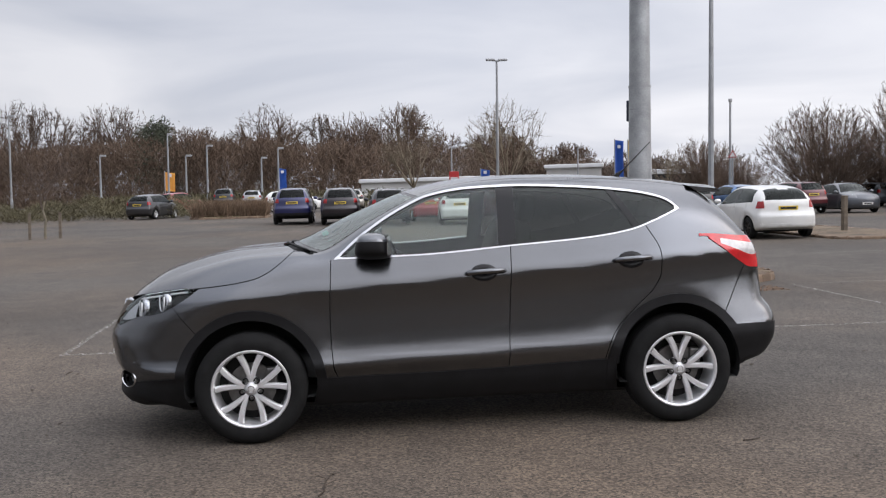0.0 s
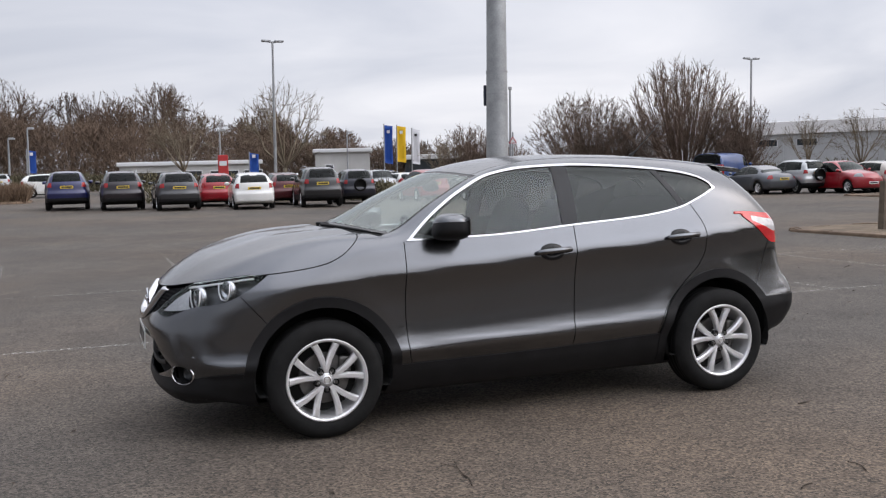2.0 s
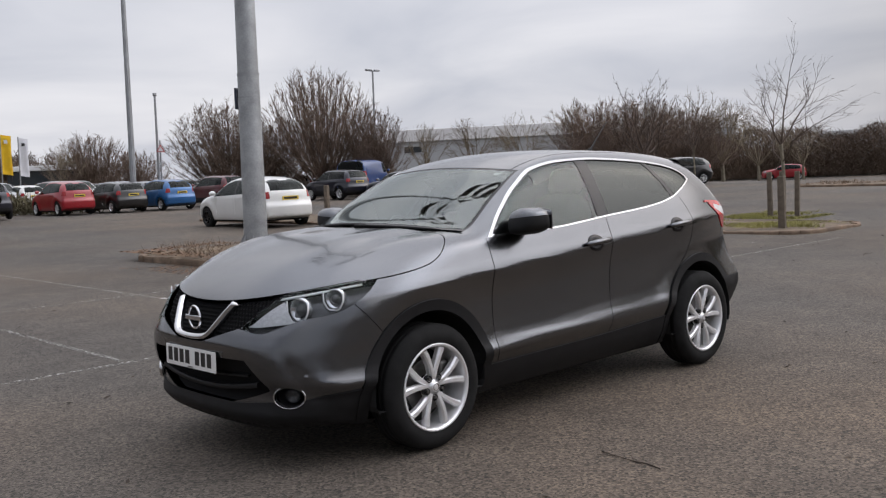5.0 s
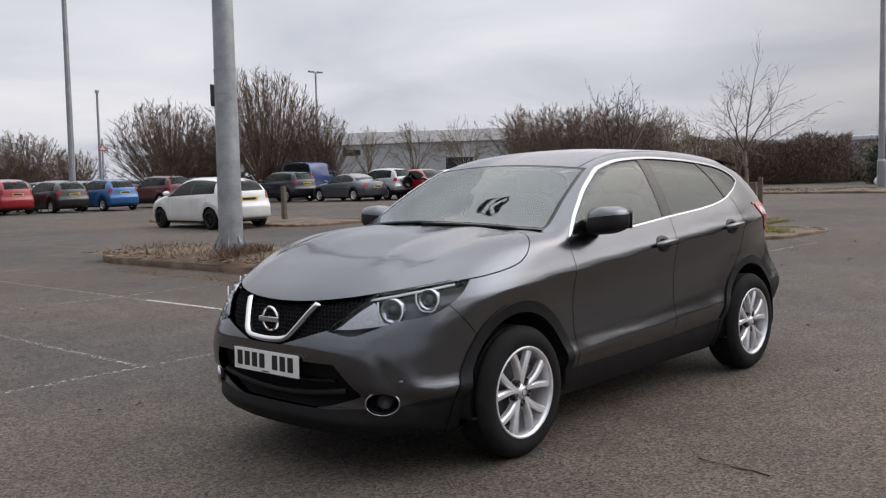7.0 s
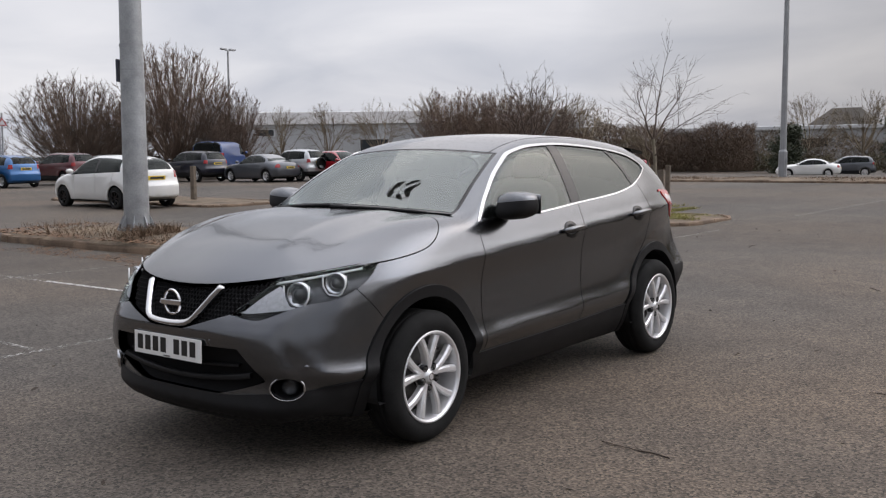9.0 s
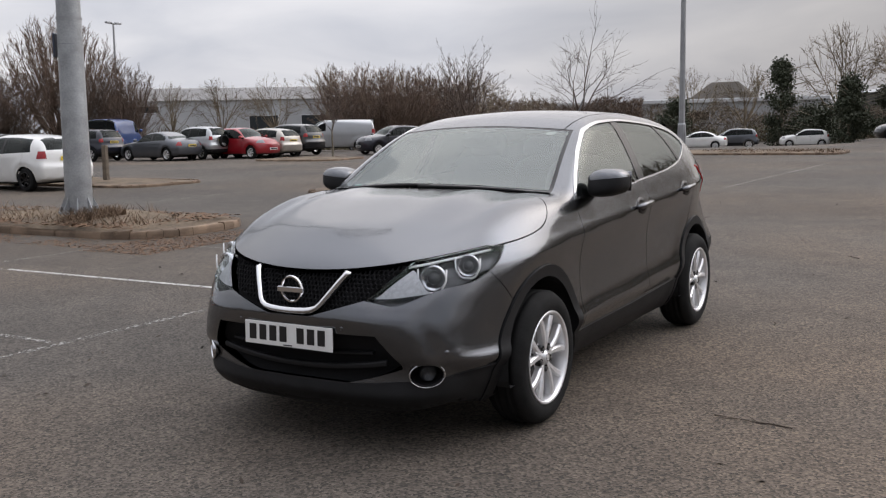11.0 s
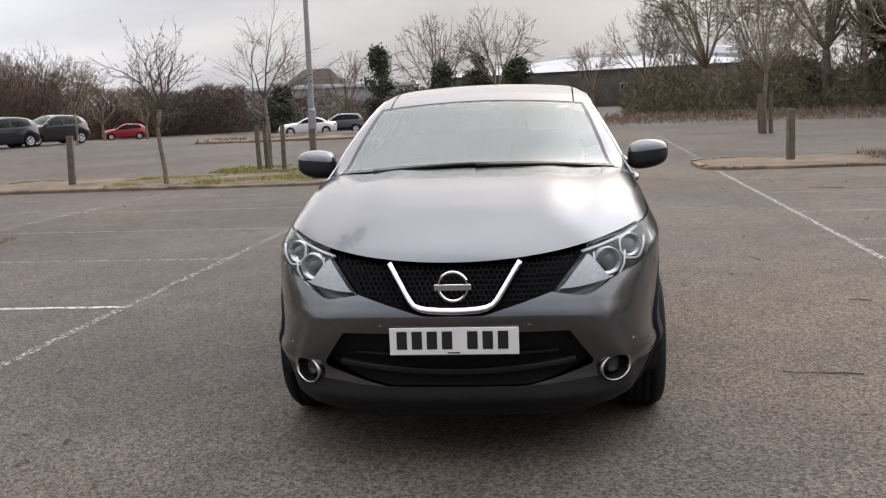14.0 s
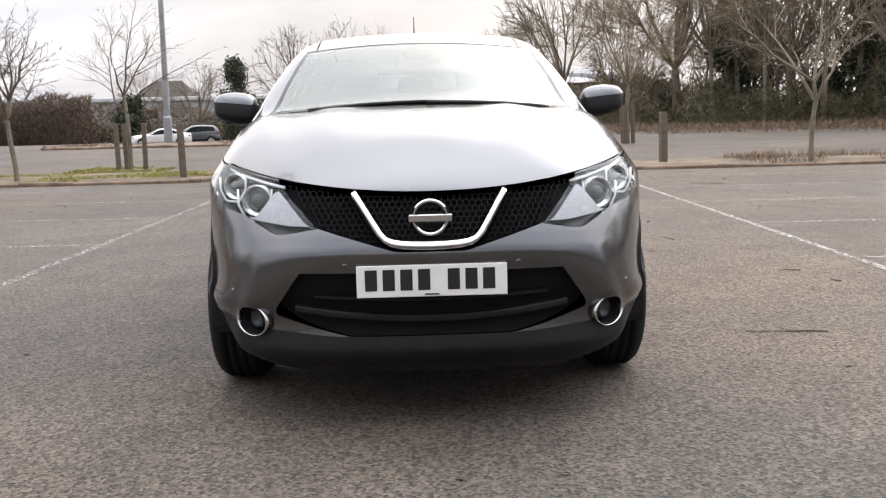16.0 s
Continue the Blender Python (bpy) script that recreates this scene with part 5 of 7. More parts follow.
def high_mast(x, y):
    """The tall sleeved steel mast with a flange, bolts, door, small sign and a headframe of floodlights."""
    mast = thing("floodlight_mast", "tall tapered galvanised steel mast with floodlights on a ring", "mast")
    mast.matrix_basis = pose(x, y, rise(x, y) + 0.27, 0, UPRIGHT, 0)
    lean = UPRIGHT

    def ring_tube(z0, r0, z1, r1, name, mat=GALV, label=""):
        bm = bmesh.new()
        lathe(bm, [(r0, 0), (r1, z1 - z0)], 16, pose(0, 0, z0, 90) @ Matrix.Diagonal((1, 1, 1, 1)))
        return part(name, bm, mat, mast, label, True)

    ring_tube(0.03, 0.205, 2.95, 0.182, "mast_section")
    ring_tube(2.55, 0.188, 2.56, 0.190, "joint_ring", GALV_DARK)
    ring_tube(2.93, 0.190, 2.96, 0.190, "joint_ring", GALV_DARK)
    ring_tube(2.94, 0.178, 8.2, 0.145, "mast_section")
    ring_tube(8.15, 0.150, 8.2, 0.150, "joint_ring", GALV_DARK)
    ring_tube(8.2, 0.143, 16.1, 0.100, "mast_section")
    bm = bmesh.new()
    lathe(bm, [(0.0, 0.0), (0.31, 0.0), (0.31, 0.035), (0.2, 0.035)], 8, pose(0, 0, 0, 90))
    part("base_flange", bm, GALV_DARK, mast)
    for k in range(8):
        a = 2 * math.pi * (k + 0.5) / 8
        bm = bmesh.new()
        lathe(bm, [(0.0, 0.11), (0.016, 0.11), (0.016, 0.075), (0.030, 0.075), (0.030, 0.035)], 6, pose(0.262 * math.cos(a), 0.262 * math.sin(a), 0, 90))
        part("anchor_bolt", bm, STEEL_DARK, mast)
        a = 2 * math.pi * k / 8
        bm = bmesh.new()
        u, v = Vector((math.cos(a), math.sin(a), 0)), Vector((-math.sin(a), math.cos(a), 0)) * 0.007
        ends = [[bm.verts.new(u * r + Vector((0, 0, z)) + v * g) for r, z in ((0.19, 0.03), (0.295, 0.03), (0.295, 0.06), (0.208, 0.24), (0.19, 0.24))] for g in (-1, 1)]
        bm.faces.new(ends[0][::-1])
        bm.faces.new(ends[1])
        for i in range(5):
            bm.faces.new((ends[0][i], ends[0][(i + 1) % 5], ends[1][(i + 1) % 5], ends[1][i]))
        part("gusset", bm, GALV, mast, "welded gusset plate")
    bm = bmesh.new()
    turned = pose(0, 0, 0, 0, 0, 118)
    box(bm, 0.225, 0, 2.55, 0.03, 0.17, 0.36, 0.012, turned)
    part("small_sign", bm, material("dark_sign_face", (0.05, 0.06, 0.09), 0.5), mast, "small dark sign strapped to the mast")
    bm = bmesh.new()
    box(bm, 0.2415, 0, 2.58, 0.004, 0.11, 0.12, 0.0, turned)
    part("sign_mark", bm, PLATE_WHITE, mast, "pale shape on the small sign")
    bm = bmesh.new()
    lathe(bm, [(1.75 + 0.045 * math.cos(k * math.pi / 3), 0.045 * math.sin(k * math.pi / 3)) for k in range(6)], 32, pose(0, 0, 15.95, 90), True)
    part("headframe_ring", bm, GALV_DARK, mast)
    for k in range(8):
        a = 2 * math.pi * k / 8 + 0.3
        bm = bmesh.new()
        tube(bm, [(0.1 * math.cos(a), 0.1 * math.sin(a), 15.95), (1.75 * math.cos(a), 1.75 * math.sin(a), 15.95)], 0.05, 6)
        part("bracket_arm", bm, GALV_DARK, mast)
        bm = bmesh.new()
        box(bm, 0, 0, 0, 0.80, 0.50, 0.24, 0.04, pose(1.55 * math.cos(a), 1.55 * math.sin(a), 15.85, 0, 12, math.degrees(a)))
        part("floodlight", bm, LAMP_HEAD, mast, "grey floodlight")
    return mast


high_mast(4.26, 9.54)


def lamp_column(x, y, height, r0, r1, label, heads=2, arm=0.55, size=(0.55, 0.26, 0.14), base_z=None):
    """A street lamp: stepped tapered column, arms and lanterns."""
    lamp = thing("lamp_column", label, "street lamp", "lamp columns of the car park")
    lamp.matrix_basis = pose(x, y, rise(x, y) if base_z is None else base_z, 0, UPRIGHT, 0)
    bm = bmesh.new()
    lathe(bm, [(r0 * 1.35, 0), (r0 * 1.35, 1.2), (r0, 1.3), (r1, height)], 10, pose(0, 0, 0, 90))
    part("column", bm, GALV_DARK, lamp, smooth=False)
    for k in range(heads):
        s = -1 if k else 1
        bm = bmesh.new()
        tube(bm, [(0, 0, height - 0.05), (s * arm, 0, height)], r1 * 0.8, 6)
        part("bracket_arm", bm, GALV_DARK, lamp)
        bm = bmesh.new()
        box(bm, s * arm, 0, height + 0.03, *size, 0.035)
        head = part("lantern", bm, LAMP_HEAD, lamp)
        bm = bmesh.new()
        box(bm, s * arm, 0, height + 0.03 - size[2] / 2 - 0.006, size[0] * 0.7, size[1] * 0.7, 0.012, 0.004)
        part("lantern_glass", bm, LAMP_FACE, head)
    return lamp


lamp_column(47.3, 58.1, 9.9, 0.11, 0.07, "grey lamp column with a twin flat lantern", 2, 0.45)
lamp_column(9.2, 57.5, 10.0, 0.11, 0.065, "grey lamp column with a twin flat lantern", 2, 0.42, (0.6, 0.26, 0.14))
lamp_column(17.9, 39.3, 5.6, 0.07, 0.05, "slim grey lamp column with a small round lantern", 1, 0.0, (0.16, 0.16, 0.16))
lamp_column(18.35, 43.0, 15.0, 0.16, 0.10, "tall grey lighting mast", 2, 0.6)
lamp_column(41.8, 11.5, 14.0, 0.15, 0.09, "tall grey lighting mast", 2, 0.6)
for x, y, h in ((-15.84, 76.9, 6.3), (-14.42, 77.2, 4.5), (-12.69, 77.4, 5.3), (-8.18, 78.0, 4.2), (-6.76, 78.1, 5.0), (8.26, 77.8, 5.1), (-27.65, 73.9, 7.9), (-21.14, 75.8, 4.6), (21.0, 84, 5.5)):
    lamp_column(x, y, h, 0.09, 0.06, "distant grey lamp column", 1, 0.25, (0.5, 0.25, 0.15))


def timber_post(x, y, height, half, label, lean=0.0, base=0.05, group="timber posts"):
    bm = bmesh.new()
    box(bm, 0, 0, height / 2 - 0.1, half * 2, half * 2, height + 0.2, 0.012)
    for v in bm.verts:
        if v.co.z > height * 0.9:
            v.co.x *= 0.93
            v.co.y *= 0.93
    post = tagged(part("timber_post", bm, WOOD_POST), label, "post", group)
    post.matrix_basis = pose(x, y, rise(x, y) + base, lean, UPRIGHT, 12)
    return post


timber_post(12.75, 9.33, 1.02, 0.065, "weathered square timber bollard on a kerbed strip", 1.5)
timber_post(12.38, 4.17, 1.0, 0.065, "weathered square timber bollard on a kerbed strip", -1)
timber_post(13.8, -5.08, 1.0, 0.07, "weathered square timber bollard on a kerbed strip")
timber_post(13.3, 19.6, 1.05, 0.07, "weathered square timber bollard on a kerbed strip")
for cx, cy, r, h in ((16.6, 6.3, 0.34, 1.05), (26.3, -7.2, 0.20, 1.25), (-12.3, 31.5, 0.55, 1.0)):
    for k in range(2 if r == 0.55 else 3):
        a = 0.5 + k * (3.14 if r == 0.55 else 2.09)
        timber_post(cx + r * math.cos(a), cy + r * math.sin(a), h, 0.055, "upright tree stake beside a sapling", random.uniform(-2, 2), 0.0, "tree stakes")


# ---- trees ----
BARK = material("grey_brown_bark", (0.185, 0.160, 0.118), rough=0.95, vary=0.35, scale=2.5, fine=0.3, fine_scale=30, bump=0.01, bump_scale=25)
SAPLING_TWIG = material("dark_sapling_twigs", (0.095, 0.070, 0.056), rough=0.9, vary=0.3, scale=3)
TWIGS = material("bare_brown_twigs", (0.190, 0.152, 0.105), rough=0.95, vary=0.35, scale=0.8, rand=0.15)
TWIGS_RUST = material("rusty_shrub_twigs", (0.150, 0.106, 0.080), rough=0.95, vary=0.4, scale=0.8, rand=0.15)
WOODS = material("far_bare_woods", (0.108, 0.074, 0.052), rough=1.0, vary=0.45, scale=0.12)
IVY = material("dark_ivy_leaves", (0.045, 0.054, 0.030), rough=0.7, vary=0.4, scale=3)
HEDGE_BROWN = material("brown_hedge_twigs", (0.118, 0.090, 0.062), rough=1.0, vary=0.5, scale=0.3)
UNDERGROWTH = material("dark_undergrowth", (0.100, 0.088, 0.050), rough=1.0, vary=0.5, scale=0.35)


class Twig:
    """Gathers limbs and slivers of trees into one mesh."""

    def __init__(self, seed):
        self.v, self.f, self.rng = [], [], random.Random(seed)

    def limb(self, pts, radii, sides=4):
        base = len(self.v)
        for i, p in enumerate(pts):
            way = (pts[min(i + 1, len(pts) - 1)] - pts[max(i - 1, 0)]).normalized()
            a = way.orthogonal().normalized()
            b = way.cross(a)
            for k in range(sides):
                t = 2 * math.pi * k / sides
                self.v.append(p + radii[i] * (math.cos(t) * a + math.sin(t) * b))
        for i in range(len(pts) - 1):
            for k in range(sides):
                j = (k + 1) % sides
                self.f.append((base + i * sides + k, base + i * sides + j, base + (i + 1) * sides + j, base + (i + 1) * sides + k))

    def sliver(self, p, d, length, width):
        a = d.orthogonal().normalized()
        a = (a * math.cos(t := self.rng.uniform(0, 3.14)) + d.cross(a) * math.sin(t)) * width / 2
        k = len(self.v)
        mid = p + d * length * 0.5 + Vector((0, 0, 0.06 * length))
        self.v += [p - a, p + a, mid + a * 0.6, p + d * length, mid - a * 0.6]
        self.f += [(k, k + 1, k + 2, k + 4), (k + 4, k + 2, k + 3)]

    def branch(self, p, d, length, radius, level, s):
        """A wavering limb and all that grows on it. s: the kind's numbers."""
        rng, steps = self.rng, (2, 3, 4, 4, 4)[level]
        pts, radii = [p], [radius]
        for i in range(steps):
            d = (d + Vector((rng.gauss(0, 1), rng.gauss(0, 1), rng.gauss(0, 0.6) + s["up"])) * s["waver"]).normalized()
            pts.append(pts[-1] + d * length / steps)
            radii.append(radius * (1 - 0.62 * (i + 1) / steps))
        self.limb(pts, radii, 5 if level >= s["levels"] - 1 else 3)
        if level == 0:
            for _ in range(s["twigs"]):
                i = rng.randrange(1, len(pts))
                o = (d + Vector((rng.gauss(0, 0.55), rng.gauss(0, 0.55), rng.gauss(0.1, 0.45)))).normalized()
                self.sliver(pts[i], o, length * rng.uniform(0.45, 1.0) * s.get("tip", 1.0), s["thin"])
            return
        for k in range(s["kids"]):
            t = 0.35 + 0.65 * (k + rng.random()) / s["kids"]
            i = min(int(t * steps), steps - 1)
            q = pts[i].lerp(pts[i + 1], t * steps - i)
            side = Vector((rng.gauss(0, 1), rng.gauss(0, 1), rng.gauss(0, 0.5)))
            side = (side - d * side.dot(d)).normalized()
            o = (d * math.cos(s["spread"]) + side * math.sin(s["spread"]) * rng.uniform(0.7, 1.2)).normalized()
            self.branch(q, o, length * s["shrink"] * rng.uniform(0.8, 1.15) * (1.15 - 0.4 * t), max(radii[i] * 0.62, 0.004), level - 1, s)
        if level > 1 or s["lead"]:
            self.branch(pts[-1], d, length * s["shrink"], radii[-1], level - 1, s)

    def mesh(self, name):
        me = bpy.data.meshes.new(name)
        me.from_pydata([tuple(v) for v in self.v], [], self.f)
        return me


THIN = dict(levels=3, kids=5, twigs=4, tip=0.5, up=0.10, waver=0.20, spread=0.70, shrink=0.62, thin=0.008, lead=True)


def fan_tree_meshes(seed, height, wide, stems=180, kids=14, twigs=8, thin=0.020):
    """A many-stemmed bare tree: stems fan out from the foot, curve upwards and fill a dome with fine upright twigs."""
    t, c = Twig(seed), Twig(seed + 1)
    rng = t.rng
    for k in range(6):
        a = 2 * math.pi * k / 6 + rng.uniform(-0.3, 0.3)
        t.limb([Vector((0.2 * math.cos(a), 0.2 * math.sin(a), -0.1)), Vector((0.35 * math.cos(a), 0.35 * math.sin(a), 0.10 * height)), Vector((0.7 * math.cos(a), 0.7 * math.sin(a), 0.22 * height))], [0.17, 0.12, 0.07], 5)
    for k in range(stems):
        a, lean = rng.uniform(0, 6.283), math.sqrt(rng.random())
        reach = (0.90 + 0.10 * rng.random()) * (1 + 0.07 * noise.noise((math.cos(a) * 1.5 + seed, math.sin(a) * 1.5, lean * 2)))
        tip = Vector((wide / 2 * lean * math.cos(a), wide / 2 * lean * math.sin(a), height * (0.22 + 0.78 * math.sqrt(max(0.0, 1 - lean ** 2.6))))) * reach
        foot = Vector((0.45 * lean * math.cos(a), 0.45 * lean * math.sin(a), rng.uniform(0.05, 0.25) * height * 0.5))
        knee = foot.lerp(tip, 0.45) + Vector((wide * 0.05 * lean * math.cos(a), wide * 0.05 * lean * math.sin(a), -0.05 * height * lean))
        pts = []
        for i in range(6):
            u = i / 5
            p = foot * (1 - u) ** 2 + knee * 2 * u * (1 - u) + tip * u * u
            pts.append(p + Vector((rng.gauss(0, 1), rng.gauss(0, 1), 0)) * 0.008 * height * (i > 0))
        c.limb(pts, [0.045, 0.036, 0.028, 0.021, 0.014, 0.007], 3)
        for _ in range(kids):
            u = rng.uniform(0.30, 0.97) * 5
            i = min(int(u), 4)
            root = pts[i].lerp(pts[i + 1], u - i)
            way = (pts[i + 1] - pts[i]).normalized()
            d = (way + Vector((rng.gauss(0, 0.60), rng.gauss(0, 0.60), 0.10 + rng.gauss(0, 0.30)))).normalized()
            long = height * rng.uniform(0.08, 0.17) * (1.25 - 0.15 * u)
            bend = root + d * long * 0.5
            end = root + (d + Vector((rng.gauss(0, 0.12), rng.gauss(0, 0.12), 0.12))).normalized() * long
            c.limb([root, bend, end], [0.014, 0.010, 0.005], 3)
            for _ in range(twigs):
                o = (d + Vector((rng.gauss(0, 0.55), rng.gauss(0, 0.55), 0.12 + rng.gauss(0, 0.4)))).normalized()
                c.sliver(root.lerp(end, rng.uniform(0.15, 1.0)), o, height * rng.uniform(0.022, 0.055), thin)
    return t.mesh("trunk"), c.mesh("crown")


def set_tree(meshes, x, y, z, turn, scale, label, twig=TWIGS, name="bare_tree", category="tree", group="", tall=1.0):
    """A tree of its own on shared trunk and crown meshes."""
    tree = thing(name, label, category, group)
    tree.matrix_basis = pose(x, y, z, 0, UPRIGHT, turn)
    for key, me, mat in (("trunk", meshes[0], BARK), ("crown", meshes[1], twig)):
        if not me.materials:
            me.materials.append(mat)
        ob = new(key, me)
        ob.parent = tree
        ob.scale = (scale, scale, scale * tall)
    return tree


def place(az, far):
    """A place by compass angle (from +y clockwise) and distance from where the walk faces that way."""
    a = radians(az)
    return float(np.interp(az, (5, 45, 75), (-1.5, -5.2, -5.9))) + far * math.sin(a), float(np.interp(az, (5, 45, 75), (-6.5, -4.0, -0.5))) + far * math.cos(a)


def dome(c, foot, fork, height, wide, limbs, kids, twigs, thin, girth, rng, tip_length=1.0):
    """A rounded bare crown on a Twig: limbs arching from the fork to an uneven dome, forking twice, tipped with fine twigs."""
    mid = foot + Vector((0, 0, height * 0.60))
    half = Vector((wide / 2, wide / 2, height * 0.40))

    def shell(a, e, r):
        return mid + Vector((half.x * math.cos(a) * math.cos(e), half.y * math.sin(a) * math.cos(e), half.z * math.sin(e))) * r

    for k in range(limbs):
        a, e = rng.uniform(0, 6.283), math.asin(rng.uniform(-0.35, 1.0))
        tip = shell(a, e, rng.uniform(0.55, 0.75))
        bend = fork.lerp(tip, 0.5) + Vector((0, 0, -0.03 * height)) + (tip - fork).length * 0.06 * Vector((rng.gauss(0, 1), rng.gauss(0, 1), 0))
        c.limb([fork, bend, tip], [girth, girth * 0.6, girth * 0.3], 4)
        for _ in range(kids):
            b, f = a + rng.gauss(0, 0.45), e + rng.gauss(0, 0.35)
            end = shell(b, f, rng.uniform(0.86, 1.05))
            root = bend.lerp(tip, rng.uniform(0.2, 1.0))
            knee = root.lerp(end, 0.5) + (end - root).length * 0.10 * Vector((rng.gauss(0, 1), rng.gauss(0, 1), rng.gauss(0, 1)))
            c.limb([root, knee, end], [girth * 0.30, girth * 0.18, girth * 0.07], 3)
            out = (end - root).normalized()
            for _ in range(twigs):
                p = root.lerp(knee, rng.random()) if rng.random() < 0.35 else knee.lerp(end, rng.random())
                d = (out + Vector((rng.gauss(0, 0.6), rng.gauss(0, 0.6), rng.gauss(0.12, 0.5)))).normalized()
                c.sliver(p, d, height * rng.uniform(0.035, 0.085) * tip_length, thin)


def domed_tree_meshes(seed, height, wide, trunk, bole, thin, limbs=14, kids=9, twigs=12):
    t, c = Twig(seed), Twig(seed + 1)
    rng = t.rng
    fork = Vector((rng.gauss(0, 0.1), rng.gauss(0, 0.1), height * bole))
    t.limb([Vector((0, 0, -0.1)), Vector((0.02, 0.03, height * bole * 0.5)), fork], [trunk * 1.25, trunk, trunk * 0.85], 8)
    dome(c, Vector((0, 0, 0)), fork, height, wide, limbs, kids, twigs, thin, trunk * 0.40, rng)
    return t.mesh("trunk"), c.mesh("crown")


broad = [domed_tree_meshes(100 + 7 * k, 10.0, 8.6, 0.22, 0.24, 0.030) for k in range(3)]
slim = [domed_tree_meshes(150 + 7 * k, 10.0, 6.6, 0.10, 0.30, 0.022, 19, 12, 17) for k in range(3)]
shrubs = [fan_tree_meshes(200 + 7 * k, 8.0, 10.6) for k in range(3)]
# shrubby trees behind the parked rows
for az, far, k, turn, scale, tall, label in ((36.4, 63, 0, 10, 0.86, 1.20, "large dense many-stemmed bare tree behind parked cars"), (30.4, 63, 1, 70, 0.86, 0.92, "wide many-stemmed bare tree behind parked cars"), (33.2, 66, 2, 130, 0.62, 1.0, "many-stemmed bare tree between two larger ones"),
                                             (39.8, 62, 2, 200, 0.50, 1.38, "smaller dense bare tree behind parked cars"), (25.0, 74, 2, 140, 0.50, 0.95, "bushy bare tree behind parked cars"), (22.6, 84, 1, 30, 0.76, 0.92, "round bushy bare tree in the distance"),
                                             (54.2, 74, 2, 55, 0.80, 1.02, "dense rounded bare shrub before the warehouse"), (56.9, 73, 0, 250, 0.80, 1.0, "dense rounded bare shrub before the warehouse"), (59.4, 76, 1, 300, 0.78, 0.95, "lower bare shrub before the warehouse")):
    x, y = place(az, far)
    set_tree(shrubs[k], x, y, rise(x, y), turn, scale, label, TWIGS_RUST, group="shrubby trees", tall=tall)
# rows of broad trees in front of the warehouse and beyond the far lane
for az, far, k, turn, scale in ((43.0, 84, 0, 20, 0.56), (46.0, 84, 1, 80, 0.60), (49.2, 82, 2, 140, 0.62), (52.6, 80, 0, 200, 0.70), (56.6, 80, 1, 260, 0.68), (59.8, 78, 2, 320, 0.74), (61.6, 80, 0, 45, 0.66),
                                (83.2, 88, 1, 100, 0.98), (87.0, 88, 2, 15, 1.0), (78.0, 98, 0, 60, 0.75), (75.0, 110, 1, 0, 0.8), (92.3, 92, 0, 210, 0.62), (95.3, 88, 1, 170, 0.9), (63.5, 88, 1, 11, 0.6), (66.0, 90, 2, 77, 0.55)):
    x, y = place(az, far)
    set_tree(broad[k], x, y, rise(x, y), turn, scale, "bare broad-crowned tree in a distant row", group="distant bare trees")
# taller wood beyond the east kerb
wood_rng = random.Random(31)
for az, far, kin, scale, label in ((96.6, 67, slim, 0.66, "bare tree at the edge of a small wood"), (98.7, 61, broad, 0.95, "thick-trunked bare tree with a low fork at the wood's edge"), (101.4, 66, slim, 0.72, "bare tree at the edge of a small wood"), (103.3, 62, slim, 0.60, "small bare tree at the edge of a wood"),
                                   (105.1, 61.5, broad, 1.25, "large thick-trunked bare tree with fanning limbs"), (107.0, 60, slim, 1.25, "tall bare tree at the edge of a small wood"), (108.4, 63, slim, 1.40, "tall bare tree at the edge of a small wood"), (109.7, 56, slim, 1.15, "slim pale-barked bare tree at the wood's edge"),
                                   (111.2, 60, broad, 1.20, "large bare tree at the edge of a small wood"), (112.8, 56, slim, 1.30, "tall bare tree at the edge of a small wood"), (114.5, 60, slim, 1.50, "tall bare tree at the edge of a small wood"), (116.5, 54, broad, 1.25, "large bare tree at the edge of a small wood"), (118.6, 58, slim, 1.50, "tall bare tree at the edge of a small wood"), (121.0, 52, slim, 1.40, "tall bare tree at the edge of a small wood")):
    x, y = place(az, far)
    set_tree(kin[int(az) % 3], x, y, 0.1, wood_rng.uniform(0, 360), scale, label, group="wood at the yard's edge", tall=1.12)
x, y = place(10.6, 66)
set_tree(broad[1], x, y, rise(x, y), 30, 0.75, "wide bare tree with pale limbs behind parked cars")
x, y = place(4.5, 72)
set_tree(broad[2], x, y, rise(x, y), 130, 0.62, "spreading dark bare tree behind parked cars")
x, y = place(20.6, 72)
set_tree(broad[0], x, y, rise(x, y), 50, 0.42, "small pruned bare tree behind parked cars")


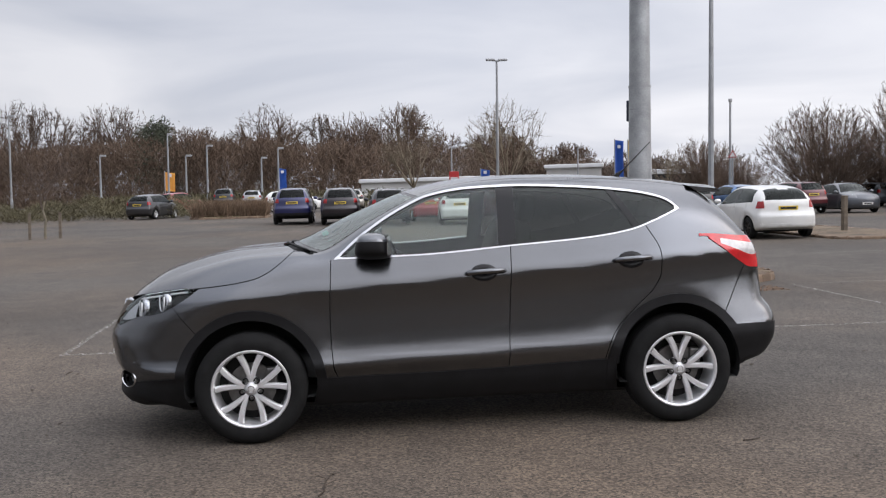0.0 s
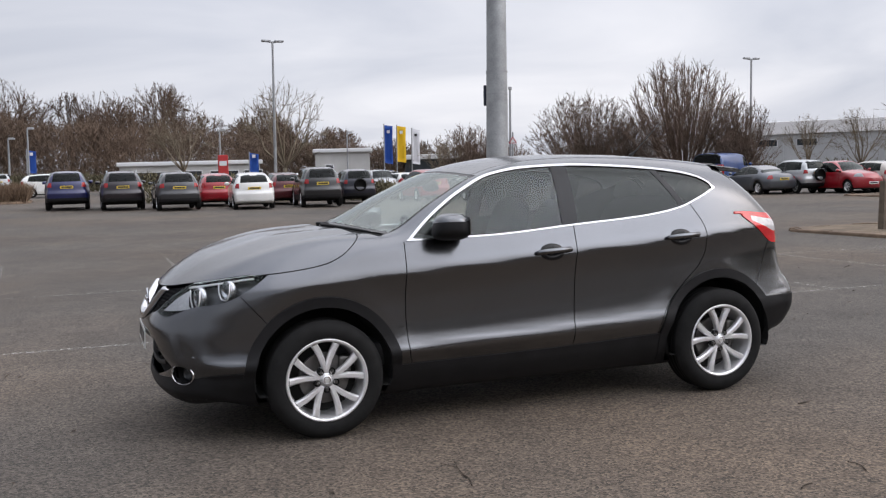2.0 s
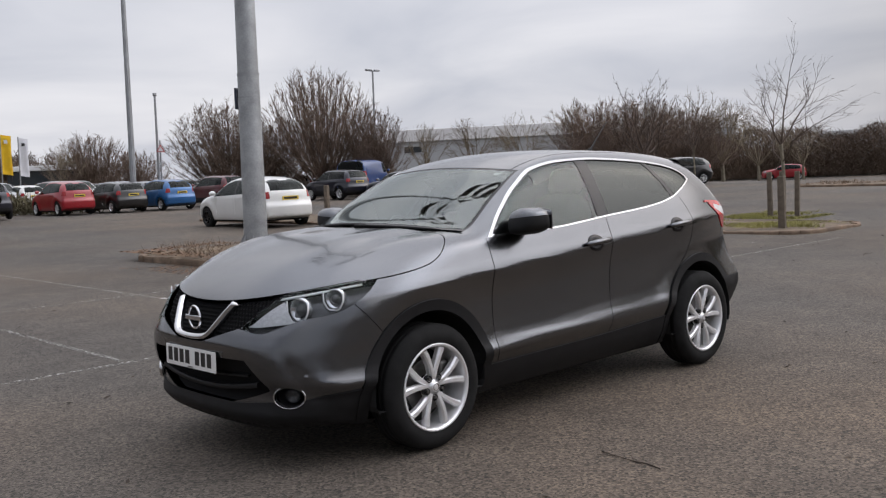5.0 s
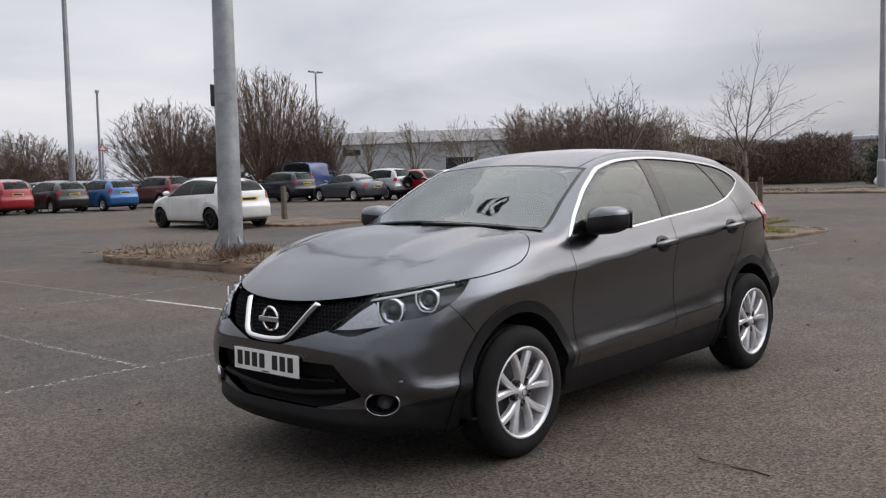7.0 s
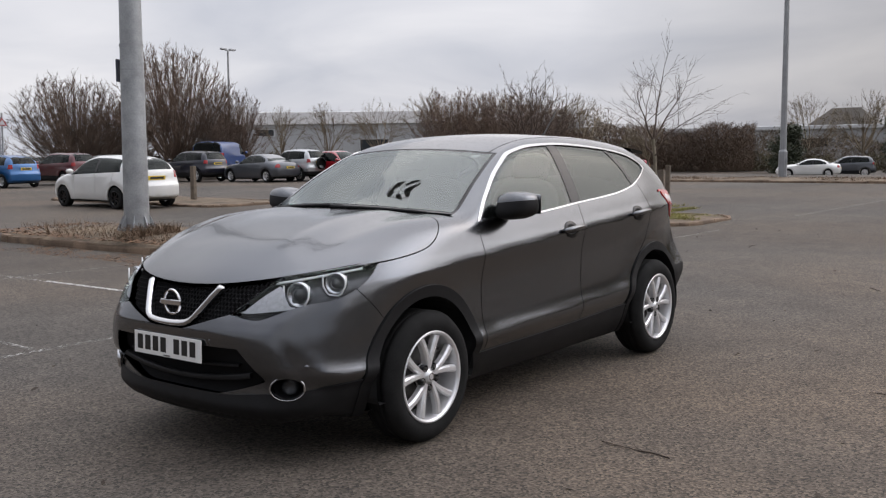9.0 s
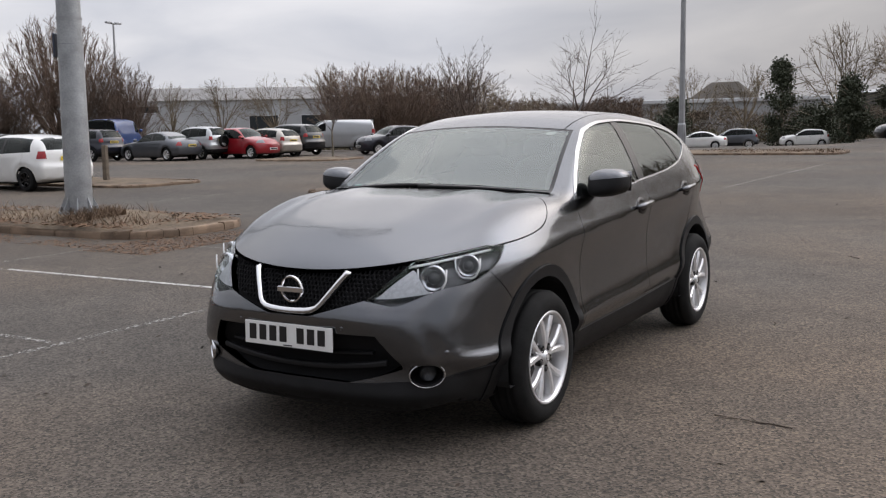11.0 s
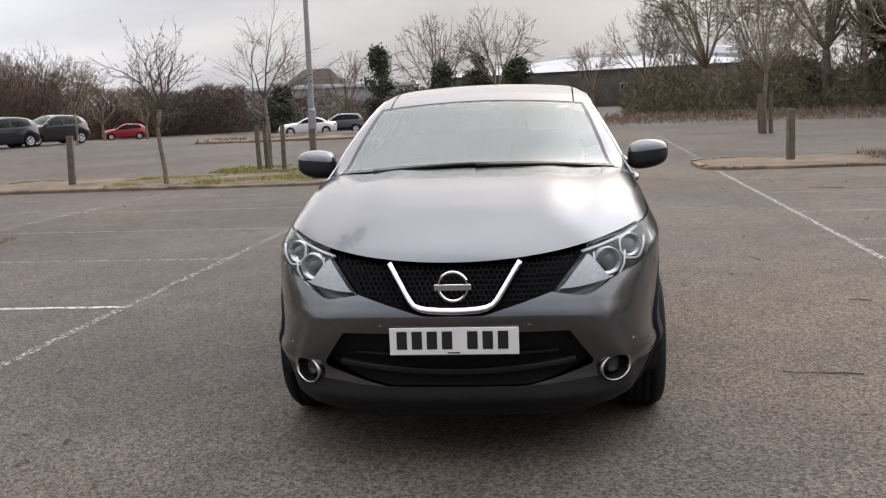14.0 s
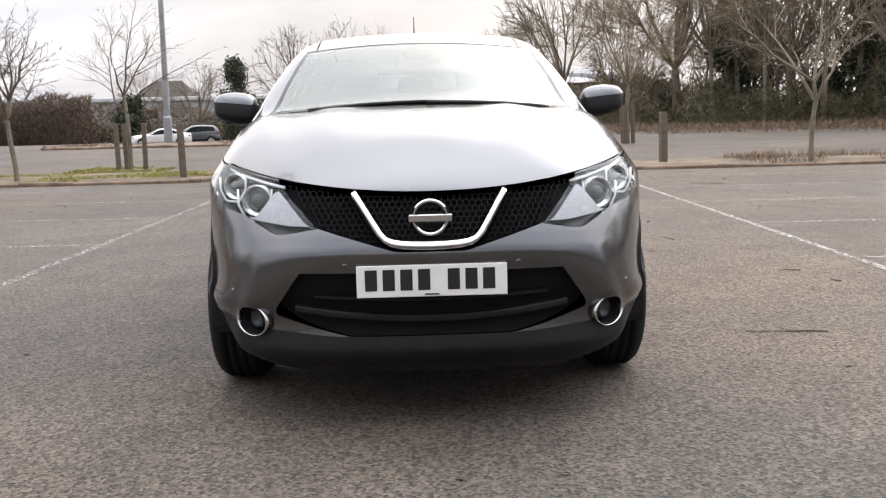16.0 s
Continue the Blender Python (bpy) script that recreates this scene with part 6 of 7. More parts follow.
def sapling(x, y, height, seed, bole, label, thin=0.007, base=0.04, limbs=7, twigs=4, girth=0.024, crown=None):
    t, c = Twig(seed), Twig(seed + 1)
    rng = t.rng
    lean = Vector((rng.uniform(-0.02, 0.02), rng.uniform(-0.02, 0.02), 1))
    pts = [lean * height * bole * i / 4 + Vector((rng.gauss(0, 0.012), rng.gauss(0, 0.012), 0)) * i for i in range(5)]
    pts[0].z = -0.1
    t.limb(pts, [0.055, 0.047, 0.043, 0.040, 0.037], 7)
    s = dict(THIN, thin=thin, twigs=twigs)
    for k in range(limbs):
        a = 2 * math.pi * (k + rng.uniform(-0.25, 0.25)) / limbs
        out = rng.uniform(0.50, 1.0) if k else 0.08
        c.branch(pts[-1 - (k % 2)], Vector((out * math.cos(a), out * math.sin(a), 1)).normalized(), height * (1 - bole) * rng.uniform(0.46, 0.62), girth, 2, s)
    tree = thing("sapling", label, "tree", "young trees of the car park")
    tree.matrix_basis = pose(x, y, rise(x, y) + base, 0, UPRIGHT, 0)
    link("trunk", t.mesh("trunk"), BARK, tree)
    link("crown", c.mesh("crown"), crown or SAPLING_TWIG, tree)


sapling(12.2, 7.1, 2.95, 301, 0.50, "young bare tree with a leaning trunk on a grassy strip", limbs=9, twigs=6)
sapling(16.6, 6.3, 4.1, 311, 0.40, "young bare tree between timber stakes", limbs=5, twigs=2)
sapling(12.7, -7.63, 4.6, 321, 0.33, "young bare tree with pale forking limbs on a kerbed strip", limbs=6, twigs=2, girth=0.036, crown=BARK)
set_tree(slim[1], 26.2, -7.2, 0.0, 40, 0.64, "young bare tree with a rounded crown between timber stakes", SAPLING_TWIG, "sapling", "tree", "young trees of the car park")
sapling(-12.3, 31.5, 3.9, 341, 0.36, "young bare tree between two stakes", 0.014)
sapling(32.5, 26.0, 3.6, 351, 0.45, "young bare tree on a far island", 0.018)
sapling(38.0, 22.0, 4.0, 361, 0.5, "young bare tree on a far island", 0.018)


def ivy_tree(az, far, height, width, label, seed):
    """A tree wrapped in dark ivy: a trunk and a ragged column of leaves."""
    rng = random.Random(seed)
    x, y = place(az, far)
    tree = thing("ivy_clad_tree", label, "tree", "evergreen shapes")
    tree.matrix_basis = pose(x, y, rise(x, y), 0, UPRIGHT, 0)
    t = Twig(seed)
    t.limb([Vector((0, 0, -0.1)), Vector((0.05, 0, height * 0.5)), Vector((0, 0.05, height * 0.92))], [0.22, 0.16, 0.04], 6)
    for k in range(14):
        a, z = rng.uniform(0, 6.28), height * rng.uniform(0.3, 0.85)
        t.limb([Vector((0, 0, z)), Vector((width * 0.7 * math.cos(a), width * 0.7 * math.sin(a), z + 0.6))], [0.05, 0.015], 3)
    link("trunk", t.mesh("trunk"), BARK, tree)
    vs, fs = [], []
    clumps = [(rng.uniform(0.05, 0.95), rng.uniform(0, 6.28), rng.uniform(0.2, 1.0)) for _ in range(34)]
    for h, a, r in clumps:
        w = width * (0.55 + 0.45 * math.sin(3.1 * min(1, h * 1.15))) * 0.5 * (1.25 - 0.75 * h)
        c = Vector((w * r * math.cos(a), w * r * math.sin(a), height * h))
        for _ in range(200):
            d = Vector((rng.gauss(0, 1), rng.gauss(0, 1), rng.gauss(0, 0.8))) * 0.19 * width * 0.5
            n = Vector((rng.gauss(0, 1), rng.gauss(0, 1), rng.gauss(0, 1))).normalized()
            u = n.orthogonal().normalized() * rng.uniform(0.06, 0.13)
            v = n.cross(u.normalized()) * rng.uniform(0.06, 0.13)
            k = len(vs)
            p = c + d
            p.z = max(p.z, 0.05)
            vs += [tuple(p - u), tuple(p + v), tuple(p + u), tuple(p - v)]
            fs.append((k, k + 1, k + 2, k + 3))
    me = bpy.data.meshes.new("foliage")
    me.from_pydata(vs, [], fs)
    link("foliage", me, IVY, tree)


ivy_tree(80.0, 92, 7.6, 3.6, "tall ragged dark evergreen tree in the distance", 401)
ivy_tree(83.6, 86, 5.4, 3.8, "ivy-covered trunk below a bare crown", 402)
ivy_tree(88.0, 86, 5.0, 3.0, "ivy-covered trunk below a bare crown", 403)
ivy_tree(74.2, 96, 4.2, 3.6, "rounded dark evergreen bush by the lane", 404)
ivy_tree(81.9, 92, 3.4, 6.0, "broad dark holly bush by the far lane", 410)
ivy_tree(85.8, 90, 6.2, 3.0, "ivy-covered trunk below a bare crown", 411)
ivy_tree(39.3, 64, 3.6, 2.4, "dark evergreen among bare shrubs", 406)
ivy_tree(107.8, 64, 8.4, 3.4, "tall ivy-covered tree at the wood's edge", 407)
ivy_tree(109.3, 67, 9.2, 4.4, "tall ivy-covered tree in the wood", 412)
ivy_tree(115.4, 61, 9.0, 5.0, "tall ivy-covered tree in the wood", 413)
ivy_tree(103.9, 68, 2.8, 4.2, "dark holly bush at the wood's edge", 414)
ivy_tree(113.0, 60, 3.0, 3.6, "dark holly bush at the wood's edge", 408)
ivy_tree(-10.5, 112, 9.5, 6.0, "dark conifer among far bare woods", 409)


def far_woods(name, label, spots, seed, mat, s, thin, tip=1.0):
    """Bare far trees past counting, as one mesh. spots: (x, y, ground, height)."""
    t = Twig(seed)
    rng = t.rng
    for x, y, z, h in spots:
        foot = Vector((x, y, z - 0.3))
        top = foot + Vector((rng.gauss(0, 0.3), rng.gauss(0, 0.3), h * rng.uniform(0.25, 0.42)))
        t.limb([foot, top], [0.020 * h, 0.014 * h], 4)
        dome(t, foot, top, h, h * rng.uniform(0.6, 0.85), s[0], s[1], s[2], thin, 0.008 * h, rng, tip)
    me = t.mesh(name)
    return tagged(link(name, me, mat), label, "trees", kind="stuff")


FAR = (7, 6, 9)
rng = random.Random(51)
ridge = Curve((-30, 12.5), (-17, 12.2), (-12, 12.6), (-6, 12.8), (0, 12.2), (6, 12.6), (11, 10.2), (15, 8.4), (20, 6.6), (24, 5.4))
spots = []
for k in range(96):
    az, far = rng.uniform(-30, 23), rng.uniform(108, 122)
    x, y = place(az, far)
    spots.append((x, y, 1.0, float(ridge(az)) * rng.uniform(0.52, 0.68) * far / 104))
far_woods("far_woods", "long belt of bare brown woodland on rising ground", spots, 52, WOODS, (11, 8, 14), 0.07, 0.75)
spots = []
for az, tall in ((-20.5, 1.0), (-17.8, 1.05), (-16.2, 1.0), (-14.6, 0.86), (-12.8, 1.03), (-12.0, 0.97), (-9.6, 0.80), (-7.6, 0.76), (-4.4, 0.98), (-3.4, 0.90), (-1.2, 0.90), (0.6, 0.94), (1.6, 0.86), (3.4, 0.98), (4.4, 0.95), (-25, 0.9), (-28, 1.0), (9.4, 0.86)):
    x, y = place(az, 124)
    spots.append((x, y, 1.0, float(ridge(az)) * tall * 1.03))
far_woods("emergent_trees", "taller round-crowned bare trees standing out of the woodland", spots, 57, WOODS, (16, 11, 16), 0.055, 0.62)
spots = []
for k in range(105):
    az, far = rng.uniform(96.5, 125), rng.uniform(60, 92)
    x, y = place(az, far)
    spots.append((x, y, 0.0, rng.uniform(3.2, 5.0) if az < 106.5 else rng.uniform(6.5, 12)))
far_woods("far_woods", "bare woodland behind the yard's east edge", spots, 53, TWIGS, FAR, 0.05)
spots = []
for k in range(170):
    az, far = rng.uniform(126, 332), rng.uniform(46, 66)
    x, y = place(az, far)
    spots.append((x, y, 0.0, rng.uniform(8, 11)))
far_woods("far_woods", "bare woodland closing the yard to the south", spots, 54, WOODS, (6, 5, 8), 0.12)


def thicket(name, label, spots, seed, length, width, mat, loose=0.9):
    """A tangle of twigs as one mesh. spots: (x, y, ground, height)."""
    t = Twig(seed)
    rng = t.rng
    for x, y, z, h in spots:
        p = Vector((x, y, z + rng.uniform(0, 1) ** 1.3 * h * 0.8))
        d = Vector((rng.gauss(0, loose), rng.gauss(0, loose), 1)).normalized()
        t.sliver(p, d, length * rng.uniform(0.5, 1.3), width)
    return tagged(link(name, t.mesh(name), mat), label, "hedge", kind="stuff")


def band(az0, az1, far0, far1, n, low, high, seed, base=None):
    rng = random.Random(seed)
    out = []
    for _ in range(n):
        az, far = rng.uniform(az0, az1), rng.uniform(far0, far1)
        x, y = place(az, far)
        h = low + (high - low) * (0.5 + 0.5 * noise.noise((az * 0.55, far * 0.05, seed)) * 1.6)
        out.append((x, y, rise(x, y) if base is None else base, max(h, 0.4)))
    return out


thicket("undergrowth", "dense brown undergrowth under the far woods", [(x, y, z, h * min(1.0, float(ridge(math.degrees(math.atan2(x + 1.5, y + 6.5)))) / 12.4)) for x, y, z, h in band(-30, 23, 104, 122, 125000, 6.6, 9.3, 61)], 61, 0.85, 0.065, WOODS)
thicket("hedge", "clipped dark hedge behind the parked rows", band(-14, 9, 80, 83, 6000, 1.2, 1.7, 62), 62, 0.5, 0.12, UNDERGROWTH)
thicket("hedge", "low brown hedge behind the parked rows", band(2, 22, 50, 52.5, 5000, 0.8, 1.5, 63), 63, 0.45, 0.07, UNDERGROWTH)
thicket("hedge", "tall tangled bare hedge beyond the far lane", band(57, 96, 104, 114, 46000, 3.2, 5.4, 64, -1.2), 64, 0.7, 0.055, HEDGE_BROWN, 1.4)
thicket("undergrowth", "dark shrubs at the foot of the tall hedge", band(57, 96, 103, 108, 9000, 0.8, 2.6, 65, -1.1), 65, 0.6, 0.10, UNDERGROWTH)
thicket("hedge", "tall brown hedge before the warehouse", band(58, 72, 100, 109, 27000, 4.0, 6.9, 71, -1.0), 71, 0.8, 0.06, WOODS, 1.1)
thicket("undergrowth", "brambles and saplings at the wood's edge", band(94, 124, 54, 70, 48000, 0.7, 4.2, 66, 0.1), 66, 0.55, 0.035, UNDERGROWTH, 1.5)
thicket("undergrowth", "dry brown bank along the wood's edge", band(93, 124, 44, 54, 9000, 0.05, 0.3, 67, 0.0), 67, 0.25, 0.03, DRY)
thicket("undergrowth", "shrubs between the parked rows and the warehouse", band(38, 58, 88, 96, 6000, 0.8, 2.6, 68), 68, 0.7, 0.11, UNDERGROWTH)
thicket("undergrowth", "brown shrubs at the yard's north-west corner", band(-28, -8, 60, 74, 15000, 0.5, 1.9, 69), 69, 0.5, 0.045, UNDERGROWTH, 1.4)
thicket("undergrowth", "brown undergrowth closing the yard to the south", band(126, 332, 42, 50, 16000, 1.5, 4.5, 70, 0.0), 70, 1.3, 0.2, HEDGE_BROWN)


# ---- parked vehicles ----
def car_paint(name, color, metal=0.3):
    return material(name, color, rough=0.32, metal=metal, coat=0.9, vary=0.06, scale=2)


HATCH = Body(
    top=((-2.05, 0.72), (-1.92, 0.84), (-1.70, 0.93), (-1.30, 1.01), (-1.02, 1.05), (-0.94, 1.075), (-0.50, 1.31), (-0.20, 1.43), (0.15, 1.485), (0.60, 1.48), (1.10, 1.44), (1.50, 1.38), (1.75, 1.33)),
    flank=((0.15, 0.72), (0.26, 0.80), (0.45, 0.835), (0.70, 0.845), (0.86, 0.84), (0.95, 0.825), (1.05, 0.79), (1.25, 0.695), (1.42, 0.60), (1.55, 0.52)),
    nose=((0.18, -1.86), (0.30, -1.98), (0.50, -2.01), (0.66, -2.0), (0.85, -1.90)), tail=((0.2, 1.80), (0.34, 1.95), (0.60, 1.98), (0.75, 1.92), (1.0, 1.88), (1.2, 1.76), (1.42, 1.55)),
    wheels=(-1.25, 1.25), hub=0.30, ends=(-1.4, 1.35), mid=0.62, fore=1.25, aft=1.0, floor=0.18)
SUV = Body(
    top=((-2.25, 0.82), (-2.12, 0.96), (-1.85, 1.06), (-1.40, 1.13), (-1.10, 1.16), (-1.02, 1.185), (-0.60, 1.43), (-0.28, 1.60), (0.05, 1.665), (0.60, 1.68), (1.20, 1.655), (1.75, 1.59), (2.0, 1.54)),
    flank=((0.18, 0.76), (0.30, 0.85), (0.50, 0.885), (0.80, 0.90), (0.98, 0.895), (1.08, 0.88), (1.18, 0.84), (1.40, 0.745), (1.60, 0.65), (1.75, 0.56)),
    nose=((0.22, -2.02), (0.36, -2.17), (0.60, -2.21), (0.80, -2.19), (0.98, -2.08)), tail=((0.25, 1.98), (0.40, 2.14), (0.70, 2.17), (0.85, 2.11), (1.1, 2.07), (1.3, 1.98), (1.62, 1.78)),
    wheels=(-1.33, 1.33), hub=0.35, ends=(-1.55, 1.5), mid=0.75, floor=0.24)
SALOON = Body(
    top=((-2.40, 0.66), (-2.25, 0.79), (-1.95, 0.90), (-1.40, 0.98), (-1.05, 1.01), (-0.96, 1.03), (-0.45, 1.28), (-0.10, 1.39), (0.30, 1.43), (0.75, 1.40), (1.20, 1.27), (1.70, 1.09), (2.0, 1.03), (2.35, 1.0)),
    flank=((0.15, 0.75), (0.26, 0.86), (0.45, 0.90), (0.70, 0.91), (0.85, 0.905), (0.94, 0.885), (1.02, 0.84), (1.20, 0.73), (1.36, 0.62), (1.5, 0.52)),
    nose=((0.18, -2.20), (0.30, -2.36), (0.50, -2.39), (0.66, -2.36), (0.82, -2.26)), tail=((0.2, 2.15), (0.34, 2.33), (0.60, 2.36), (0.80, 2.33), (1.0, 2.26), (1.2, 2.1)),
    wheels=(-1.42, 1.42), hub=0.32, ends=(-1.7, 1.65), mid=0.6, fore=1.5, aft=1.25, floor=0.16)
VAN = Body(
    top=((-2.50, 0.90), (-2.36, 1.02), (-2.10, 1.14), (-1.75, 1.24), (-1.62, 1.30), (-1.20, 1.66), (-0.95, 1.84), (-0.60, 1.93), (0.2, 1.96), (1.5, 1.95), (2.3, 1.92), (2.5, 1.90)),
    flank=((0.2, 0.84), (0.32, 0.93), (0.6, 0.955), (1.0, 0.96), (1.15, 0.955), (1.35, 0.935), (1.65, 0.88), (1.85, 0.82), (2.0, 0.72)),
    nose=((0.2, -2.30), (0.34, -2.44), (0.60, -2.47), (0.85, -2.44), (1.05, -2.32)), tail=((0.25, 2.38), (0.4, 2.46), (0.8, 2.47), (1.3, 2.44), (1.9, 2.36)),
    wheels=(-1.55, 1.50), hub=0.33, ends=(-1.6, 1.6), mid=0.9, fore=1.7, aft=1.9, floor=0.22, bow=0.25, pinch=0.1, nose_round=0.3, tail_round=0.06)

# belt, top margin, side glass from and to, tail lamp height, lamp reach
KINDS = {
    "hatchback": (HATCH, 0.965, 0.085, -0.80, 1.45, (0.84, 1.03), 0.30, 0.79, 0.30),
    "suv": (SUV, 1.115, 0.10, -0.85, 1.70, (0.98, 1.16), 0.35, 0.84, 0.36),
    "saloon": (SALOON, 0.955, 0.085, -0.80, 1.35, (0.74, 0.92), 0.32, 0.84, 0.32),
    "van": (VAN, 1.28, 0.17, -1.35, 1.95, (0.80, 1.35), 0.33, 0.89, 0.35),
}
WINDOW_DARK = glass_material("parked_car_glass", (0.08, 0.09, 0.09), 1.28)
FAR_RED = material("dark_red_lamp_lens", (0.30, 0.010, 0.012), rough=0.2, coat=0.4, vary=0.2, scale=12)
CABIN_DARK = material("parked_cabin_dark", (0.03, 0.03, 0.032), rough=0.9)
skins = {}


def parked_skin(kind):
    """The cut and shared-out skin of one kind of parked car, made once."""
    if kind in skins:
        return skins[kind]
    body, belt, margin, x0, x1, tail_z, hub, track, tyre = KINDS[kind]
    skin = Skin(body, 10, 36, 34)
    tail_x = float(body.tail(0.9))
    nose_z = float(body.top(float(body.nose(0.6)) + 0.25))

    def lines(p):
        x, y, z = p[:, 0], np.abs(p[:, 1]), p[:, 2]
        edge = body.top(x - 0.1) - margin
        f = dict(belt=z - belt - 0.035 * x, edge=edge - z, front=x - x0 + 0.9 * (z - belt) * 0, back=x1 - x - 0.35 * (z - belt), mid=x - 0.30, mid2=x - 0.40,
                 width=(body.half(x, z) - 0.09) - y, tail_low=z - tail_z[0], tail_top=tail_z[1] - z, tail_x=x - tail_x + 0.24, tail_y=y - 0.60,
                 head_low=z - nose_z + 0.17, head_top=nose_z - 0.02 - z, head_x=float(body.nose(0.6)) + 0.40 - x, head_y=y - 0.44,
                 low=z - (0.52 if kind == "suv" else 0.42), rear_low=z - belt - 0.10, base=z - body.floor - 0.06)
        for k, xw in enumerate(body.wheels):
            f["arch%d" % k] = np.hypot(x - xw, z - hub) - tyre - 0.055
        for k, xs in enumerate((x0 + 0.12, 0.35, x1 - 0.28)):
            f["shut%d" % k] = x - xs - 0.12 * (z - belt) * (k == 2)
        return f

    for key in ("belt", "edge", "front", "back", "mid", "mid2", "width", "tail_low", "tail_top", "tail_x", "tail_y", "head_low", "head_top", "head_x", "head_y", "low", "rear_low", "arch0", "arch1"):
        skin.cut(lambda p: lines(p)[key])
    skin.cut(lambda p: lines(p)["base"])
    if kind == "hatchback":
        for key in ("shut0", "shut1", "shut2"):
            for gap in (-0.006, 0.006):
                skin.cut(lambda p: lines(p)[key] - gap)

    def rule(c, n):
        f = lines(c)
        x, y, z = c[:, 0], np.abs(c[:, 1]), c[:, 2]
        name = np.full(len(c), "body", dtype=object)
        name[(f["low"] < 0)] = "trim"
        if kind == "hatchback":
            for k in range(3):
                name[(np.abs(f["shut%d" % k]) < 0.006) & (f["belt"] < 0) & (f["low"] > 0) & (np.abs(n[:, 1]) > 0.5)] = "shut_line"
        side = (f["belt"] > 0) & (f["edge"] > 0) & (f["front"] > 0) & (f["back"] > 0) & (np.abs(n[:, 1]) > 0.55)
        name[side] = "side_glass"
        name[side & (f["mid"] > 0) & (f["mid2"] < 0)] = "pillar"
        if kind == "van":
            name[side & (x > -0.55)] = "van_side"
        name[(f["belt"] > 0.0) & (f["width"] > 0) & (n[:, 0] < -0.25) & (n[:, 2] > 0.15) & (x > x0 - 0.45) & (x < 0.1)] = "windscreen"
        name[(f["rear_low"] > 0) & (f["width"] > 0) & (n[:, 0] > 0.30) & (x > 0.5) & (z < float(body.top(x1)) - 0.02)] = "rear_window"
        name[(f["tail_low"] > 0) & (f["tail_top"] > 0) & (f["tail_x"] > 0) & (f["tail_y"] > 0)] = "tail_lamp"
        name[(f["head_low"] > 0) & (f["head_top"] > 0) & (f["head_x"] > 0) & (f["head_y"] > 0)] = "headlamp"
        for k in (0, 1):
            name[(f["arch%d" % k] < 0) & (y > 0.45) & (z < 1.0)] = "hole"
        name[f["base"] < 0] = "floor"
        return name

    skin.share(rule)
    meshes = {}
    for key, panels, side, off, lip in (("body", ["body", "van_side"], 0, 0, 0.03), ("lower_trim", ["trim"], 0, 0.004, 0.03), ("windscreen", ["windscreen"], 0, -0.004, 0), ("rear_window", ["rear_window"], 0, -0.004, 0),
                                        ("floor_pan", ["floor"], 0, 0, 0), ("cabin_lining", ["body", "trim", "pillar", "van_side"], 0, -0.05, 0)):
        meshes[key] = skin.mesh(key, panels, side, off, lip)
    for key, panels, off, lip in (("side_window", ["side_glass"], -0.004, 0), ("pillar", ["pillar"], -0.002, 0.01), ("tail_lamp", ["tail_lamp"], 0.008, 0.03), ("headlamp", ["headlamp"], 0.004, 0.03)):
        for side in (-1, 1):
            meshes[(key, side)] = skin.mesh(key, panels, side, off, lip)
    skins[kind] = meshes
    return meshes


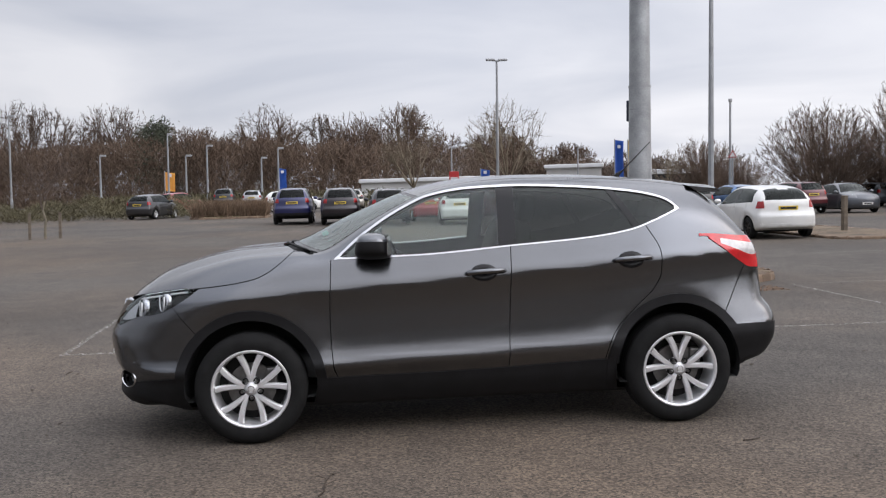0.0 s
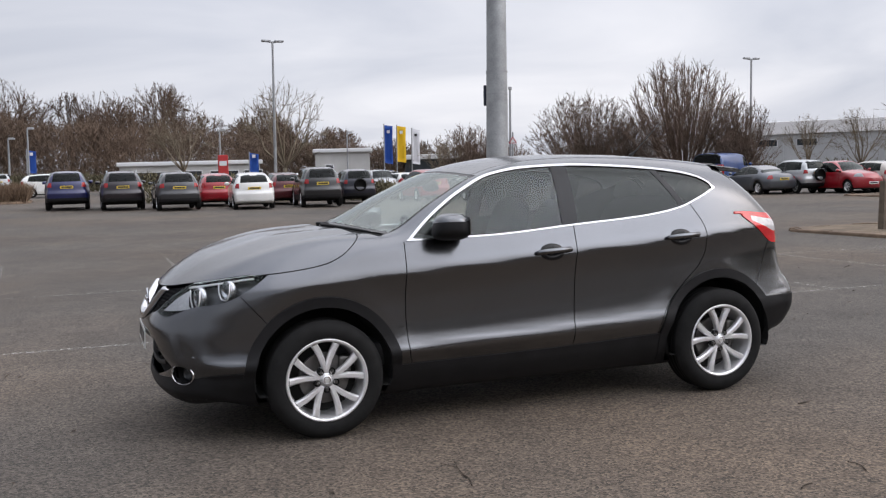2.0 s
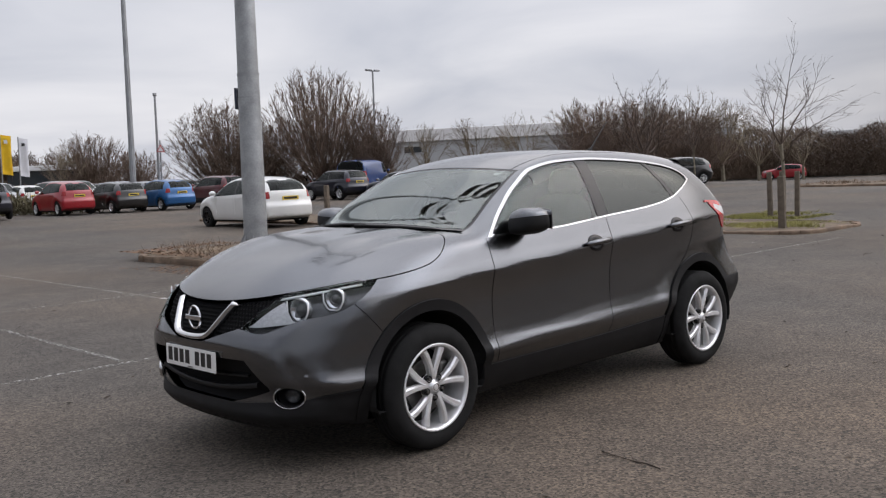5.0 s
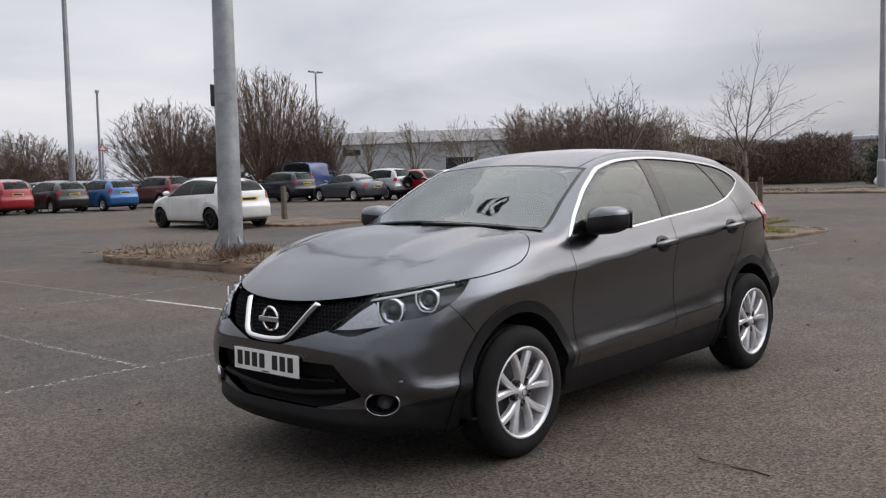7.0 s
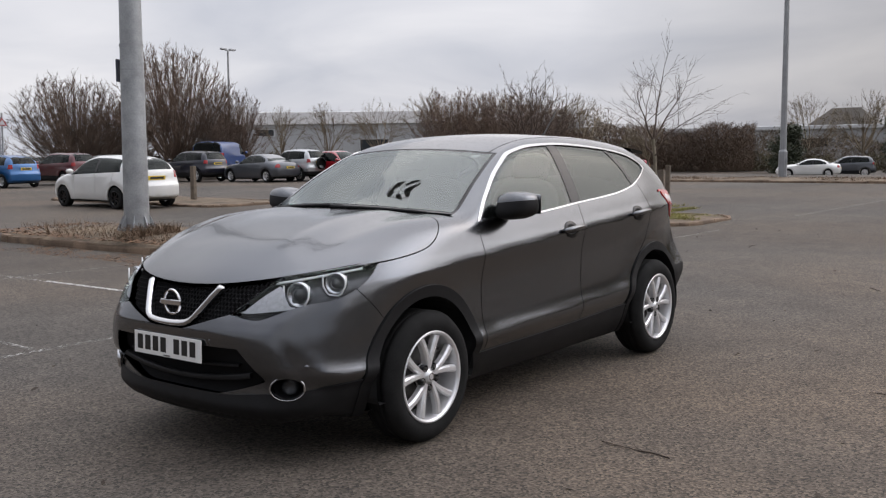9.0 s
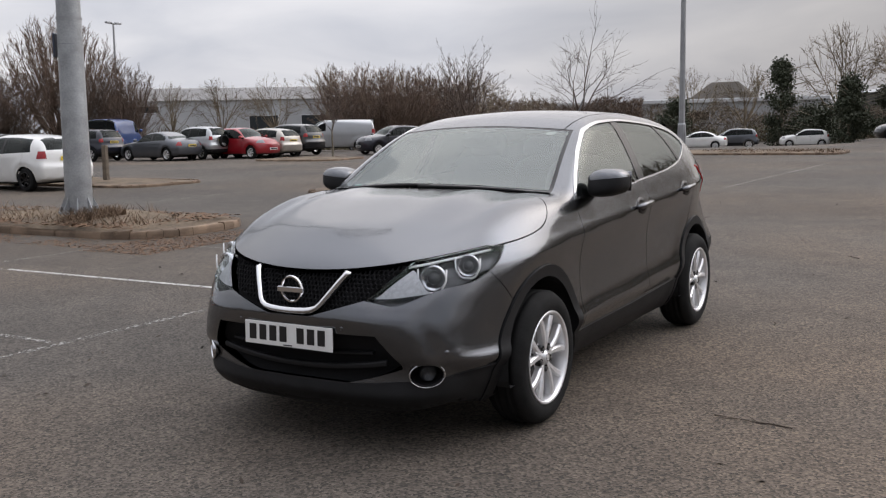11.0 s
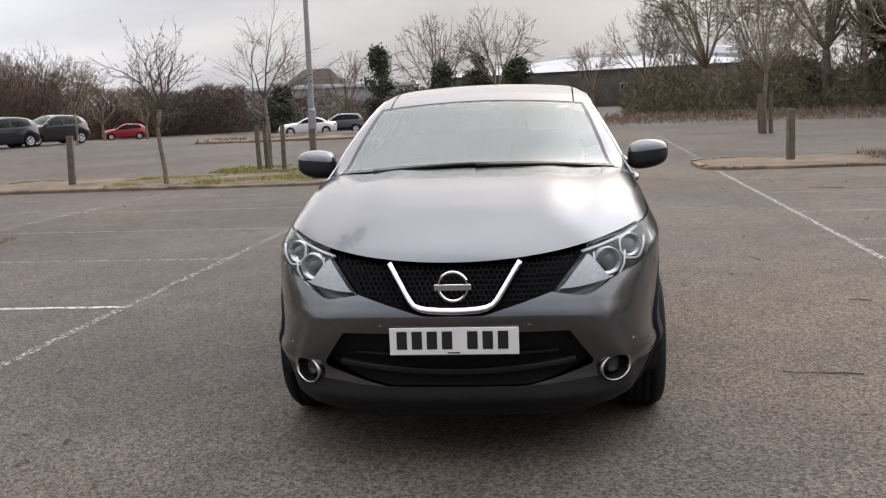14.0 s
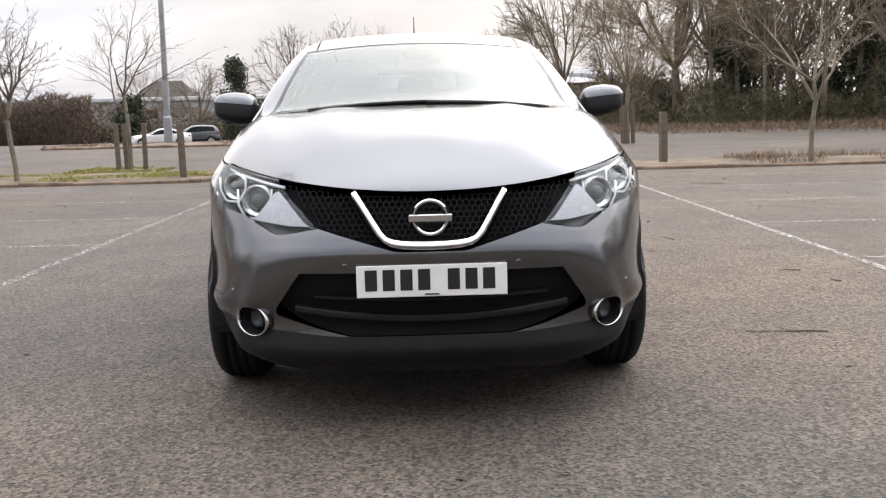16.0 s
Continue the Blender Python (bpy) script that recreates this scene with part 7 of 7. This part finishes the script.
def parked(kind, x, y, heading, paint, label, size=(1.0, 1.0, 1.0), lower=None, plate=PLATE_YELLOW, glass=WINDOW_DARK, rims=ALLOY, group="parked cars", spare=False, bars=False, van_glass=False):
    """A parked car. heading: the way its nose points, in degrees from +y clockwise."""
    body, belt, margin, x0, x1, tail_z, hub, track, tyre = KINDS[kind]
    meshes = parked_skin(kind)
    car = thing("parked_" + {"suv": "suv", "van": "van"}.get(kind, "car"), label, "van" if kind == "van" else "car", group)
    car.matrix_basis = pose(x, y, rise(x, y), 0, 0, -90 - heading) @ Matrix.Diagonal((*size, 1))

    def child(name, key, mat, text=""):
        me = meshes[key].copy()
        me.materials.clear()
        me.materials.append(mat)
        ob = new(name, me)
        ob.parent = car
        if text:
            tagged(ob, text)
        return ob

    child("body", "body", paint)
    child("lower_trim", "lower_trim", lower or (PLASTIC if kind == "suv" else paint))
    for key in ("windscreen", "rear_window"):
        child(key, key, glass)
    child("floor_pan", "floor_pan", DARK)
    if group == "parked cars":
        child("cabin_lining", "cabin_lining", CABIN_DARK)
    for side in (-1, 1):
        child("side_window", ("side_window", side), glass)
        child("door_pillar", ("pillar", side), GLOSS_BLACK)
        child("tail_lamp", ("tail_lamp", side), FAR_RED, "red tail lamp")
        child("headlamp", ("headlamp", side), LAMP_GREY, "grey headlamp")
        for xw in body.wheels:
            w = new("wheel")
            w.parent = car
            w.matrix_local = pose(xw, side * track * 0.94, tyre, 0, 0, 0 if side < 0 else 180)
            ob = new("tyre", far_tyre)
            ob.parent = w
            ob.scale = (tyre / 0.32, 1, tyre / 0.32)
            me = far_rim
            ob = new("rim", me if rims is ALLOY else far_rim_dark)
            ob.parent = w
            ob.scale = (tyre / 0.32, 1, tyre / 0.32)
        bm = bmesh.new()
        bmesh.ops.create_uvsphere(bm, u_segments=10, v_segments=6, radius=1.0)
        for v in bm.verts:
            v.co = (x0 + 0.10 + 0.08 * v.co.x, side * (float(body.half(x0, belt)) + 0.10) + 0.11 * v.co.y, belt + 0.07 + 0.075 * v.co.z)
        part("door_mirror", bm, paint, car, smooth=True)
    for end, mat, zz in ((1, plate, tail_z[0] + 0.0), (-1, PLATE_WHITE, 0.46)):
        xx = float(body.tail(zz)) + 0.010 if end > 0 else float(body.nose(zz)) - 0.012
        bm = bmesh.new()
        box(bm, xx, 0, zz, 0.012, 0.52, 0.111, 0.003)
        p = part("number_plate", bm, mat, car)
        bm = bmesh.new()
        box(bm, xx + end * 0.0075, 0, zz, 0.003, 0.42, 0.06)
        part("plate_mark", bm, PLATE_INK, p, "plain dark bar")
    # seats seen through the glass
    bm = bmesh.new()
    for yy in (-0.36, 0.36):
        for xx in (0.25, 1.0):
            box(bm, xx, yy, belt - 0.05, 0.14, 0.44, 0.62, 0.05)
    part("seats", bm, SEAT, car)
    if spare:
        bm = bmesh.new()
        lathe(bm, [(0.0, 0.20), (0.26, 0.20), (0.31, 0.16), (0.31, 0.03), (0.26, 0.0)], 24, pose(float(body.tail(0.9)) + 0.02, 0, 0.92, 0, 0, 90) @ pose(0, -0.20, 0))
        part("spare_wheel", bm, TYRE, car, "covered spare wheel on the tailgate", True)
    if bars:
        for side in (-1, 1):
            bm = bmesh.new()
            pts = [(xx, side * 0.60, float(body.top(xx)) - 0.03 + zz) for xx, zz in ((-0.15, 0.0), (-0.05, 0.05), (0.6, 0.06), (1.35, 0.06), (1.45, 0.0))]
            tube(bm, pts, 0.018, 6)
            part("roof_rail", bm, SATIN, car)
    return car


bm = bmesh.new()
lathe(bm, [(0.20, -0.085), (0.225, -0.10), (0.28, -0.10), (0.315, -0.075), (0.32, -0.03), (0.32, 0.06), (0.29, 0.095), (0.2, 0.095)], 28)
far_tyre = bpy.data.meshes.new("tyre")
bm.to_mesh(far_tyre)
bm.free()
far_tyre.materials.append(TYRE)


def far_rim_mesh(mat):
    bm = bmesh.new()
    lathe(bm, [(0.205, -0.085), (0.215, -0.095), (0.200, -0.098), (0.185, -0.075), (0.18, 0.0)], 24)
    lathe(bm, [(0.0, -0.08), (0.045, -0.078), (0.05, -0.05)], 12)
    for k in range(7):
        a = 2 * math.pi * k / 7
        c, s = math.cos(a), math.sin(a)
        vs = [bm.verts.new((r * c - o * s, y, r * s + o * c)) for r, o, y in ((0.03, -0.02, -0.075), (0.19, -0.024, -0.088), (0.19, 0.024, -0.088), (0.03, 0.02, -0.075))]
        bm.faces.new(vs)
    me = bpy.data.meshes.new("rim")
    bm.to_mesh(me)
    bm.free()
    me.materials.append(mat)
    return me


far_rim, far_rim_dark = far_rim_mesh(ALLOY), far_rim_mesh(GLOSS_BLACK)
PAINT_WHITE = car_paint("white_paint", (0.72, 0.72, 0.70), 0.0)
PAINT_BLUE = car_paint("deep_blue_paint", (0.010, 0.013, 0.075), 0.3)
PAINT_BROWN = car_paint("dark_plum_paint", (0.014, 0.009, 0.013), 0.3)
PAINT_DKGREY = car_paint("dark_grey_paint", (0.032, 0.032, 0.035), 0.4)
PAINT_RED = car_paint("bright_red_paint", (0.30, 0.008, 0.016), 0.1)
PAINT_BLACK = car_paint("black_paint", (0.006, 0.006, 0.007), 0.1)
PAINT_SKY = car_paint("bright_blue_paint", (0.016, 0.11, 0.30), 0.3)
PAINT_MAROON = car_paint("maroon_paint", (0.085, 0.008, 0.012), 0.3)
PAINT_NAVY = car_paint("navy_paint", (0.007, 0.008, 0.018), 0.3)
PAINT_SILVER = car_paint("silver_paint", (0.42, 0.43, 0.44), 0.7)
PAINT_STEEL = car_paint("steel_grey_paint", (0.085, 0.092, 0.105), 0.5)
PAINT_CHAMP = car_paint("champagne_paint", (0.40, 0.37, 0.33), 0.6)
PAINT_VAN = car_paint("blue_van_paint", (0.02, 0.06, 0.20), 0.1)

N = (1, 1, 1)
for kind, x, y, head, paint, label, opt in (
    ("suv", -3.3, 39.8, 0, PAINT_BLUE, "deep blue compact suv parked with its rear outward", {}),
    ("suv", -1.1, 38.0, 0, PAINT_BROWN, "dark plum compact suv parked with its rear outward", dict(bars=True, size=(0.97, 0.98, 0.98))),
    ("suv", 1.0, 36.2, 0, PAINT_DKGREY, "dark grey crossover parked with its rear outward", dict(size=(0.98, 0.98, 0.94))),
    ("hatchback", 3.0, 39.4, 0, PAINT_RED, "red hatchback parked behind a white one", {}),
    ("hatchback", 4.0, 35.2, 4, PAINT_WHITE, "white small hatchback parked with its rear outward", dict(size=(0.97, 1.0, 1.02))),
    ("hatchback", 6.2, 39.8, 0, PAINT_MAROON, "maroon hatchback parked between taller cars", {}),
    ("suv", 7.0, 35.9, 5, PAINT_BLACK, "black boxy off-road car with roof rails", dict(bars=True, size=(1.0, 0.98, 1.02), lower=PLASTIC)),
    ("suv", 9.4, 38.6, 5, PAINT_NAVY, "dark small off-road car with a spare wheel behind", dict(spare=True, size=(0.86, 0.92, 0.96), lower=PLASTIC)),
    ("hatchback", 13.4, 40.0, -2, PAINT_RED, "bright red small hatchback parked with its rear outward", dict(size=(0.92, 0.98, 1.06))),
    ("hatchback", 15.9, 40.0, -2, PAINT_BLACK, "black hatchback parked with its rear outward", {}),
    ("hatchback", 18.2, 39.6, -2, PAINT_SKY, "bright blue hatchback parked with its rear outward", dict(size=(0.98, 1.0, 1.02))),
    ("suv", 21.7, 40.4, -2, PAINT_MAROON, "maroon crossover parked with its rear outward", dict(size=(0.96, 0.98, 0.96))),
    ("hatchback", 24.0, 39.5, 180, PAINT_STEEL, "steel blue saloon parked nose outward", {}),
    ("hatchback", 11.05, 20.2, 2, PAINT_WHITE, "white five-door hatchback with black wheels by the kerb", dict(size=(1.06, 1.03, 0.98), rims=GLOSS_BLACK)),
    ("suv", 28.0, 38.3, 0, PAINT_NAVY, "navy crossover parked with its rear outward", dict(size=(0.98, 1.0, 0.98))),
    ("saloon", 28.9, 34.0, 2, PAINT_STEEL, "steel grey four-door coupe parked with its rear outward", dict(size=(0.98, 0.97, 1.0))),
    ("van", 32.4, 41.2, 60, PAINT_VAN, "dark blue panel van with roof bars", dict(size=(1.0, 1.0, 1.12))),
    ("suv", 30.6, 33.2, 2, PAINT_SILVER, "silver off-road car with a black spare wheel cover", dict(spare=True, size=(0.88, 0.93, 0.98), lower=PLASTIC)),
    ("hatchback", 31.7, 31.0, 182, PAINT_RED, "red crossover parked nose outward", dict(size=(1.0, 1.02, 1.04))),
    ("hatchback", 33.4, 31.0, 2, PAINT_CHAMP, "champagne hatchback parked with its rear outward", {}),
    ("suv", 35.4, 31.2, 4, PAINT_BLACK, "black suv parked with its rear outward", {}),
    ("van", 42.6, 33.4, -36, PAINT_SILVER, "silver passenger van parked beyond the hatchbacks", dict(size=(1.0, 0.97, 0.98))),
    ("hatchback", 56.6, 40.5, 8, PAINT_SKY, "blue hatchback parked far off", {}),
    ("hatchback", 60.0, 43.0, 8, PAINT_SILVER, "silver hatchback parked far off", {}),
    ("hatchback", 37.2, 25.6, -62, PAINT_NAVY, "dark navy hatchback with silver wheels by the lane", {}),
    ("hatchback", 40.3, 24.6, -62, PAINT_BLACK, "black hatchback parked beside a navy one", {}),
    ("hatchback", 81.5, 39.4, -30, PAINT_RED, "red hatchback parked on the far lane", dict(size=(1.02, 1, 1))),
    ("saloon", 71.3, 19.2, -14, PAINT_WHITE, "white saloon parked on the far lane", {}),
    ("suv", 76.3, 17.7, -14, PAINT_STEEL, "grey estate parked on the far lane", {}),
    ("hatchback", 79.0, 12.4, -14, PAINT_WHITE, "white hatchback parked on the far lane", {}),
    ("saloon", 56.0, 2.2, -4, PAINT_BLACK, "dark estate car parked by the far kerb", dict(size=(0.92, 1.0, 1.04))),
    ("hatchback", -12.5, 53.0, 16, PAINT_DKGREY, "dark grey hatchback parked alone with its rear outward", {}),
    ("hatchback", -13.2, 66.5, 30, PAINT_RED, "red hatchback parked far off", {}),
    ("suv", -10.8, 74.5, 0, PAINT_BLACK, "black off-road car parked far off", {}),
    ("hatchback", -8.6, 75.0, 0, PAINT_SILVER, "pale silver saloon parked far off", {}),
    ("hatchback", -4.5, 60.0, 90, PAINT_WHITE, "white hatchback parked far off", {}),
    ("hatchback", -0.5, 62.0, 0, PAINT_CHAMP, "pale hatchback parked behind a hedge", {}),
    ("hatchback", 3.5, 61.0, 0, PAINT_SILVER, "silver hatchback parked behind a hedge", {}),
):
    parked(kind, x, y, head, paint, label, **opt)
back_rng = random.Random(77)
for k in range(26):
    t = k / 25
    x, y = 11.5 + 26 * t + back_rng.uniform(-0.4, 0.4), 55.5 - 6.5 * t + back_rng.uniform(-0.5, 0.5) + (8 if k % 3 == 0 else 0)
    paint, word = back_rng.choice(((PAINT_SILVER, "silver"), (PAINT_WHITE, "white"), (PAINT_BLACK, "black"), (PAINT_DKGREY, "grey"), (PAINT_NAVY, "navy"), (PAINT_MAROON, "maroon"), (PAINT_STEEL, "steel grey")))
    kind = back_rng.choice(("hatchback", "hatchback", "suv"))
    parked(kind, x, y, back_rng.choice((0, 180)), paint, word + " " + ("suv" if kind == "suv" else "hatchback") + " in the crowded back row", group="cars of the back row")


# ---- buildings, flags, signs ----
CLADDING = material("grey_profiled_cladding", (0.40, 0.41, 0.42), rough=0.6, vary=0.12, scale=0.25, fine=0.06, fine_scale=4)
CLAD_PALE = material("white_roof_sheeting", (0.60, 0.61, 0.62), rough=0.5, vary=0.08, scale=0.2)
ROOF_WHITE = material("white_roof_edge", (0.80, 0.79, 0.79), rough=0.5, vary=0.06, scale=0.2)
CLAD_WHITE = material("white_render", (0.46, 0.46, 0.45), rough=0.7, vary=0.15, scale=0.5)
ROOF_DARK = material("dark_brown_roof", (0.075, 0.065, 0.055), rough=0.9, vary=0.3, scale=0.6)
PANE = material("far_window_pane", (0.03, 0.035, 0.04), rough=0.1)
BRICKISH = material("dull_green_grey_wall", (0.115, 0.112, 0.10), rough=0.9, vary=0.25, scale=0.8)


def shed(name, label, a, b, depth, height, parapet, wall_mat, roof_mat, windows=(), base=-1.5, ridge=0.0):
    """A long shed from a to b (plan corners of its front), with wall, roof band, ridge and windows."""
    a, b = Vector((*a, 0)), Vector((*b, 0))
    way = (b - a).normalized()
    back = Vector((-way.y, way.x, 0))
    if back.dot(a) < 0:
        back = -back
    long = (b - a).length
    ob = thing(name, label, "building", "", "")
    m = Matrix((way, back, Vector((0, 0, 1)))).transposed().to_4x4()
    m.translation = a
    ob.matrix_basis = m
    bm = bmesh.new()
    box(bm, long / 2, depth / 2, (height + base) / 2, long, depth, height - base)
    part("wall", bm, wall_mat, ob)
    bm = bmesh.new()
    if ridge:
        vs = [bm.verts.new(v) for v in ((-0.4, -0.4, height), (long + 0.4, -0.4, height), (long + 0.4, depth + 0.4, height), (-0.4, depth + 0.4, height), (long * 0.34, depth / 2, height + ridge), (long * 0.66, depth / 2, height + ridge))]
        for f in ((0, 1, 5, 4), (2, 3, 4, 5), (0, 4, 3), (1, 2, 5), (3, 2, 1, 0)):
            bm.faces.new([vs[i] for i in f])
    else:
        box(bm, long / 2, depth / 2 - 0.1, height + parapet / 2, long + 0.5, depth + 0.5, parapet, 0.08)
    part("roof", bm, roof_mat, ob)
    n = int(long / 1.5)
    if long > 20 and not ridge:
        for k in range(1, int(long / 6)):
            bm = bmesh.new()
            box(bm, k * 6.0, -0.02, (height + base) / 2, 0.12, 0.06, height - base - 0.1)
            part("cladding_rib", bm, wall_mat, ob)
    for x, z, w, h in windows:
        win = new("window")
        win.parent = ob
        bm = bmesh.new()
        box(bm, x, -0.03, z, w, 0.10, h, 0.02)
        part("window_frame", bm, CLAD_PALE, win)
        bm = bmesh.new()
        box(bm, x, -0.085, z, w - 0.16, 0.02, h - 0.16)
        part("pane", bm, PANE, win)
    return ob


p0, p1 = place(38.2, 138), place(61.5, 138)
shed("warehouse", "long grey-clad warehouse with a white roof edge", p0, p1, 30, 5.3, 1.7, CLADDING, ROOF_WHITE,
     ((4, 4.2, 2.6, 1.0), (9, 4.2, 2.6, 1.0), (24, 1.6, 4.0, 3.2), (31, 1.6, 4.0, 3.2), (40, 3.8, 3.0, 1.2)), -2.0)
p0, p1 = place(66, 132), place(82, 126)
shed("low_shed", "low pale shed behind a tall hedge", p0, p1, 14, 3.4, 0.5, CLADDING, CLAD_PALE, ((10, 1.8, 3, 1.2), (20, 1.8, 3, 1.2)), -2.5)
p0, p1 = place(73.6, 142), place(78.4, 140)
shed("gabled_building", "building with a broad dark brown pitched roof", p0, p1, 12, 2.4, 0, CLAD_WHITE, ROOF_DARK, ((3, 1.0, 2.0, 1.3), (7, 1.0, 2.0, 1.3)), -2.5, 4.2)
p0, p1 = place(83.0, 118), place(101, 100)
shed("low_shed", "long dull grey-green shed behind bare trees", p0, p1, 20, 3.9, 0.4, BRICKISH, CLADDING, ((8, 1.8, 2.5, 1.2), (16, 1.8, 2.5, 1.2), (26, 1.8, 2.5, 1.2)), -2.5, 1.8)
p0, p1 = place(90.5, 120), place(99, 110)
shed("pale_shed", "pale grey shed with a shallow roof behind trees", p0, p1, 16, 5.2, 0.8, CLADDING, CLAD_PALE, (), -2.0)
p0, p1 = place(1.2, 98), place(9.2, 98)
shed("car_showroom", "low white showroom with a dark sign band", p0, p1, 14, 2.9, 0.4, CLAD_WHITE, CLAD_PALE, ((2.6, 1.5, 3.4, 1.7), (6.4, 2.1, 2.6, 0.6), (9.8, 1.5, 2.8, 1.7), (12.6, 1.5, 1.8, 1.7)), 0.0)
p0, p1 = place(12.6, 98), place(16.0, 98)
shed("white_building", "plain white flat-roofed building behind parked cars", p0, p1, 10, 3.8, 0.4, CLAD_WHITE, CLAD_PALE, ((1.4, 2.2, 0.9, 0.9),), 0.0)
p0, p1 = place(18.2, 104), place(21.8, 104)
shed("dark_showroom", "dark glazed showroom with a pale roof band", p0, p1, 10, 3.0, 0.5, PANE, CLAD_PALE, (), 0.0)
p0, p1 = place(22.0, 120), place(24.0, 120)
shed("white_building", "small white building with a grey hipped roof", p0, p1, 8, 3.0, 0, CLAD_WHITE, CLADDING, (), 0.0, 1.8)
p0, p1 = place(-31, 124), place(-22.0, 122)
shed("white_building", "white flat-roofed building among bare trees", p0, p1, 10, 8.6, 0.6, CLAD_WHITE, CLAD_PALE, (), 0.0)

FLAG = {k: material(k + "_flag_cloth", c, rough=0.8, vary=0.12, scale=1.2) for k, c in (("blue", (0.02, 0.09, 0.36)), ("yellow", (0.75, 0.52, 0.03)), ("white", (0.72, 0.72, 0.74)), ("orange", (0.70, 0.36, 0.08)), ("red", (0.40, 0.03, 0.03)))}


def banner(az, far, height, drop, width, color):
    """A tall feather banner on its pole."""
    x, y = place(az, far)
    ob = thing("flag_banner", "tall " + color + " cloth banner on a slim pole", "flag", "banners")
    ob.matrix_basis = pose(x, y, rise(x, y), 0, UPRIGHT, -az + 8)
    bm = bmesh.new()
    tube(bm, [(0, 0, 0), (0, 0, height + 0.1)], 0.05, 6)
    part("pole", bm, GALV_DARK, ob)
    bm = bmesh.new()
    rows = []
    for i in range(9):
        z = height - drop * i / 8
        rows.append([bm.verts.new((0.05 + width * j / 4, 0.10 * math.sin(1.3 * j + 0.8 * i) * j / 4 + t, z - 0.03 * j)) for t in (0.0,) for j in range(5)])
    for p, q in zip(rows, rows[1:]):
        for j in range(4):
            bm.faces.new((p[j], p[j + 1], q[j + 1], q[j]))
    bmesh.ops.solidify(bm, geom=bm.faces[:], thickness=0.01)
    cloth = part("cloth", bm, FLAG[color], ob, smooth=True)
    bm = bmesh.new()
    box(bm, width / 2, -0.16, height - drop * 0.18, width * 0.36, 0.02, width * 0.36, 0.02)
    part("emblem", bm, CLAD_PALE if color != "white" else PLATE_INK, cloth, "plain pale patch")


for az, far, h, drop, w, color in ((16.9, 90, 6.0, 3.5, 0.75, "blue"), (17.7, 90, 5.9, 3.3, 0.80, "yellow"), (18.65, 90, 5.6, 3.2, 0.7, "white"), (-10.0, 92, 3.3, 1.7, 0.85, "orange"), (-3.6, 90, 3.4, 1.9, 0.7, "blue"), (8.5, 90, 3.4, 1.7, 0.8, "blue")):
    banner(az, far, h, drop, w, color)
x, y = place(6.9, 84)
totem = thing("sign_totem", "tall red sign board on the ground by the showroom", "sign")
totem.matrix_basis = pose(x, y, rise(x, y), 0, 0, -7)
bm = bmesh.new()
box(bm, 0, 0, 1.5, 0.85, 0.25, 3.0, 0.06)
part("board", bm, FLAG["red"], totem)
bm = bmesh.new()
box(bm, 0, -0.13, 2.3, 0.6, 0.02, 0.4, 0.0)
part("sign_mark", bm, CLAD_PALE, totem, "plain pale bar")
x, y = 17.95, 39.12
sign = thing("warning_sign", "red and white triangular road sign on a grey post", "road sign")
sign.matrix_basis = pose(x, y, rise(x, y), 0, UPRIGHT, -24)
bm = bmesh.new()
tube(bm, [(0, 0, 0), (0, 0, 3.4)], 0.04, 8)
part("post", bm, GALV_DARK, sign)
for k, (r, mat, off) in enumerate(((0.24, FLAG["red"], 0.10), (0.165, CLAD_PALE, 0.114))):
    bm = bmesh.new()
    bmesh.ops.create_cone(bm, cap_ends=True, segments=3, radius1=r, radius2=r, depth=0.012, matrix=pose(0, -off, 2.95, 90, 0, 0) @ pose(0, 0, 0, 0, 0, 0))
    part("sign_plate", bm, mat, sign)
